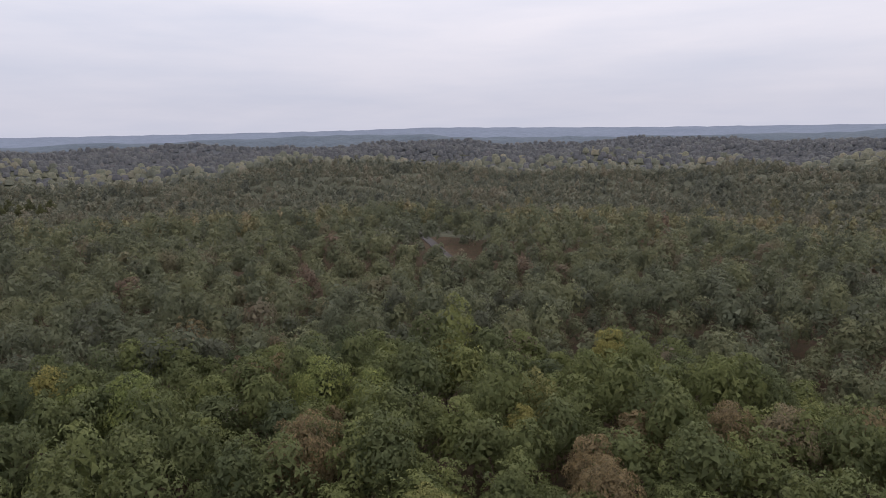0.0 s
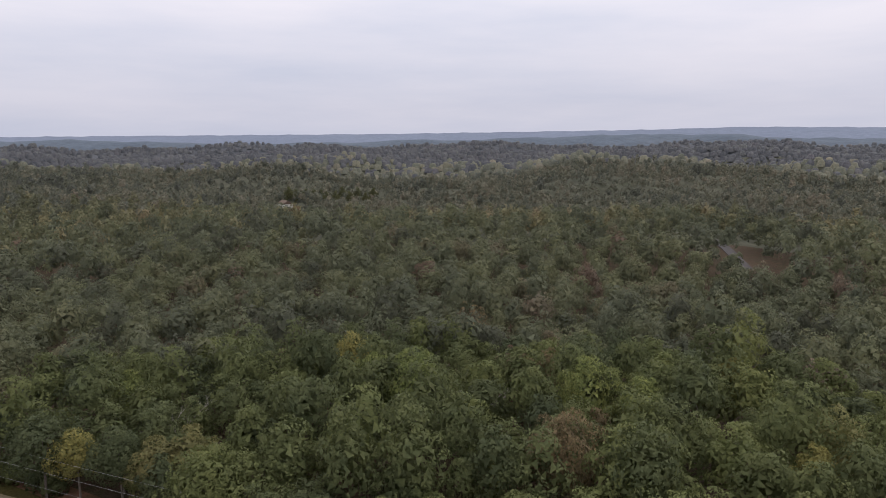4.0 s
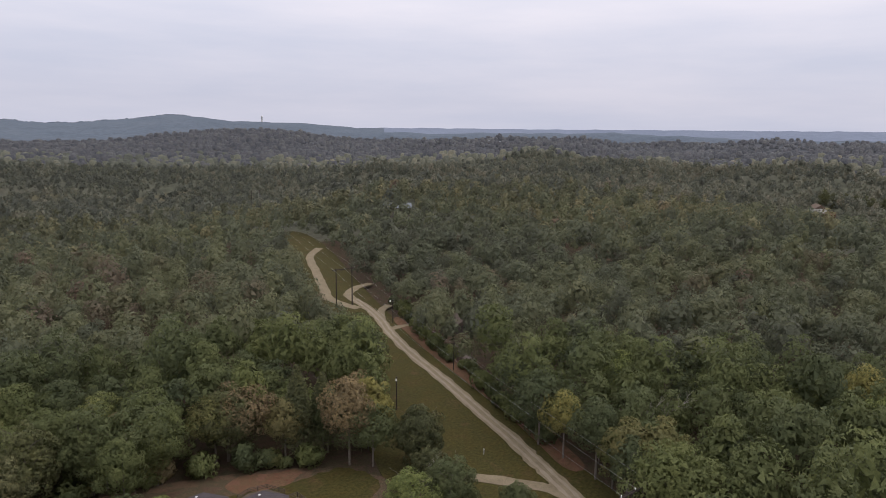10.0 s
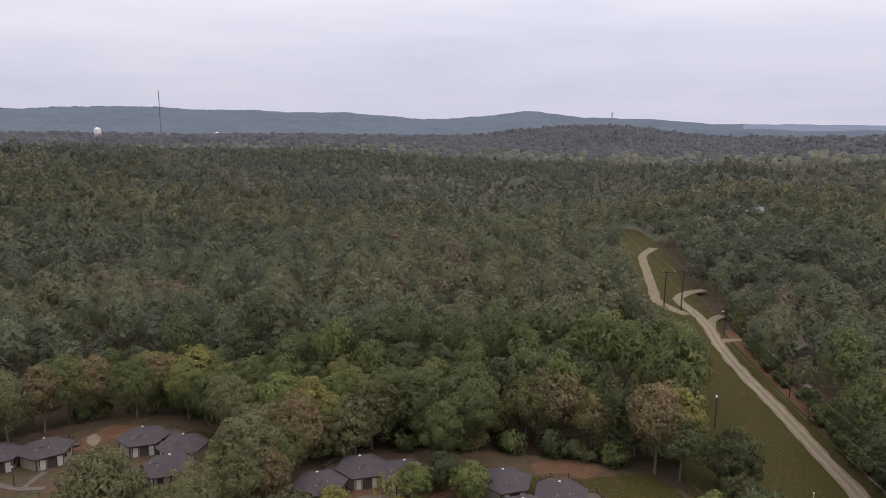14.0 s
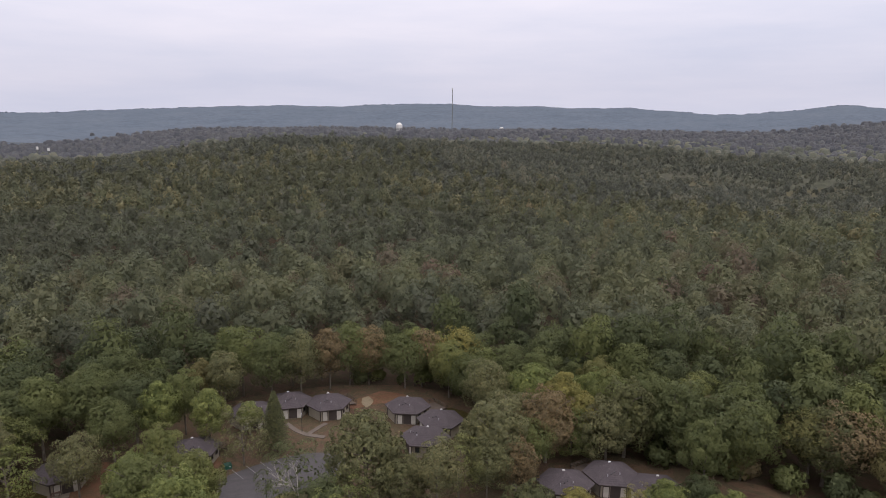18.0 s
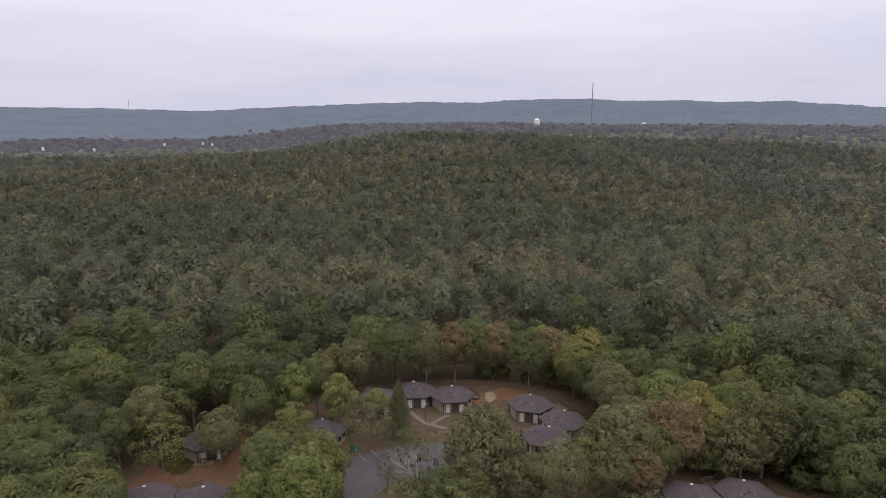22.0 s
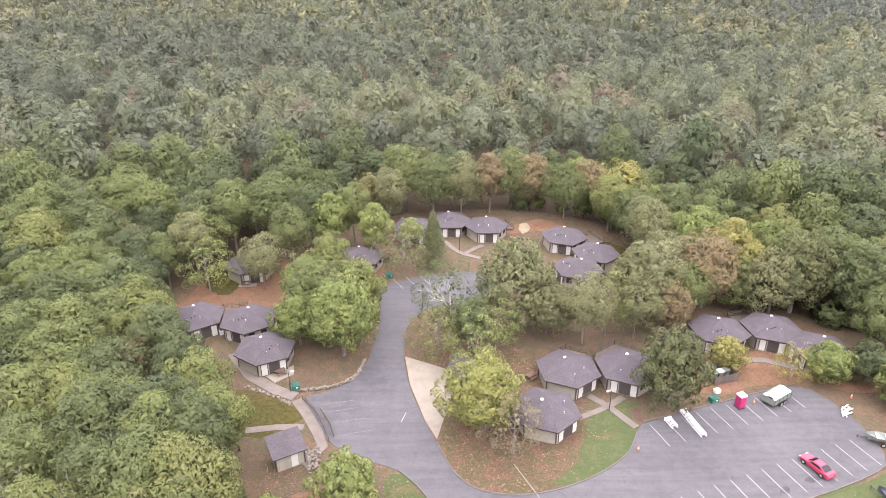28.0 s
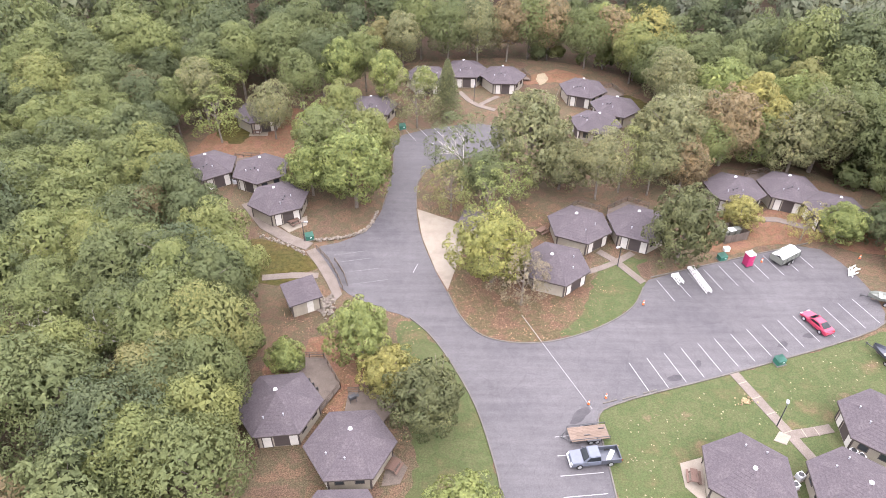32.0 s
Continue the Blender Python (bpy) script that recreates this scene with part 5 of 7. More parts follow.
for k in range(15):
    bay_line(32.4 + 2.5 * k, 54.2 + 0.905 * k, 18)
for k in range(10):
    bay_line(39.9 + 2.58 * k, 70.9 + 0.86 * k, 18, 0.92)
for k in range(4):
    bay_line(22.9, 45.35 - 2.62 * k, 96 if k else 97, 0.95)
for k in range(5):
    bay_line(0.6 + 2.6 * k, 116.4 + 0.9 * k, 28, 0.85)
for k, (a, b) in enumerate([(-7.3, 79.1), (-6.6, 77.3), (-5.2, 74.9), (-3.6, 72.3)]):
    bay_line(a, b, -78, 1.0, WORN_ME)
bay_line(3.0, 75.5, -18, 0.42)
tagged(part("barrier_rope", strip([(18.3, 65.5), (21.5, 58.2), (25.5, 49.2)], 0.07, 0.07, 0.1), M_PAINT, None), "white line stretched across the asphalt drive", "rope")
stops_ = thing("wheel_stop", pose(30.4, 50.95, 0.06, 0, 0, 18), "low concrete wheel stop at a parking bay", "wheel stop", "wheel stops")
part("bar", boxed(0, 0, 0, 1.9, 0.16, 0.13, bevel=0.03), M_KERB, stops_)
copy_thing(stops_, pose(33.2, 51.9, 0.06, 0, 0, 18))
copy_thing(stops_, pose(27.9, 50.3, 0.06, 0, 0, 18))

STONES = []
for k in range(5):
    bm = bmesh.new()
    bmesh.ops.create_icosphere(bm, subdivisions=1, radius=0.3)
    for v in bm.verts:
        v.co *= random.uniform(0.75, 1.15)
        v.co.z *= 0.7
    STONES.append(mesh_of("stone", bm, M_STONE))


def stone_row(pts, n, label, jitter=0.22, courses=2):
    root = thing("stone_wall", pose(0, 0, 0), label, "stone wall")
    line = rounded(pts, False, 2)
    lens = np.cumsum([0] + [(Vector(b) - Vector(a)).length for a, b in zip(line, line[1:])])
    for c in range(courses):
        for i in range(n):
            s = lens[-1] * (i + random.uniform(0.2, 0.8)) / n
            x = np.interp(s, lens, [p[0] for p in line]) + random.uniform(-jitter, jitter)
            y = np.interp(s, lens, [p[1] for p in line]) + random.uniform(-jitter, jitter)
            o = shared("stone", random.choice(STONES), root, pose(float(x), float(y), 0.12 + 0.22 * c, random.uniform(-20, 20), random.uniform(-20, 20), random.uniform(0, 360)))
            o.scale = (random.uniform(0.5, 1.0),) * 3


stone_row([(-13.4, 82.0), (-11, 82.3), (-8.6, 83.0), (-6.0, 84.2), (-4.6, 86.4), (-3.9, 90.0)], 60, "low dry wall of pale field stones along the asphalt")
stone_row([(-22.5, 83.4), (-18.0, 81.3), (-14.2, 78.8)], 46, "low row of pale field stones on a bank", 0.35, 1)
stone_row([(-9.6, 68.6), (-9.0, 66.8), (-8.8, 65.0)], 44, "heap of dark rubble beside the shed", 0.9, 2)
ramp_rail = thing("handrail", pose(0, 0, 0), "brown timber handrails beside the concrete ramp", "handrail")
railing(ramp_rail, [(-12.7, 79.9), (-10.2, 76.6), (-8.5, 73.2), (-7.4, 70.4)], 0.1, 0.95)
railing(ramp_rail, [(-9.4, 76.9), (-7.6, 73.6), (-6.9, 71.4)], 0.1, 0.8)

# fallen leaves lying singly on the beds and grass
g = np.random.default_rng(77)
LEAF_AREA = [(3.6, 83.4), (6, 75), (7.7, 70.5), (9.6, 65), (12.2, 61.4), (16.1, 60.1), (20.7, 60.1), (25, 61.3), (31, 66), (33, 72), (30, 79), (24, 92), (12, 96), (4, 92)]
lx_, ly_ = g.uniform(3, 34, 5200), g.uniform(60, 96, 5200)
ok = inside(lx_, ly_, LEAF_AREA) & (g.uniform(0, 1, 5200) < np.where(lx_ + (75 - ly_) * 0.4 > 27, 0.3, 1.0))
ex, ey = g.uniform(-16, 4, 1500), g.uniform(44, 66, 1500)
ok2 = ~inside(ex, ey, ASPHALT)
px_, py_ = np.concatenate([lx_[ok], ex[ok2]]), np.concatenate([ly_[ok], ey[ok2]])
c_ = np.stack([px_, py_, np.full(len(px_), 0.075)], -1)
a_, s_ = g.uniform(0, 6.283, len(px_)), g.uniform(0.05, 0.13, len(px_))
corners = [c_ + np.stack([np.cos(a_ + k) * s_ * f, np.sin(a_ + k) * s_ * f, g.uniform(0, 0.05, len(px_))], -1) for k, f in ((0, 1.0), (1.57, 0.7), (3.14, 1.0), (4.71, 0.7))]
M_FALLEN = foliage("single_fallen_leaves", [(0, (0.13, 0.075, 0.05)), (0.5, (0.20, 0.12, 0.08)), (1, (0.25, 0.18, 0.13))], "tone", 0.1)
fallen = new("fallen_leaves", array_mesh("fallen_leaves", np.stack(corners, 1).reshape(-1, 3), np.arange(len(px_) * 4).reshape(-1, 4), [M_FALLEN], tone=np.repeat(g.uniform(0, 1, len(px_)), 4)))
tagged(fallen, "pinkish-brown fallen leaves scattered under trees", "leaves", kind="stuff")

# dark stains and mends on the asphalt
M_STAIN = surface("dark_asphalt_stain", [(0.3, (0.040, 0.038, 0.041)), (0.7, (0.062, 0.059, 0.062))], 0.5, 12.0, 0.25, 0.85, 0, 0.3, 0.01)
for k, (x, y, a, b, d) in enumerate(((24.0, 48.3, 1.9, 0.6, 45), (36.9, 54.2, 1.1, 0.45, 15), (53.0, 60.2, 0.9, 0.45, 30), (57.6, 62.0, 1.2, 0.5, 15), (40.6, 56.6, 0.8, 0.35, 60))):
    pts = []
    for i in range(22):
        t = i / 22 * 2 * math.pi
        w = 1 + 0.35 * noise.noise(Vector((math.cos(t) * 1.7, math.sin(t) * 1.7, k * 3.1)))
        u, v = a * w * math.cos(t), b * w * math.sin(t)
        c, s_ = math.cos(math.radians(d)), math.sin(math.radians(d))
        pts.append((x + u * c - v * s_, y + u * s_ + v * c))
    tagged(part("asphalt_stain", prism(pts, 0.03, 0.0606), M_STAIN, None), "dark oily stain on the asphalt", "stain", kind="structure")

# ---------------------------------------------------------------- vehicles


def loft(profile, half, tuck=0.0, wheels=()):
    """A body from its side outline (x, z, width factor), mirrored across y."""
    bm = bmesh.new()
    l = [bm.verts.new((x, half * w, z)) for x, z, w in profile]
    r = [bm.verts.new((x, -half * w, z)) for x, z, w in profile]
    n = len(profile)
    for i in range(n):
        j = (i + 1) % n
        bm.faces.new((l[i], l[j], r[j], r[i]))
    bm.faces.new(l[::-1])
    bm.faces.new(r)
    bmesh.ops.recalc_face_normals(bm, faces=bm.faces)
    es = [e for e in bm.edges if abs(e.verts[0].co.y) > 0.1 and e.verts[0].co.y * e.verts[1].co.y > 0]
    bmesh.ops.bevel(bm, geom=es, offset=0.06, segments=2, affect="EDGES")
    return bm


def wheel(parent, x, y, r, w=0.22):
    s = 1 if y > 0 else -1
    hub_ = new("wheel")
    hub_.parent = parent
    hub_.matrix_basis = pose(x, y, r)
    bm = bmesh.new()
    rod(bm, (0, -w / 2, 0), (0, w / 2, 0), r, r, 20)
    part("tyre", bm, M_RUBBER, hub_)
    bm = bmesh.new()
    rod(bm, (0, s * (w / 2 - 0.01), 0), (0, s * (w / 2 + 0.012), 0), r * 0.66, r * 0.6, 14)
    part("rim", bm, M_RIM, hub_)


def red_coupe(x, y, deg):
    root = thing("car", pose(x, y, 0.065, 0, 0, deg), "red two-door car parked in a marked bay", "car")
    part("body", loft([(-2.3, 0.28, 0.9), (2.25, 0.26, 0.86), (2.36, 0.5, 0.82), (2.2, 0.68, 0.9), (0.95, 0.86, 0.97), (-0.9, 0.92, 1.0), (-2.1, 0.93, 0.92), (-2.35, 0.62, 0.86)], 0.93), M_RED, root)
    part("cabin", loft([(1.0, 0.86, 0.86), (0.25, 1.27, 0.66), (-0.75, 1.30, 0.66), (-1.7, 0.93, 0.82)], 0.93), M_RED, root)
    bm = bmesh.new()
    v = [bm.verts.new(p) for p in ((0.98, 0.68, 0.90), (0.98, -0.68, 0.90), (0.33, -0.54, 1.26), (0.33, 0.54, 1.26))]
    bm.faces.new(v)
    bmesh.ops.solidify(bm, geom=bm.faces[:], thickness=-0.03)
    part("windscreen", bm, M_GLASS, root, m=Matrix.Translation((0.03, 0, 0.02)))
    bm = bmesh.new()
    v = [bm.verts.new(p) for p in ((-1.66, 0.66, 0.97), (-1.66, -0.66, 0.97), (-0.82, -0.54, 1.29), (-0.82, 0.54, 1.29))]
    bm.faces.new(v[::-1])
    bmesh.ops.solidify(bm, geom=bm.faces[:], thickness=-0.03)
    part("rear_window", bm, M_GLASS, root, m=Matrix.Translation((-0.03, 0, 0.02)))
    for s in (-1, 1):
        bm = bmesh.new()
        v = [bm.verts.new(p) for p in ((0.75, s * 0.785, 0.93), (0.2, s * 0.65, 1.21), (-0.72, s * 0.65, 1.23), (-1.25, s * 0.76, 0.98))]
        bm.faces.new(v if s > 0 else v[::-1])
        bmesh.ops.solidify(bm, geom=bm.faces[:], thickness=0.02)
        part("side_window", bm, M_GLASS, root, m=Matrix.Translation((0, s * 0.03, 0)))
        part("headlight", boxed(2.2, s * 0.6, 0.56, 0.2, 0.34, 0.12, bevel=0.03), M_LAMP, root)
        part("tail_light", boxed(-2.26, s * 0.58, 0.66, 0.12, 0.4, 0.14, bevel=0.02), M_TAIL, root)
        part("mirror", boxed(0.7, s * 0.98, 0.86, 0.14, 0.16, 0.12, bevel=0.03), M_RED, root)
        for wx in (1.42, -1.4):
            wheel(root, wx, s * 0.82, 0.33)
    return root


def pickup(x, y, deg):
    root = thing("pickup_truck", pose(x, y, 0.065, 0, 0, deg), "silver and black pickup truck with a loaded open bed", "pickup truck")
    part("body", loft([(-0.6, 0.42, 0.98), (2.7, 0.42, 0.95), (2.85, 0.75, 0.93), (2.7, 1.08, 0.93), (1.35, 1.16, 0.98), (-0.6, 1.16, 1.0)], 0.98), M_SILVER, root, "silver-blue bonnet and doors")
    part("sill", loft([(-0.6, 0.4, 1.0), (2.72, 0.4, 0.97), (2.8, 0.62, 0.96), (-0.6, 0.66, 1.015)], 0.98), M_NAVY, root)
    part("cab", loft([(1.45, 1.14, 0.92), (0.75, 1.78, 0.78), (-0.45, 1.82, 0.78), (-0.62, 1.14, 0.92)], 0.98), M_SILVER, root)
    bm = bmesh.new()
    v = [bm.verts.new(p) for p in ((1.42, 0.8, 1.2), (1.42, -0.8, 1.2), (0.84, -0.68, 1.72), (0.84, 0.68, 1.72))]
    bm.faces.new(v)
    bmesh.ops.solidify(bm, geom=bm.faces[:], thickness=-0.03)
    part("windscreen", bm, M_GLASS, root, m=Matrix.Translation((0.03, 0, 0.02)))
    for s in (-1, 1):
        bm = bmesh.new()
        v = [bm.verts.new(p) for p in ((1.15, s * 0.88, 1.2), (0.72, s * 0.77, 1.7), (-0.4, s * 0.77, 1.73), (-0.5, s * 0.88, 1.2))]
        bm.faces.new(v if s > 0 else v[::-1])
        bmesh.ops.solidify(bm, geom=bm.faces[:], thickness=0.02)
        part("side_window", bm, M_GLASS, root, m=Matrix.Translation((0, s * 0.03, 0)))
        part("bed_side", boxed(-1.75, s * 0.92, 0.5, 2.35, 0.12, 0.72, bevel=0.03), M_NAVY, root)
        part("headlight", boxed(2.72, s * 0.72, 0.78, 0.16, 0.32, 0.2, bevel=0.03), M_LAMP, root)
        part("tail_light", boxed(-2.93, s * 0.9, 0.8, 0.08, 0.14, 0.34, bevel=0.02), M_TAIL, root)
        part("mirror", boxed(1.1, s * 1.06, 1.12, 0.12, 0.2, 0.2, bevel=0.03), M_NAVY, root)
        for wx in (1.85, -1.75):
            wheel(root, wx, s * 0.86, 0.39, 0.26)
    part("bed_floor", boxed(-1.75, 0, 0.5, 2.35, 1.72, 0.1), M_NAVY, root)
    part("tailgate", boxed(-2.9, 0, 0.5, 0.08, 1.72, 0.7, bevel=0.02), M_NAVY, root)
    part("bumper", boxed(2.86, 0, 0.42, 0.16, 1.8, 0.24, bevel=0.04), M_RIM, root)
    return root


red_coupe(59.0, 63.9, 112)
pickup(24.4, 41.9, 187)
load = thing("foam_board", pose(26.3, 42.1, 0.69, 0, 12, 240), "white foam board lying in the truck bed", "board")
part("sheet", boxed(0, 0, 0, 1.5, 0.5, 0.12, bevel=0.02), M_WHITE, load)


def flat_trailer(x, y, deg):
    root = thing("utility_trailer", pose(x, y, 0.065, 0, 0, deg), "black flat trailer with a tan plank bed", "trailer")
    part("frame", boxed(0, 0, 0.5, 4.7, 2.0, 0.1, bevel=0.02), M_BLACK, root)
    for k in range(10):
        part("plank", boxed(0, -0.9 + 0.2 * k, 0.6, 4.6, 0.185, 0.04), M_TAN, root)
    for s in (-1, 1):
        for xx in (-2.3, -0.8, 0.8, 2.3):
            part("post", boxed(xx, s * 1.0, 0.6, 0.06, 0.06, 0.4), M_BLACK, root)
        part("rail", boxed(0, s * 1.0, 0.96, 4.66, 0.06, 0.06), M_BLACK, root)
        for wx in (-0.75, 0.0):
            wheel(root, wx, s * 1.12, 0.33, 0.2)
        part("fender", boxed(-0.38, s * 1.12, 0.68, 1.6, 0.24, 0.05, bevel=0.02), M_BLACK, root)
        bm = bmesh.new()
        rod(bm, (2.3, s * 0.8, 0.55), (3.4, 0, 0.5), 0.05)
        part("tongue", bm, M_BLACK, root)
    part("jack", rod(bmesh.new(), (3.1, 0, 0.0), (3.1, 0, 0.95), 0.04), M_BLACK, root)
    for a, b in ((0.2, 0.3), (-1.7, -0.4)):
        part("tie_rack", boxed(a, b, 0.64, 0.7, 0.08, 0.12), M_BLACK, root)
    return root


flat_trailer(24.3, 45.2, 188)


def tarp_trailer(x, y, deg):
    root = thing("cargo_trailer", pose(x, y, 0.065, 0, 0, deg), "grey-green open trailer heaped under a white tarp", "trailer")
    part("bed", boxed(0, 0, 0.5, 4.4, 2.1, 0.12), M_BLACK, root)
    for s in (-1, 1):
        part("side_panel", boxed(0, s * 1.05, 0.6, 4.4, 0.06, 1.0), M_GREYGREEN, root)
        part("end_panel", boxed(s * 2.2, 0, 0.6, 0.06, 2.04, 1.0), M_GREYGREEN, root)
        for k in range(5):
            part("stake", boxed(-2.1 + 1.05 * k, s * 1.1, 0.5, 0.06, 0.05, 1.15), M_BLACK, root)
        for wx in (-0.45, 0.4):
            wheel(root, wx, s * 1.2, 0.35, 0.2)
    bm = bmesh.new()
    bmesh.ops.create_grid(bm, x_segments=14, y_segments=8, size=0.5)
    for v in bm.verts:
        v.co.x *= 4.2
        v.co.y *= 1.9
        v.co.z = 1.5 + 0.32 * noise.noise(Vector((v.co.x * 1.3, v.co.y * 1.3, 4))) + 0.25 * (1 - (v.co.y / 1.0) ** 2)
    bmesh.ops.solidify(bm, geom=bm.faces[:], thickness=0.05)
    part("tarp", bm, M_TARP, root, "rumpled white tarp")
    part("tongue", rod(bmesh.new(), (2.2, 0, 0.5), (3.5, 0, 0.5), 0.06), M_BLACK, root)
    part("jack", rod(bmesh.new(), (3.3, 0, 0), (3.3, 0, 0.8), 0.04), M_BLACK, root)
    return root


tarp_trailer(60.0, 78.2, 32)


def toilet(x, y, deg):
    root = thing("portable_toilet", pose(x, y, 0.07, 0, 0, deg), "magenta portable toilet with a white roof", "portable toilet")
    part("base", boxed(0, 0, 0, 1.2, 1.2, 0.14, bevel=0.02), M_BLACK, root)
    part("cabin", boxed(0, 0, 0.14, 1.12, 1.12, 1.95, bevel=0.05), M_MAGENTA, root)
    d = part("door", boxed(0, -0.57, 0.2, 0.75, 0.04, 1.8, bevel=0.015), M_MAGENTA, root)
    part("latch", boxed(0.28, -0.6, 1.05, 0.08, 0.03, 0.14), M_WHITE, d)
    bm = boxed(0, 0, 2.07, 1.18, 1.18, 0.3, bevel=0.1)
    part("roof", bm, M_WHITE, root, "white domed roof")
    part("vent_pipe", rod(bmesh.new(), (0.4, 0.4, 2.2), (0.4, 0.4, 2.6), 0.05), M_WHITE, root)
    return root


toilet(53.9, 76.9, 18)


def utility_box(x, y, deg):
    root = thing("utility_box", pose(x, y, 0.05, 0, 0, deg), "green steel utility box on a concrete pad", "utility box", "green utility boxes")
    part("pad", boxed(0, 0, -0.05, 1.5, 1.3, 0.12, bevel=0.02), M_KERB, root)
    part("body", boxed(0, 0, 0.07, 1.25, 1.0, 0.8, bevel=0.03), M_UTIL, root)
    bm = bmesh.new()
    v = [bm.verts.new(p) for p in ((-0.66, -0.55, 0.85), (0.66, -0.55, 0.85), (0.66, 0.52, 1.02), (-0.66, 0.52, 1.02))]
    bm.faces.new(v)
    bmesh.ops.solidify(bm, geom=bm.faces[:], thickness=0.07)
    lid = part("lid", bm, M_UTIL, root)
    part("hinge_panel", boxed(0, -0.515, 0.2, 1.0, 0.03, 0.5, bevel=0.01), M_UTIL, root)
    part("label_plate", boxed(0.2, -0.535, 0.45, 0.3, 0.012, 0.2), M_WHITE, root)
    return root


for x, y, d in ((-1.2, 119.2, 20), (-14.2, 82.6, 20), (50.4, 78.2, 18), (51.2, 56.9, 18)):
    utility_box(x, y, d)


def fence_pen(x, y, deg, w, d):
    root = thing("bin_enclosure", pose(x, y, 0.05, 0, 0, deg), "weathered board enclosure around waste bins", "fence")
    for s in (-1, 1):
        n = int(w / 0.2)
        for k in range(n):
            part("board", boxed(-w / 2 + 0.1 + k * w / n, s * d / 2, 0.05, 0.175, 0.03, 1.55 + random.uniform(-0.03, 0.03)), M_WOOD, root)
        n = int(d / 0.2)
        for k in range(n):
            part("board", boxed(s * w / 2, -d / 2 + 0.1 + k * d / n, 0.05, 0.03, 0.175, 1.55 + random.uniform(-0.03, 0.03)), M_WOOD, root)
        for t in (-1, 1):
            part("post", boxed(s * w / 2 * 0.98, t * d / 2 * 0.98, -0.1, 0.12, 0.12, 1.8), M_WOOD, root)
    return root


fence_pen(53.6, 84.2, 17, 4.2, 3.2)
for k, (x, y) in enumerate(((52.5, 84.0), (53.7, 84.4), (54.8, 84.8))):
    b = thing("waste_bin", pose(x, y, 0.05, 0, 0, 17), "grey wheeled waste bin inside a board pen", "waste bin", "waste bins")
    part("body", loft([(-0.4, 0.06, 0.8), (0.4, 0.06, 0.8), (0.5, 1.2, 1.0), (-0.5, 1.2, 1.0)], 0.5), M_GREYGREEN, b)
    part("lid", boxed(0, 0, 1.2, 1.06, 1.06, 0.08, bevel=0.03), M_WHITE if k == 1 else M_GREYGREEN, b)
    for s in (-1, 1):
        wheel(b, -0.35, s * 0.42, 0.12, 0.06)
wb = thing("white_tub", pose(51.8, 80.4, 0.05, 0, 0, 10), "small white plastic tub on bare clay", "tub")
part("tub", boxed(0, 0, 0, 0.9, 0.7, 0.55, bevel=0.08), M_WHITE, wb)
part("lid", boxed(0, 0, 0.55, 0.96, 0.76, 0.07, bevel=0.02), M_WHITE, wb)


def truss(x, y, deg, length, w, label, rungs):
    """A white lattice frame lying on the asphalt."""
    root = thing("dock_frame", pose(x, y, 0.07, 0, 0, deg), label, "frame", "white metal frames")
    for s in (-1, 1):
        for z in (0.06, 0.5):
            part("rail", rod(bmesh.new(), (-length / 2, s * w / 2, z), (length / 2, s * w / 2, z), 0.055, n=6), M_WHITE, root)
        for k in range(rungs):
            a = -length / 2 + length * k / (rungs - 1)
            part("upright", rod(bmesh.new(), (a, s * w / 2, 0), (a, s * w / 2, 0.52), 0.045, n=6), M_WHITE, root)
    for k in range(rungs):
        a = -length / 2 + length * k / (rungs - 1)
        part("rung", boxed(a, 0, 0.5, 0.12, w, 0.06), M_WHITE, root)
        if k < rungs - 1:
            part("brace", rod(bmesh.new(), (a, -w / 2, 0.5), (a + length / (rungs - 1), w / 2, 0.5), 0.035, n=5), M_WHITE, root)
    part("end_plate", boxed(length / 2, 0, 0.0, 0.1, w * 1.5, 0.6, bevel=0.02), M_WHITE, root)
    return root


truss(45.5, 73.1, 102, 5.6, 0.75, "long white metal lattice frame lying across a bay", 10)
truss(42.3, 73.2, 105, 1.9, 0.8, "short white metal frame lying in a bay", 4)
pile = thing("white_poles", pose(69.4, 75.2, 0.07), "loose pile of white plastic poles", "pile of poles")
for k in range(9):
    a = random.uniform(0.3, 1.3)
    c = Vector((random.uniform(-0.7, 0.7), random.uniform(-0.6, 0.6), 0.12 + 0.07 * k))
    d = Vector((math.cos(a), math.sin(a), 0.08)) * random.uniform(0.6, 1.1)
    part("pole", rod(bmesh.new(), c - d, c + d, 0.09, n=8), M_WHITE, pile)


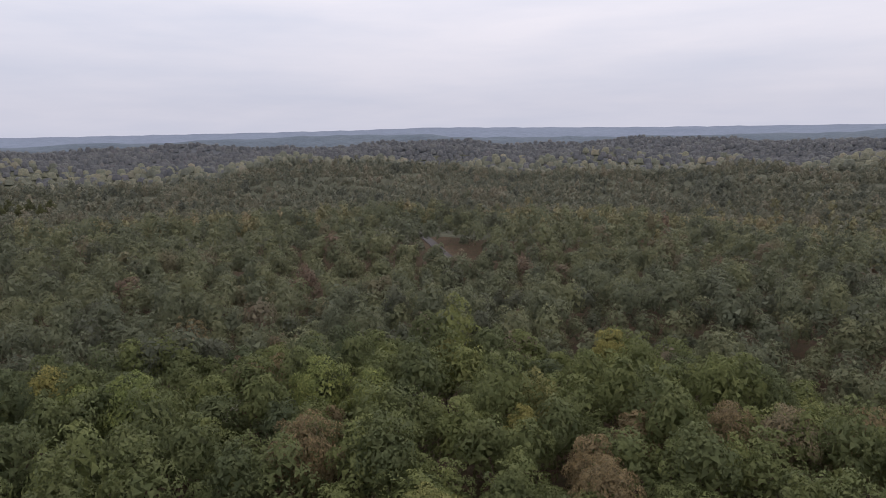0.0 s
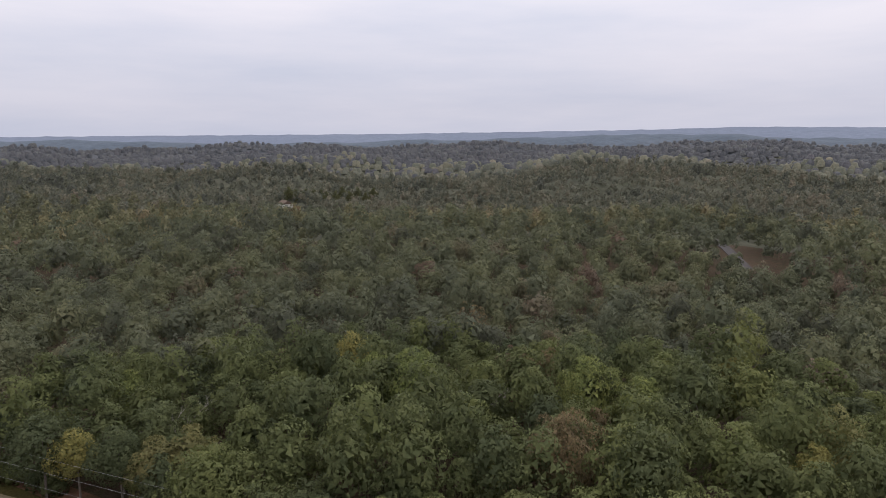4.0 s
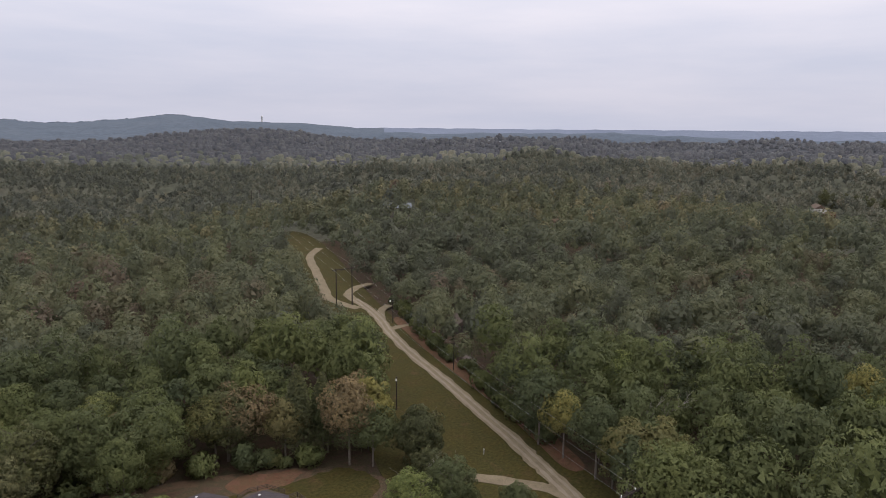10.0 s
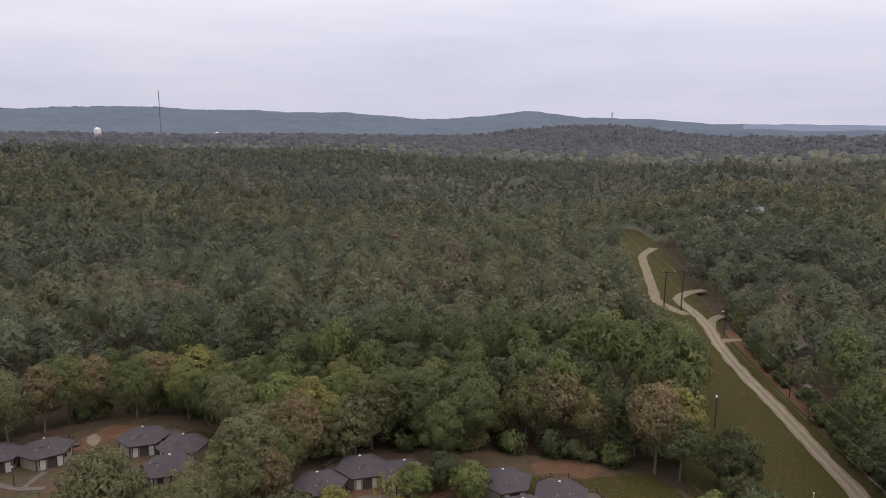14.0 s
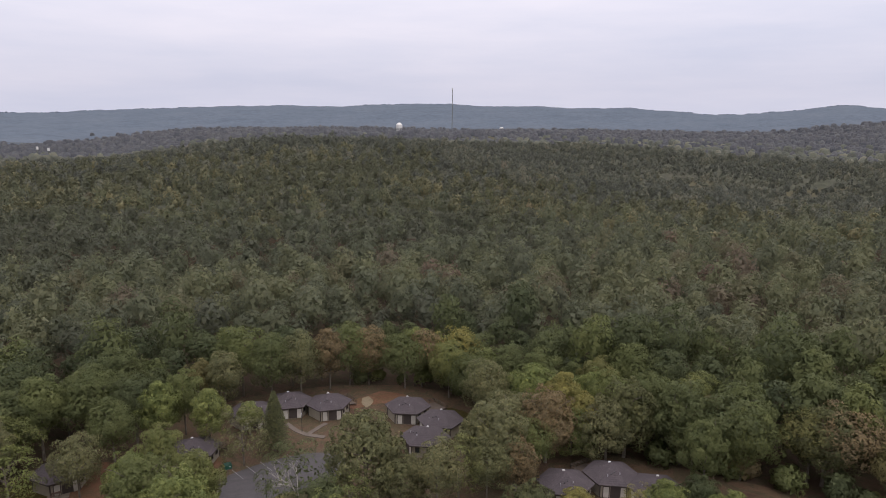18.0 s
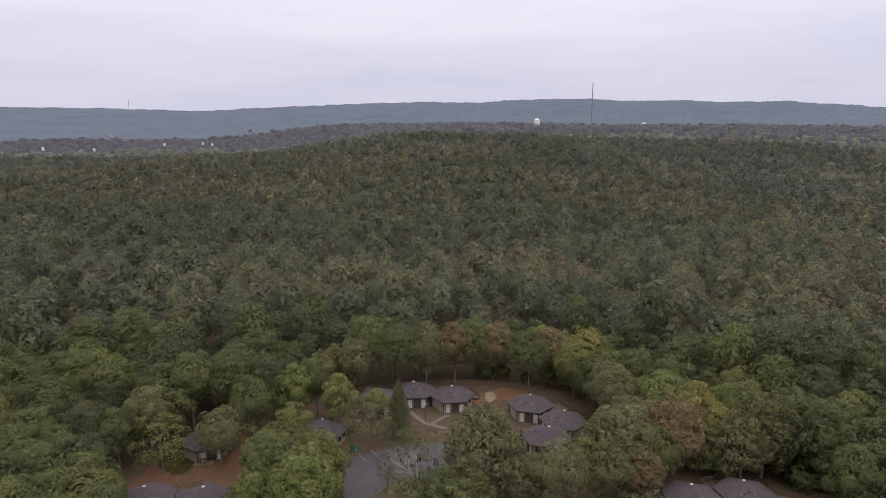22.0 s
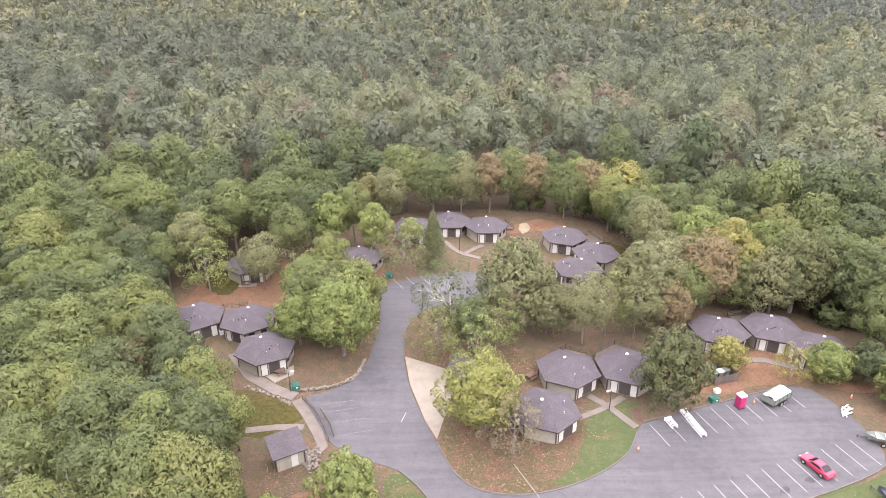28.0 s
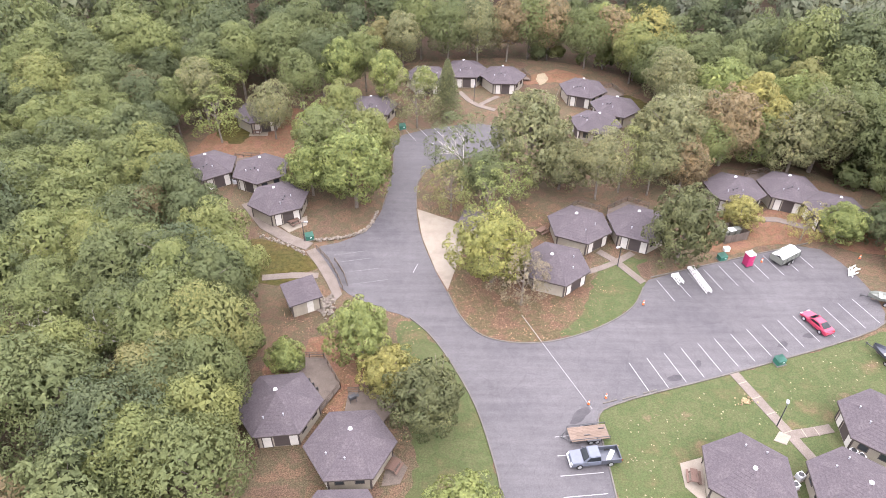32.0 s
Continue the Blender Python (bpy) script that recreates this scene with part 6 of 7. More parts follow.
def boat(x, y, deg, label, length=4.2, hullm=None):
    root = thing("boat_on_trailer", pose(x, y, 0.07, 0, 0, deg), label, "boat")
    bm = bmesh.new()
    rows = []
    for i in range(9):
        t = i / 8
        w = 0.85 * (1 - max(0, (t - 0.55) / 0.45) ** 2 * 0.92)
        xx = (t - 0.5) * length
        rows.append([bm.verts.new(p) for p in ((xx, w, 1.15 + 0.15 * t), (xx, w * 0.8, 0.7), (xx, 0, 0.55 + 0.25 * t * t), (xx, -w * 0.8, 0.7), (xx, -w, 1.15 + 0.15 * t), (xx, -w * 0.72, 0.85), (xx, w * 0.72, 0.85))])
    for a, b in zip(rows, rows[1:]):
        for j in range(7):
            bm.faces.new((a[j], a[(j + 1) % 7], b[(j + 1) % 7], b[j]))
    bm.faces.new(rows[0])
    bm.faces.new(rows[-1][::-1])
    bmesh.ops.recalc_face_normals(bm, faces=bm.faces)
    part("hull", bm, hullm or M_GREYGREEN, root)
    for k in (-0.9, 0.3):
        part("seat", boxed(k, 0, 1.0, 0.4, 1.35, 0.08, bevel=0.02), M_WHITE, root)
    part("motor", boxed(-length / 2 - 0.1, 0, 0.8, 0.35, 0.3, 0.65, bevel=0.08), M_WHITE, root)
    part("trailer_frame", boxed(0.5, 0, 0.42, length + 1.0, 0.1, 0.1), M_BLACK, root)
    part("axle", boxed(-0.4, 0, 0.36, 0.1, 1.7, 0.1), M_BLACK, root)
    for s in (-1, 1):
        wheel(root, -0.4, s * 0.95, 0.3, 0.18)
        part("bunk", boxed(0.2, s * 0.45, 0.5, 2.6, 0.1, 0.14), M_WOOD, root)
    part("jack", rod(bmesh.new(), (length / 2 + 0.8, 0, 0), (length / 2 + 0.8, 0, 0.8), 0.04), M_BLACK, root)
    return root


boat(70.4, 68.8, 160, "small boat on a trailer at the lot's edge", 3.8)
boat(65.6, 57.4, 118, "dark open boat with a white motor parked on grass", 4.6, M_NAVY)


def cone(x, y):
    root = thing("traffic_cone", pose(x, y, 0.065), "orange and white traffic cone on asphalt", "traffic cone", "traffic cones")
    part("base", boxed(0, 0, 0, 0.4, 0.4, 0.05, bevel=0.01), M_BLACK, root)
    part("cone", rod(bmesh.new(), (0, 0, 0.05), (0, 0, 0.8), 0.16, 0.04, 12), M_ORANGE, root)
    part("collar", rod(bmesh.new(), (0, 0, 0.42), (0, 0, 0.6), 0.115, 0.083, 12), M_WHITE, root)


for x, y in ((35.9, 67.8), (56.4, 77.6), (72.0, 78.6), (25.2, 49.9), (27.5, 50.9)):
    cone(x, y)


def lamp_post(x, y, h=3.7, deg=0):
    root = thing("lamp_post", pose(x, y, 0.05, 0, 0, deg), "dark lamp post beside a path", "lamp post", "dark lamp posts")
    part("pole", rod(bmesh.new(), (0, 0, 0), (0, 0, h), 0.08, 0.06, 8), M_BLACK, root)
    part("arm", rod(bmesh.new(), (0, 0, h), (0.5, 0, h + 0.12), 0.04, n=6), M_BLACK, root)
    hd = part("lamp_head", boxed(0.6, 0, h + 0.04, 0.6, 0.32, 0.16, bevel=0.04), M_VENT, root)
    part("lens", boxed(0.6, 0, h + 0.015, 0.42, 0.22, 0.03), M_LAMP, hd)


for x, y, d in ((47.2, 46.9, 60), (33.9, 76.4, 200), (5.6, 106.6, 180), (-14.9, 82.0, 0), (13.6, 131.2, 90)):
    lamp_post(x, y, deg=d)


def picnic_table(x, y, deg, m, label):
    root = thing("picnic_table", pose(x, y, 0.11, 0, 0, deg), label, "picnic table", "picnic tables")
    for k in range(4):
        part("plank", boxed(0, -0.3 + 0.2 * k, 0.72, 1.7, 0.185, 0.045), m, root)
    for s in (-1, 1):
        part("bench", boxed(0, s * 0.68, 0.42, 1.7, 0.26, 0.045), m, root)
        for t in (-0.6, 0.6):
            part("leg", rod(bmesh.new(), (t, s * 0.62, 0), (t, s * 0.18, 0.72), 0.05, n=5), m, root)
    for t in (-0.6, 0.6):
        part("brace", boxed(t, 0, 0.36, 0.06, 1.5, 0.07), m, root)


picnic_table(35.1, 39.6, 80, M_REDWOOD, "dark brown wooden picnic table on a patio")
picnic_table(1.9, 40.7, 62, M_REDWOOD, "red-stained picnic table on a patio")
picnic_table(-17.3, 86.5, 40, M_REDWOOD, "red-stained picnic table on a patio")
picnic_table(-30.0, 116.6, 0, M_REDWOOD, "red-stained picnic table on a patio")
picnic_table(23.2, 84.6, 40, M_REDWOOD, "red-stained picnic table by a deck")
grill = thing("barbecue_grill", pose(-3.7, 49.7, 0.46, 0, 0, 30), "black barbecue grill on a timber deck", "grill")
part("firebox", boxed(0, 0, 0.6, 0.9, 0.55, 0.3, bevel=0.06), M_BLACK, grill)
part("lid", boxed(0, 0, 0.9, 0.9, 0.55, 0.22, bevel=0.09), M_BLACK, grill)
for sx in (-1, 1):
    for sy in (-1, 1):
        part("leg", boxed(sx * 0.38, sy * 0.22, 0, 0.05, 0.05, 0.6), M_BLACK, grill)
part("shelf", boxed(0.65, 0, 0.8, 0.4, 0.5, 0.04), M_BLACK, grill)
for x, y, d in ((-9.6, 52.6, 215), (-9.0, 51.9, 218), (-8.4, 51.2, 222)):
    ch = thing("deck_chair", pose(x, y, 0.505, 0, 0, d), "small dark chair on a timber deck", "chair", "dark deck chairs")
    part("seat", boxed(0, 0, 0.4, 0.48, 0.46, 0.05, bevel=0.01), M_BLACK, ch)
    part("backrest", boxed(0, 0.24, 0.45, 0.48, 0.05, 0.5, bevel=0.01), M_BLACK, ch)
    for sx in (-1, 1):
        for sy in (-1, 1):
            part("leg", boxed(sx * 0.2, sy * 0.19, 0, 0.045, 0.045, 0.4), M_BLACK, ch)
AC = thing("air_conditioner", pose(-9.5, 45.4, 0.03, 0, 0, 30), "pale boxy air conditioner beside a cottage wall", "air conditioner", "air conditioners")
part("case", boxed(0, 0, 0.1, 0.8, 0.75, 0.75, bevel=0.04), M_LAMP_WHITE, AC)
part("fan_grille", rod(bmesh.new(), (0, 0, 0.85), (0, 0, 0.89), 0.3, 0.28, 16), M_BLACK, AC)
part("pad", boxed(0, 0, 0, 1.0, 0.95, 0.1), M_CONCRETE, AC)
for x, y, d in ((-9.9, 44.2, 30), (54.3, 43.0, 22), (54.9, 42.3, 22), (47.0, 39.8, 22), (45.9, 38.6, 22), (-30.0, 98.6, 34), (33.6, 85.0, 36), (61.8, 95.6, 37)):
    copy_thing(AC, pose(x, y, 0.03, 0, 0, d))
rng_ = random.Random(8)
heap = thing("stone_heap", pose(44.7, 50.5, 0.05), "small heap of tan stones on the lawn", "stone heap")
M_TANSTONE = surface("tan_stone", [(0.3, (0.15, 0.11, 0.06)), (0.7, (0.24, 0.19, 0.115))], 2, 9, 0.3, 0.95, 0, 0.5, 0.02, 0.35)
TAN = recoloured(STONES[0], M_TANSTONE)
for k in range(34):
    a, d = rng_.uniform(0, 6.28), abs(rng_.gauss(0, 0.62))
    o = shared("stone", TAN, heap, pose(d * math.cos(a), d * math.sin(a) * 0.8, 0.1, rng_.uniform(-30, 30), rng_.uniform(-30, 30), rng_.uniform(0, 360)))
    o.scale = (rng_.uniform(0.35, 0.85),) * 3
flecks = np.random.default_rng(6)
fx0, fy0 = flecks.uniform(27, 66, 420), flecks.uniform(32, 60, 420)
on = inside(fx0, fy0, [(27.5, 30), (27, 48), (45, 54), (66, 61), (70, 50), (66, 32)]) & ~inside(fx0, fy0, [(34, 33), (34, 43), (44, 45), (53, 50), (64, 50), (66, 30)])
fx0, fy0 = fx0[on], fy0[on]
fa = flecks.uniform(0, 6.28, len(fx0))
fs = flecks.uniform(0.06, 0.16, len(fx0))
fv = np.stack([np.stack([fx0 + fs * np.cos(fa + k * 2.09), fy0 + fs * np.sin(fa + k * 2.09), 0.075 + 0.02 * (k == 0) + 0 * fx0], -1) for k in range(3)], 1).reshape(-1, 3)
lit = new("lawn_leaves", array_mesh("lawn_leaves", fv, np.arange(len(fv)).reshape(-1, 3), [M_LEAF_TAN]))
tagged(lit, "pale dry leaves scattered over the lawn", "leaves", kind="stuff")

# ---------------------------------------------------------------- poles, wires and far buildings


def h_frame(x, y, deg, h, span, label):
    root = thing("utility_pole", pose(x, y, 0.0, 0, 0, deg), label, "utility pole", "power line poles")
    for s in (-1, 1):
        part("pole", rod(bmesh.new(), (0, s * span / 2, -0.5), (0, s * span / 2, h), 0.25, 0.19, 9), M_POLE, root)
        part("brace", rod(bmesh.new(), (0, s * span / 2, h - 2.4), (0, s * 0.2, h - 0.75), 0.06, n=5), M_POLE, root)
    part("crossarm", boxed(0.16, 0, h - 0.8, 0.14, span + 3.0, 0.24), M_POLE, root)
    part("crossarm", boxed(-0.16, 0, h - 0.8, 0.14, span + 3.0, 0.24), M_POLE, root)
    for k in (-1, 0, 1):
        part("insulator", rod(bmesh.new(), (0, k * (span / 2 + 1.3), h - 0.6), (0, k * (span / 2 + 1.3), h - 0.25), 0.09, n=8), M_LAMP, root)
    return [root.matrix_basis @ Vector((0, k * (span / 2 + 1.3), h - 0.3)) for k in (-1, 0, 1)]


def pole(x, y, h, label, lamp=False, deg=0):
    root = thing("utility_pole", pose(x, y, 0, 0, 0, deg), label, "utility pole", "power line poles")
    part("pole", rod(bmesh.new(), (0, 0, -0.5), (0, 0, h), 0.15, 0.11, 8), M_POLE, root)
    if lamp:
        part("arm", rod(bmesh.new(), (0, 0, h - 0.6), (0.9, 0, h - 0.3), 0.04, n=5), M_RIM, root)
        part("lamp", rod(bmesh.new(), (0.9, 0, h - 0.75), (0.9, 0, h - 0.25), 0.28, 0.16, 10), M_LAMP, root)
    else:
        part("crossarm", boxed(0, 0, h - 0.7, 0.12, 1.6, 0.14), M_POLE, root)
    return Vector((x, y, h))


A_ = h_frame(222.2, 128.4, 62, 15.5, 7.0, "tall wooden twin-pole power line frame by the lane")
B_ = h_frame(104.6, 4.4, 62, 12.6, 4.6, "wooden twin-pole power line frame with crossarm")
C_ = h_frame(480, 372, 50, 15, 7.0, "far wooden twin-pole power line frame")
P1 = pole(173.9, 63.3, 8.5, "single dark utility pole at the wood's edge")
pole(142.2, 65.5, 8.5, "grey light pole with white lamp in grass", True, 200)
P3 = pole(210.1, 101.3, 8.5, "light pole with white lamp beside the lane", True, 120)
P4 = pole(112.0, -2.0, 9.5, "single dark utility pole at the wood's edge")


def wire(a, b, sag, name="power_wire", ball=False):
    bm = bmesh.new()
    n = 14
    pts = [a.lerp(b, i / n) - Vector((0, 0, sag * 4 * (i / n) * (1 - i / n))) for i in range(n + 1)]
    for p, q_ in zip(pts, pts[1:]):
        rod(bm, p, q_, 0.013, n=4)
    tagged(part(name, bm, M_WIRE, None), "thin grey overhead power wire between poles", "wire", "overhead wires")


for a, b in zip(A_, B_):
    wire(b, a, 2.2)
for a, b in zip(A_, C_):
    wire(a, b, 3.5)
wire(P4 - Vector((0, 0, 0.6)), P1 - Vector((0, 0, 0.6)), 1.0)
wire(P1 - Vector((0, 0, 0.6)), P3 - Vector((0, 0, 0.6)), 0.9)
marker = thing("wire_marker", pose(128.6, 38.0, 0), "small white marker post beside the lane", "marker post")
part("post", rod(bmesh.new(), (0, 0, -0.2), (0, 0, 1.2), 0.06, n=6), M_WHITE, marker)
part("cap", boxed(0, 0, 1.2, 0.24, 0.24, 0.2, bevel=0.03), M_WHITE, marker)
sh = thing("shelter", pose(179.5, 61.6, 0, 0, 0, 40), "small open wooden shelter at the wood's edge", "shelter")
for sx in (-1, 1):
    for sy in (-1, 1):
        part("post", boxed(sx * 1.2, sy * 0.9, 0, 0.14, 0.14, 2.2), M_WOOD, sh)
part("roof", loft([(-1.7, 2.2, 1.0), (1.7, 2.2, 1.0), (1.5, 2.5, 0.7), (-1.5, 2.5, 0.7)], 1.4), M_DECK, sh)
part("bench", boxed(0, 0.5, 0.4, 2.0, 0.4, 0.08), M_WOOD, sh)


def house(x, y, deg, w, d, h, label, wallm, roofm, z=None, group=""):
    z = float(land(x, y)) if z is None else z
    root = thing("house", pose(x, y, z, 0, 0, deg), label, "house", group)
    part("wall", boxed(0, 0, -4, w, d, h + 4), wallm, root)
    bm = bmesh.new()
    e, r = 0.5, d * 0.32
    p = [bm.verts.new(q_) for q_ in ((-w / 2 - e, -d / 2 - e, h - 0.1), (w / 2 + e, -d / 2 - e, h - 0.1), (w / 2 + e, d / 2 + e, h - 0.1), (-w / 2 - e, d / 2 + e, h - 0.1), (-w / 2 - e, 0, h + r), (w / 2 + e, 0, h + r))]
    for f in ((0, 1, 5, 4), (2, 3, 4, 5), (0, 4, 3), (1, 2, 5), (0, 3, 2, 1)):
        bm.faces.new([p[i] for i in f])
    part("roof", bm, roofm, root)
    for s in (-1, 1):
        for k in (-0.3, 0.0, 0.3):
            part("window", boxed(k * w, s * (d / 2 + 0.02), h * 0.4, 1.1, 0.06, 1.2), M_PANE, root)
    part("door", boxed(0.15 * w, -d / 2 - 0.03, 0, 1.0, 0.06, 2.0), M_DOOR, root)
    return root


def at_az(az, r):
    a = math.radians(az)
    return -math.sin(a) * r, math.cos(a) * r


M_TIN = plain("pale_tin_roof", (0.42, 0.45, 0.48), 0.5, 0.2)
M_SLATE = plain("blue_grey_roof", (0.13, 0.15, 0.17), 0.7)
house(449, 220, -62, 20, 10, 4.5, "grey-roofed house half hidden in the woods", M_RUBBLE, M_SLATE, float(land(449, 220)) + 2)
house(214, 77, 40, 9, 6, 3.0, "small tumbledown house among trees", M_RUBBLE, M_DECK)
house(709, -80, 10, 18, 10, 6.5, "pale house in a small grassy clearing", M_WHITE, M_TAN)
slab_far = part("clearing_grass", prism([(690, -92), (716, -96), (728, -84), (712, -72), (692, -76)], float(land(707, -84)) - 2, float(land(707, -84)) + 2.5), M_CLAY, None)
tagged(slab_far, "pale dry grass in a far clearing", "grass", kind="structure")
g_ = random.Random(5)
for k in range(8):
    x, y = at_az(g_.uniform(14, 26), g_.uniform(1450, 1950))
    house(x, y, g_.uniform(0, 180), g_.uniform(8, 18), 10, 4 + g_.uniform(1, 4), "far pale building of a small town among trees", M_RUBBLE, M_GREYGREEN, group="far town buildings")
for az, r, w in ((-71.0, 2050, 22), (-71.9, 2070, 12), (-76.4, 2500, 30), (-77.2, 2500, 18), (-149.3, 2000, 12)):
    x, y = at_az(az, r)
    house(x, y, 20, w, 12, 24, "far white building above the woods", M_RUBBLE, M_TIN, group="far white buildings")
x, y = at_az(-20.76, 2050)
house(x, y, 15, 8, 8, 26, "far white building above the woods", M_WHITE, M_WHITE, group="far white buildings")


def water_tower(az, r, h, s):
    x, y = at_az(az, r)
    root = thing("water_tower", pose(x, y, float(land(x, y))), "white steel water tower above the woods", "water tower")
    for k in range(6):
        a = math.pi / 3 * k
        part("leg", rod(bmesh.new(), (s * math.cos(a), s * math.sin(a), -2), (s * 0.85 * math.cos(a), s * 0.85 * math.sin(a), h), 0.6, n=6), M_WHITE, root)
    part("riser", rod(bmesh.new(), (0, 0, -2), (0, 0, h), 1.0, n=8), M_WHITE, root)
    bm = bmesh.new()
    rod(bm, (0, 0, h - 1), (0, 0, h + s * 1.1), s, s, 18)
    rod(bm, (0, 0, h + s * 1.1), (0, 0, h + s * 1.7), s, s * 0.2, 18)
    part("tank", bm, M_WHITE, root)
    return root


water_tower(-12.32, 2000, 29, 9.0)
water_tower(-52.48, 4100, 34, 5.0)


def mast(az, r, h, label):
    x, y = at_az(az, r)
    root = thing("radio_mast", pose(x, y, float(land(x, y))), label, "mast", "radio masts")
    for k in range(3):
        a = 2.094 * k
        part("leg", rod(bmesh.new(), (1.1 * math.cos(a), 1.1 * math.sin(a), 0), (0.7 * math.cos(a), 0.7 * math.sin(a), h), 0.4, n=5), M_GREYGREEN, root)
    for k in range(12):
        part("ring", rod(bmesh.new(), (0, 0, h * (k + 1) / 13), (0, 0, h * (k + 1) / 13 + 1.2), 1.2, n=6), M_GREYGREEN, root)
    part("antenna", rod(bmesh.new(), (0, 0, h - 3), (0, 0, h + 2), 2.0, n=8), M_WHITE, root)


mast(-16.68, 2000, 138, "tall thin radio mast above the far woods")
mast(19.81, 4300, 60, "tiny radio mast on the distant ridge")
mast(24.2, 4300, 22, "tiny radio mast on the distant ridge")
for az, r, h in ((25.6, 1180, 27), (22.3, 1240, 24), (17.4, 1330, 26), (14.6, 1380, 28), (13.9, 1400, 26)):
    mast(az, r, h, "pale light mast among far town trees")
for k in range(16):
    x, y = at_az(g_.uniform(13, 27), g_.uniform(1130, 1480))
    house(x, y, g_.uniform(0, 180), g_.uniform(7, 13), 8, 10.5 + g_.uniform(0, 3), "far pale house among town trees", M_WHITE, M_TIN if k % 2 else M_WHITE, group="far town buildings")
streak = strip([at_az(20.5 + 0.1 * k, 1960 + 45 * k) for k in range(8)], 11, -3.0, 0.0)
for v in streak.verts:
    v.co.z += float(land(v.co.x, v.co.y)) + 8.5
tagged(part("hill_road", streak, M_GRAVEL, None), "pale road climbing the distant ridge", "road", kind="structure")

# ---------------------------------------------------------------- trees that stand apart
KINDS["round"] = (crown_mesh(120, 86, 7600, 0.17, 4.5, 5.1, 5.8, M_LEAF, inner=800, lobe=0.19, low=-0.8, ragged=0.22), trunk_mesh(121, 8, 0.22, M_BARK))
KINDS["big"] = (crown_mesh(122, 120, 9600, 0.205, 6.3, 7.2, 8.6, M_LEAF, inner=1000, low=-0.7, lobe=0.17, ragged=0.26), trunk_mesh(123, 12, 0.36, M_BARK, 9, 3.6, 0.3))
KINDS["loose"] = (crown_mesh(124, 46, 4600, 0.15, 5.0, 6.2, 8.2, M_LEAF, low=-0.7, lobe=0.24, ragged=0.35, inner=120), trunk_mesh(125, 12, 0.24, M_BARK, 12, 2.2, 0.3))


def spire_mesh(seed, material):
    """A pointed evergreen: whorls of drooping boughs round the stem."""
    g = np.random.default_rng(seed)
    n = 7200
    t = (np.floor(g.uniform(0, 1, n) ** 0.8 * 26) + g.uniform(0, 0.45, n)) / 26
    r = ((1 - t) ** 0.85 * 3.7 + 0.15) * g.uniform(0.25, 1.05, n)
    a = np.floor(g.uniform(0, 1, n) * 9) * 0.698 + np.floor(t * 26) * 0.4 + g.normal(0, 0.17, n)
    p = np.stack([np.cos(a) * r, np.sin(a) * r, 2.2 + t * 11.5 - r * 0.16], -1)
    nn = unit(np.stack([np.cos(a) * 0.6, np.sin(a) * 0.6, 1 + 0 * a], -1) + 0.35 * g.normal(size=(n, 3)))
    u = unit(np.cross(nn, g.normal(size=(n, 3))))
    w = np.cross(nn, u)
    s = 0.26 * g.uniform(0.6, 1.3, (n, 1))
    v = np.stack([p - u * s, p - w * s * 0.8, p + u * s], 1).reshape(-1, 3)
    return array_mesh("crown", v, np.arange(len(v)).reshape(-1, 3), [material])


KINDS["spire"] = (spire_mesh(130, M_LEAF_DARK), trunk_mesh(131, 13, 0.2, M_BARK, 3, 1.2))


def bare_mesh(seed, h, material):
    g = random.Random(seed)
    bm = bmesh.new()

    def limb(p, d, length, r, depth):
        q_ = p + d * length
        rod(bm, p, q_, r, r * 0.6, 5 if depth > 1 else 3)
        if depth:
            for _ in range(3 if depth > 1 else 4):
                nd = (d + Vector((g.uniform(-0.8, 0.8), g.uniform(-0.8, 0.8), g.uniform(-0.1, 0.6)))).normalized()
                limb(p.lerp(q_, g.uniform(0.6, 1.0)), nd, length * g.uniform(0.5, 0.75), r * 0.5, depth - 1)

    limb(Vector((0, 0, -0.3)), Vector((0.03, 0.02, 1)).normalized(), h * 0.42, 0.22, 4)
    return mesh_of("limb_frame", bm, material)


BARE = bare_mesh(3, 15, M_PALE_BARK)


def bare_tree(x, y, s, label, z=0.0, leaves=None, m=None):
    root = thing("bare_tree", pose(x, y, z, 0, 0, random.uniform(0, 360)), label, "tree", "bare trees")
    root.scale = (s, s, s)
    shared("limb_frame", BARE, root, Matrix())
    if leaves:
        shared("crown", leaves, root, Matrix())


GREENS = "leafy green tree standing among the cottages"
def lone_tree(x, y, s, kind, tint, label, tall):
    tree(x, y, s, kind, label=label, tint=tint, tall=tall, group="trees standing apart")


lone_tree(-3.2, 57.4, 0.92, "round", M_LEAF_FRESH, "round bright green tree beside the drive", 1.0)
lone_tree(0.6, 51.2, 0.8, "round", M_LEAF_YELLOW, "yellowing round tree beside the drive", 0.9)
lone_tree(-12.4, 54.6, 0.55, "round", M_LEAF_FRESH, "small bright green tree near a deck", 1.0)
lone_tree(5.6, 46.4, 0.98, "round", M_LEAF_DARK, "dense blue-green tree on the grass verge", 1.0)
lone_tree(9.4, 33.0, 0.85, "round", M_LEAF_FRESH, "bright yellow-green tree on the verge", 0.9)
lone_tree(-7.6, 91.5, 1.02, "big", M_LEAF_FRESH, "large spreading light green tree", 1.0)
lone_tree(-13.5, 101, 0.98, "big", M_LEAF, "large spreading green tree", 0.95)
lone_tree(-6.0, 104, 0.85, "big", M_LEAF, GREENS, 0.95)
lone_tree(-15.5, 95, 0.7, "big", M_LEAF_FRESH, GREENS, 1.0)
lone_tree(-25.8, 114.6, 0.78, "oak1", M_LEAF_DULL, "thin grey-green tree in the clay yard", 1.0)
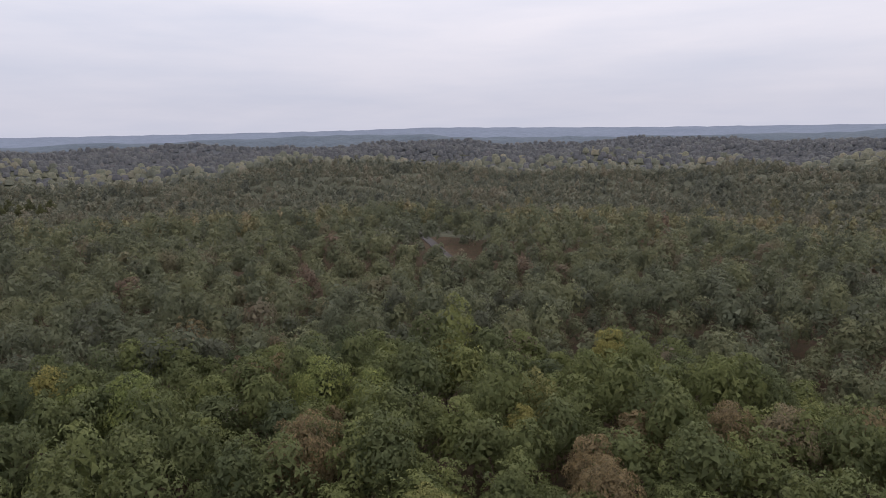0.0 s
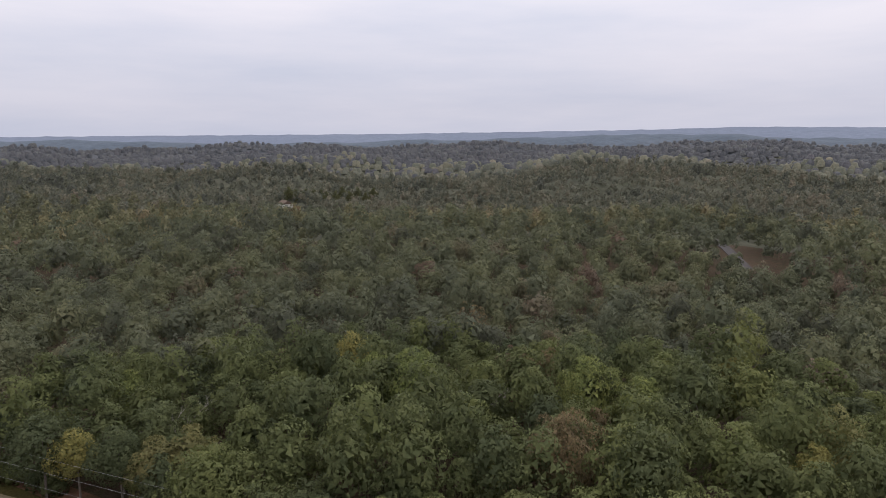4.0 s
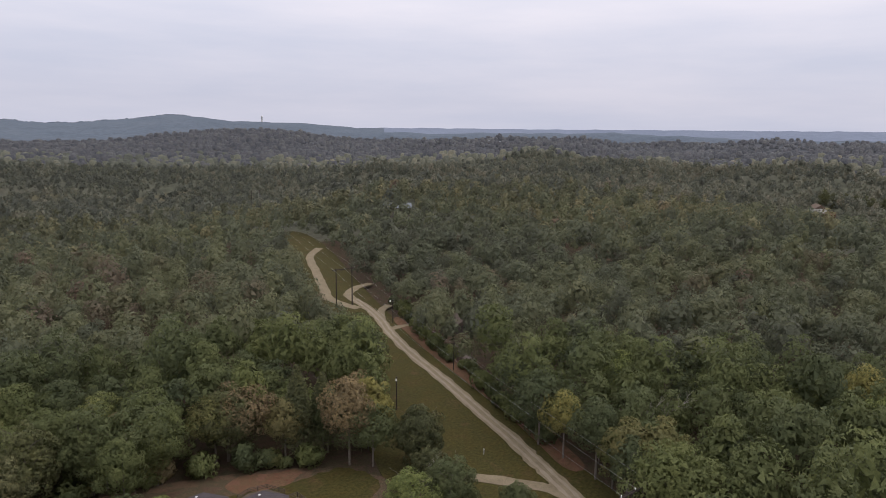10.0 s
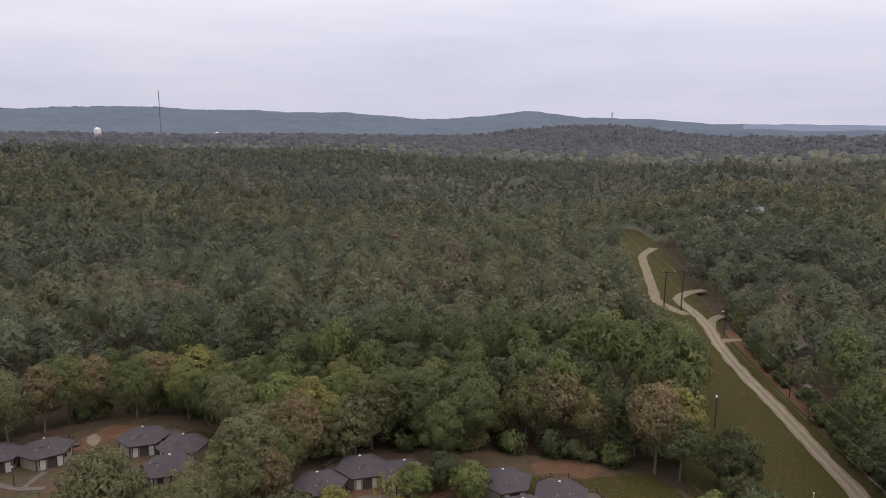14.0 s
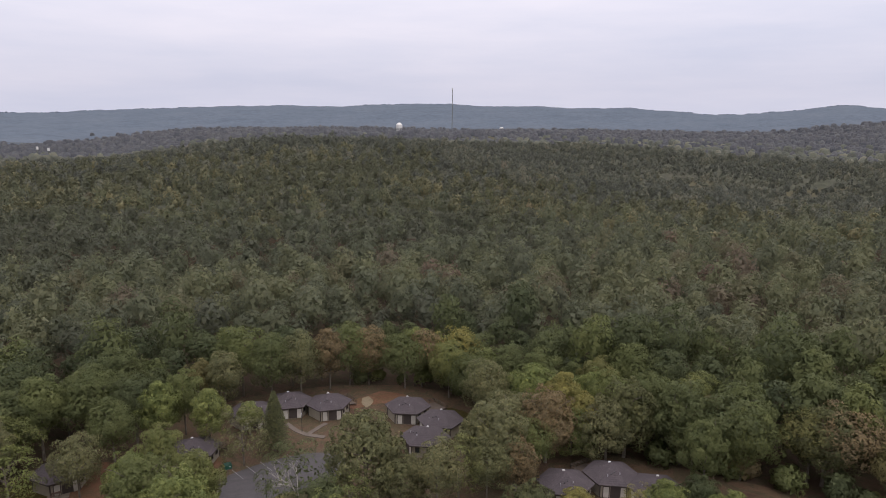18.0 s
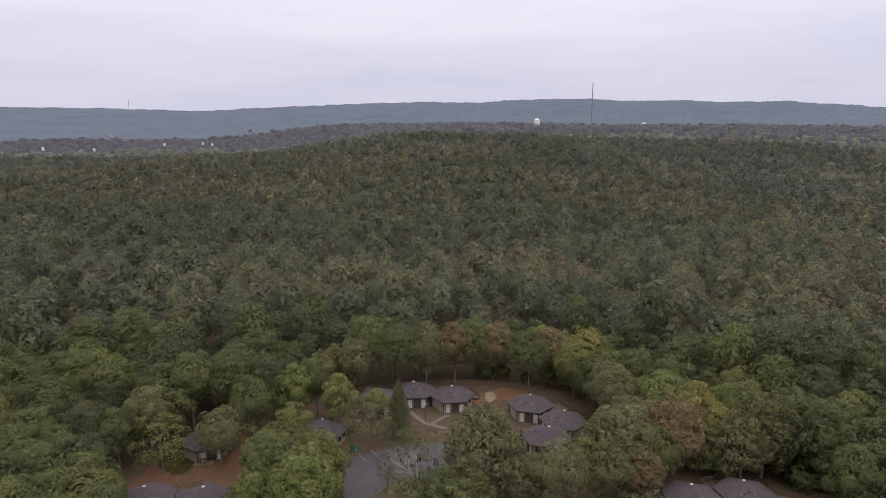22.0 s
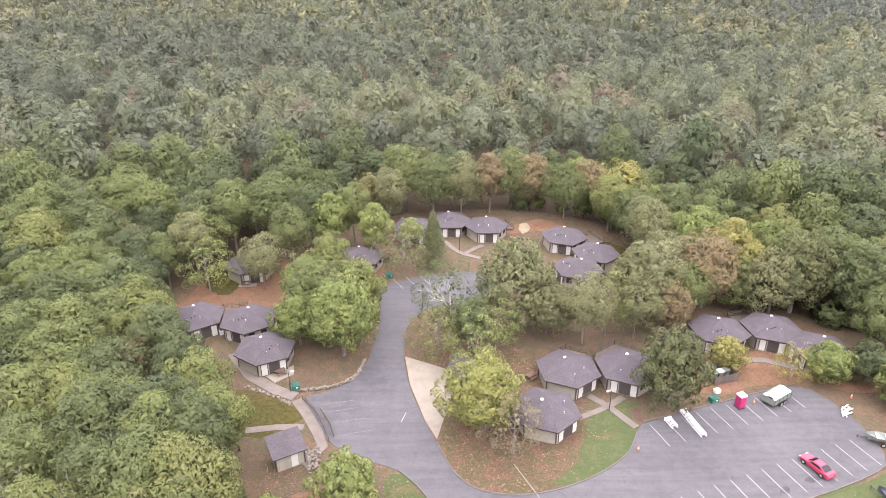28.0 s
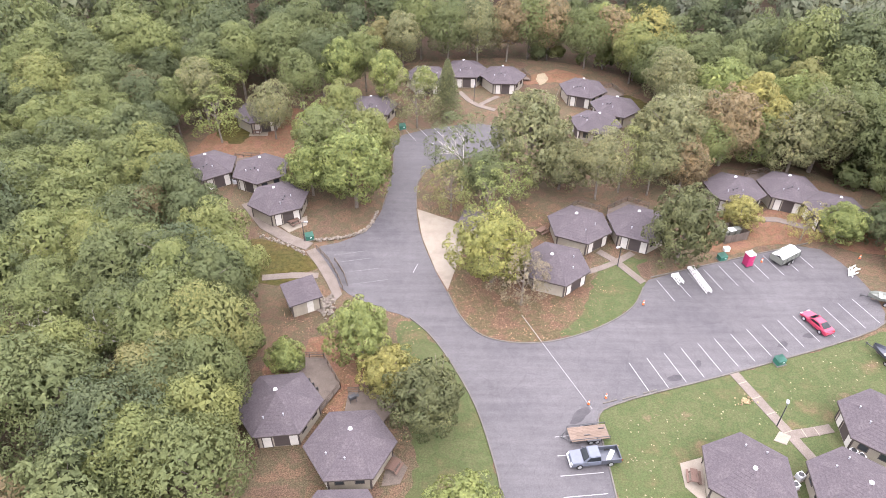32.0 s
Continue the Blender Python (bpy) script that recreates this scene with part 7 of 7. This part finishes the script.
lone_tree(-36, 113, 0.85, "loose", M_LEAF_FRESH, "light green tree in the clay yard", 0.9)
lone_tree(-4.8, 128, 0.9, "oak2", M_LEAF_FRESH, "yellow-green tree at the wood's edge", 1.0)
lone_tree(1.8, 119.5, 0.85, "loose", M_LEAF_DULL, "thin grey-green tree beside the upper lot", 0.9)
lone_tree(7.8, 124, 0.95, "spire", None, "dark pointed evergreen beside the upper lot", 1.05)
lone_tree(22.5, 101, 1.15, "big", M_LEAF_DULL, "large spreading grey-green tree", 1.0)
lone_tree(33.5, 94.5, 0.85, "oak3", M_LEAF_DULL, GREENS, 1.0)
lone_tree(46, 102, 1.15, "big", M_LEAF_DULL, "wide grey-green tree behind the cottages", 0.95)
lone_tree(58.5, 106, 1.0, "big", M_LEAF_RUST, "rust-brown spreading tree at the wood's edge", 1.05)
lone_tree(52, 110, 0.9, "big", M_LEAF_DULL, GREENS, 1.0)
lone_tree(14.4, 85.5, 0.72, "loose", M_LEAF_FRESH, "yellow-green tree in the leaf bed", 1.0)
lone_tree(8.5, 90.5, 0.75, "loose", M_LEAF, GREENS, 0.8)
lone_tree(13.8, 92, 0.8, "oak0", M_LEAF, GREENS, 0.9)
lone_tree(18.5, 93, 0.7, "loose", M_LEAF_FRESH, GREENS, 0.9)
lone_tree(14.4, 72.6, 0.95, "big", M_LEAF_LIME, "yellow-green open tree in the leaf bed", 0.85)
lone_tree(18.4, 67.6, 0.72, "loose", M_LEAF_TAN, "small tan half-bare tree in the leaf bed", 0.85)
lone_tree(43.2, 77.6, 1.15, "round", M_LEAF_DARK, "dense dark green tree beside the car park", 1.18)
lone_tree(55.6, 87.2, 0.68, "round", M_LEAF_YELLOW, "small yellow tree before a cottage", 0.85)
lone_tree(64.6, 83.2, 0.55, "loose", M_LEAF_YELLOW, "thin yellowing sapling near the car park", 0.8)
lone_tree(70.0, 82.6, 0.78, "round", M_LEAF_FRESH, "light green round tree by the car park", 0.95)
lone_tree(76.5, 82.5, 0.75, "round", M_LEAF, GREENS, 1.0)
lone_tree(84.0, 99.5, 1.1, "big", M_LEAF, "large spreading oak at the wood's edge", 1.05)
lone_tree(95.0, 95.5, 1.15, "big", M_LEAF, "large spreading oak at the wood's edge", 1.0)
lone_tree(74.5, 104, 1.1, "big", M_LEAF_DARK, "large dark oak at the wood's edge", 1.0)
lone_tree(105, 85.5, 1.05, "big", M_LEAF_DARK, "large dark oak at the wood's edge", 1.0)
lone_tree(66, 115, 1.0, "oak2", M_LEAF_YELLOW, "yellow-green tree at the wood's edge", 1.0)
lone_tree(77.5, 76.0, 0.8, "round", M_LEAF_FRESH, "light green tree among the cottages", 1.0)
lone_tree(112.5, 73.5, 1.3, "spire", None, "tall dark pine at the wood's edge", 1.15)
lone_tree(116.5, 70.0, 1.2, "spire", None, "tall dark pine at the wood's edge", 1.1)
lone_tree(119.0, 48.5, 1.15, "round", M_LEAF_DARK, "dense dark tree beside the gravel lane", 1.1)
lone_tree(113.5, 44.0, 0.8, "round", M_LEAF_DARK, "dark shrubby tree near the gravel drive", 0.9)
lone_tree(104.5, 36.0, 0.85, "big", M_LEAF, GREENS, 0.85)
lone_tree(107.5, 24.5, 0.72, "round", M_LEAF, GREENS, 1.0)
lone_tree(99.0, 41.0, 0.8, "big", M_LEAF_FRESH, GREENS, 0.85)
for x, y, sc, kd, tint, words in (
        (96.7, -58.2, 1.1, "oak1", M_LEAF_RUST, "orange-brown"), (49.3, -118.3, 1.0, "oak3", M_LEAF_RUST, "orange-brown"), (41.9, -122.4, 1.05, "oak1", M_LEAF_TAN, "pinkish-tan"),
        (59.8, -90.5, 1.0, "oak0", M_LEAF_RUST, "orange-brown"), (31.3, -136.1, 1.1, "oak3", M_LEAF_RUST, "rust-brown"), (37, -128, 0.9, "oak4", M_LEAF_TAN, "pinkish-tan"),
        (117.9, -112.5, 0.95, "oak2", M_LEAF_YELLOW, "yellow-green"), (161.7, -35, 1.05, "oak1", M_LEAF_YELLOW, "yellow-green"), (78.9, -96.1, 0.9, "oak2", M_LEAF_YELLOW, "yellow-green"),
        (133.4, -42.8, 1.2, "oak3", M_LEAF_FRESH, "bright green"), (141, -36, 1.1, "oak0", M_LEAF_FRESH, "bright green"), (119.8, -75.7, 1.15, "oak1", M_LEAF_FRESH, "bright green"),
        (111.1, -84.2, 1.1, "oak4", M_LEAF_FRESH, "bright green"), (88.7, -140.5, 1.1, "oak0", M_LEAF_YELLOW, "yellow-green"), (159, -88.9, 0.9, "oak4", M_LEAF_TAN, "tan"),
        (136.4, -68.6, 0.95, "loose", M_LEAF_RED, "thin dark red"), (186, -77.4, 0.9, "loose", M_LEAF_RUST, "thin rust-brown"), (53, -84, 1.0, "oak3", M_LEAF_RUST, "rust-brown")):
    lone_tree(x, y, sc, kd, tint, words + " tree among green woods", 1.22)
for k in range(12):
    x, y = polar(-96.8 - 0.62 * k, 745 + 9 * (k * 7 % 5))
    tree(x, y, 1.15, "wood2", label="dark conifer-like tree behind a far clearing", tint=M_LEAF_DARK, tall=1.3, group="dark trees by the far clearing")
bare_tree(129, -56.5, 1.1, "pale bare tree among green crowns", 0.5)
bare_tree(111, -97.9, 1.05, "pale bare tree among green crowns", 0.5)
lone_tree(157, 13.4, 1.05, "oak1", M_LEAF_FRESH, "bright green tree at the wood's edge", 1.05)
lone_tree(22, 153, 1.0, "oak2", M_LEAF_RUST, "rust-brown tree at the wood's edge", 1.1)
lone_tree(32, 155, 0.95, "oak3", M_LEAF_RUST, "rust-tinged tree at the wood's edge", 1.05)
BELT = [(22, 94), (34, 92.5), (44, 95), (52, 99), (60, 102), (73, 100.5), (62, 113), (56, 120), (50, 113), (45, 105), (36, 97.5), (24, 98)]
bx, by = np.meshgrid(np.arange(16, 76, 5.4), np.arange(91, 124, 5.2))
bx, by = bx.ravel() + rng.uniform(-2, 2, bx.size), by.ravel() + rng.uniform(-2, 2, by.size)
keep = inside(bx, by, BELT)
taken = [(22.5, 101), (33.5, 97), (46, 102), (58.5, 106), (52, 110)]
for k, (x, y) in enumerate(zip(bx[keep], by[keep])):
    if min(math.hypot(x - a, y - b) for a, b in taken) > 3.4:
        tree(float(x), float(y), random.uniform(0.72, 0.9), ("big", "oak0", "loose", "oak3")[k % 4], label="grey-green broadleaf tree in a belt behind cottages", tint=(M_LEAF_DULL, M_LEAF_DULL, M_LEAF, M_LEAF_DULL, M_LEAF_RUST)[k % 5], tall=random.uniform(0.85, 1.05), group="trees standing apart")
for x, y, s in ((-16.8, 34, 1.0), (-18.3, 41, 1.05), (-18.8, 46.5, 0.95), (-20.2, 53, 1.0), (-20.6, 59, 1.0), (-20.8, 65, 0.95), (-24.5, 71.5, 0.95), (-28.5, 76.5, 1.0), (-33.5, 83, 0.95), (-39.5, 90, 1.0), (-41.5, 96, 0.9), (-24, 45, 1.1), (-25.5, 52, 1.1), (-26, 60, 1.05), (-22.5, 36, 1.1)):
    tree(x, y, s, "oak%d" % random.randrange(5), label="leafy green tree at the wood's edge beside cottages", group="trees at the edge of the woods", tall=random.uniform(0.92, 1.1))
for x, y, s, t in ((80.5, 87.5, 0.9, M_LEAF), (91, 90.5, 0.95, M_LEAF), (-40, 119, 0.9, M_LEAF_DULL), (-22, 126, 0.9, M_LEAF), (-14, 131, 0.95, M_LEAF_FRESH), (-19, 133, 1.0, M_LEAF), (-10, 136, 0.9, M_LEAF), (-2.5, 146.5, 0.95, M_LEAF_DULL), (8, 150, 1.0, M_LEAF), (15, 150.5, 1.0, M_LEAF_DULL), (40, 149, 1.0, M_LEAF), (49, 141, 1.0, M_LEAF), (53.5, 133, 1.0, M_LEAF), (52.5, 125, 0.95, M_LEAF_DULL), (3, 132.5, 0.6, M_LEAF_FRESH), (-12, 112, 0.85, M_LEAF), (-16, 106, 0.85, M_LEAF_FRESH)):
    tree(x, y, s, "oak%d" % random.randrange(5), label="leafy tree at the edge of the cottage clearing", tint=t, group="trees standing apart", tall=random.uniform(0.92, 1.1))
bare_tree(10.4, 97.0, 0.95, "pale half-bare tree with grey limbs", leaves=KINDS["loose"][0])
bare_tree(140.8, 4.7, 1.15, "pale dead tree among green crowns", 0.5)
bare_tree(177.9, -71.7, 1.1, "brown bare tree among green crowns", 0.5)
bare_tree(-39.2, 55.0, 0.95, "pale half-bare tree among green crowns", leaves=KINDS["loose"][0])
bare_tree(-29.9, 54.1, 0.95, "pale half-bare tree among green crowns", leaves=KINDS["loose"][0])
bare_tree(-49.0, 67.3, 0.95, "pale half-bare tree among green crowns", leaves=KINDS["loose"][0])
bare_tree(110, 38.5, 0.6, "pale bare small tree by the gravel drive")

# ---------------------------------------------------------------- low growth along the woods
BUSH = [crown_mesh(140 + k, 16, 700, 0.17, 1.5, 1.25 + 0.2 * k, 1.15 + 0.15 * k, M_LEAF, lobe=0.4, low=-0.6, ragged=0.3, inner=90) for k in range(3)]
STEM = trunk_mesh(150, 1.2, 0.05, M_BARK, 4, 0.6, 0.2)


def bush(x, y, s, k):
    root = thing("bush", pose(x, y, 0.0, 0, 0, (x * 37 + y * 11) % 360), "leafy green bush at the edge of the woods", "bush", "bushes along the woods")
    root.scale = (s, s, s)
    shared("stem", STEM, root, Matrix())
    shared("crown", BUSH[k], root, Matrix())


bush_rng = random.Random(31)
for line, n in (([(141, 28), (153, 41), (170, 56), (190, 76), (210, 93), (237, 116)], 34), ([(120, 61), (131, 67), (154, 83), (179, 102), (187, 114), (206, 138)], 24), ([(80, 101), (92, 91), (102, 80), (111, 69)], 14), ([(-20, 30), (-20, 45), (-20, 57), (-23, 68), (-30, 80)], 12), ([(56, 132), (48, 149), (26, 157)], 8)):
    for i in range(n):
        t = (i + bush_rng.random()) / n * (len(line) - 1)
        a, b = Vector(line[int(t)]), Vector(line[min(int(t) + 1, len(line) - 1)])
        c = a.lerp(b, t % 1) + Vector((bush_rng.uniform(-1.6, 1.6), bush_rng.uniform(-1.6, 1.6)))
        bush(c.x, c.y, bush_rng.uniform(0.9, 2.0), bush_rng.randrange(3))
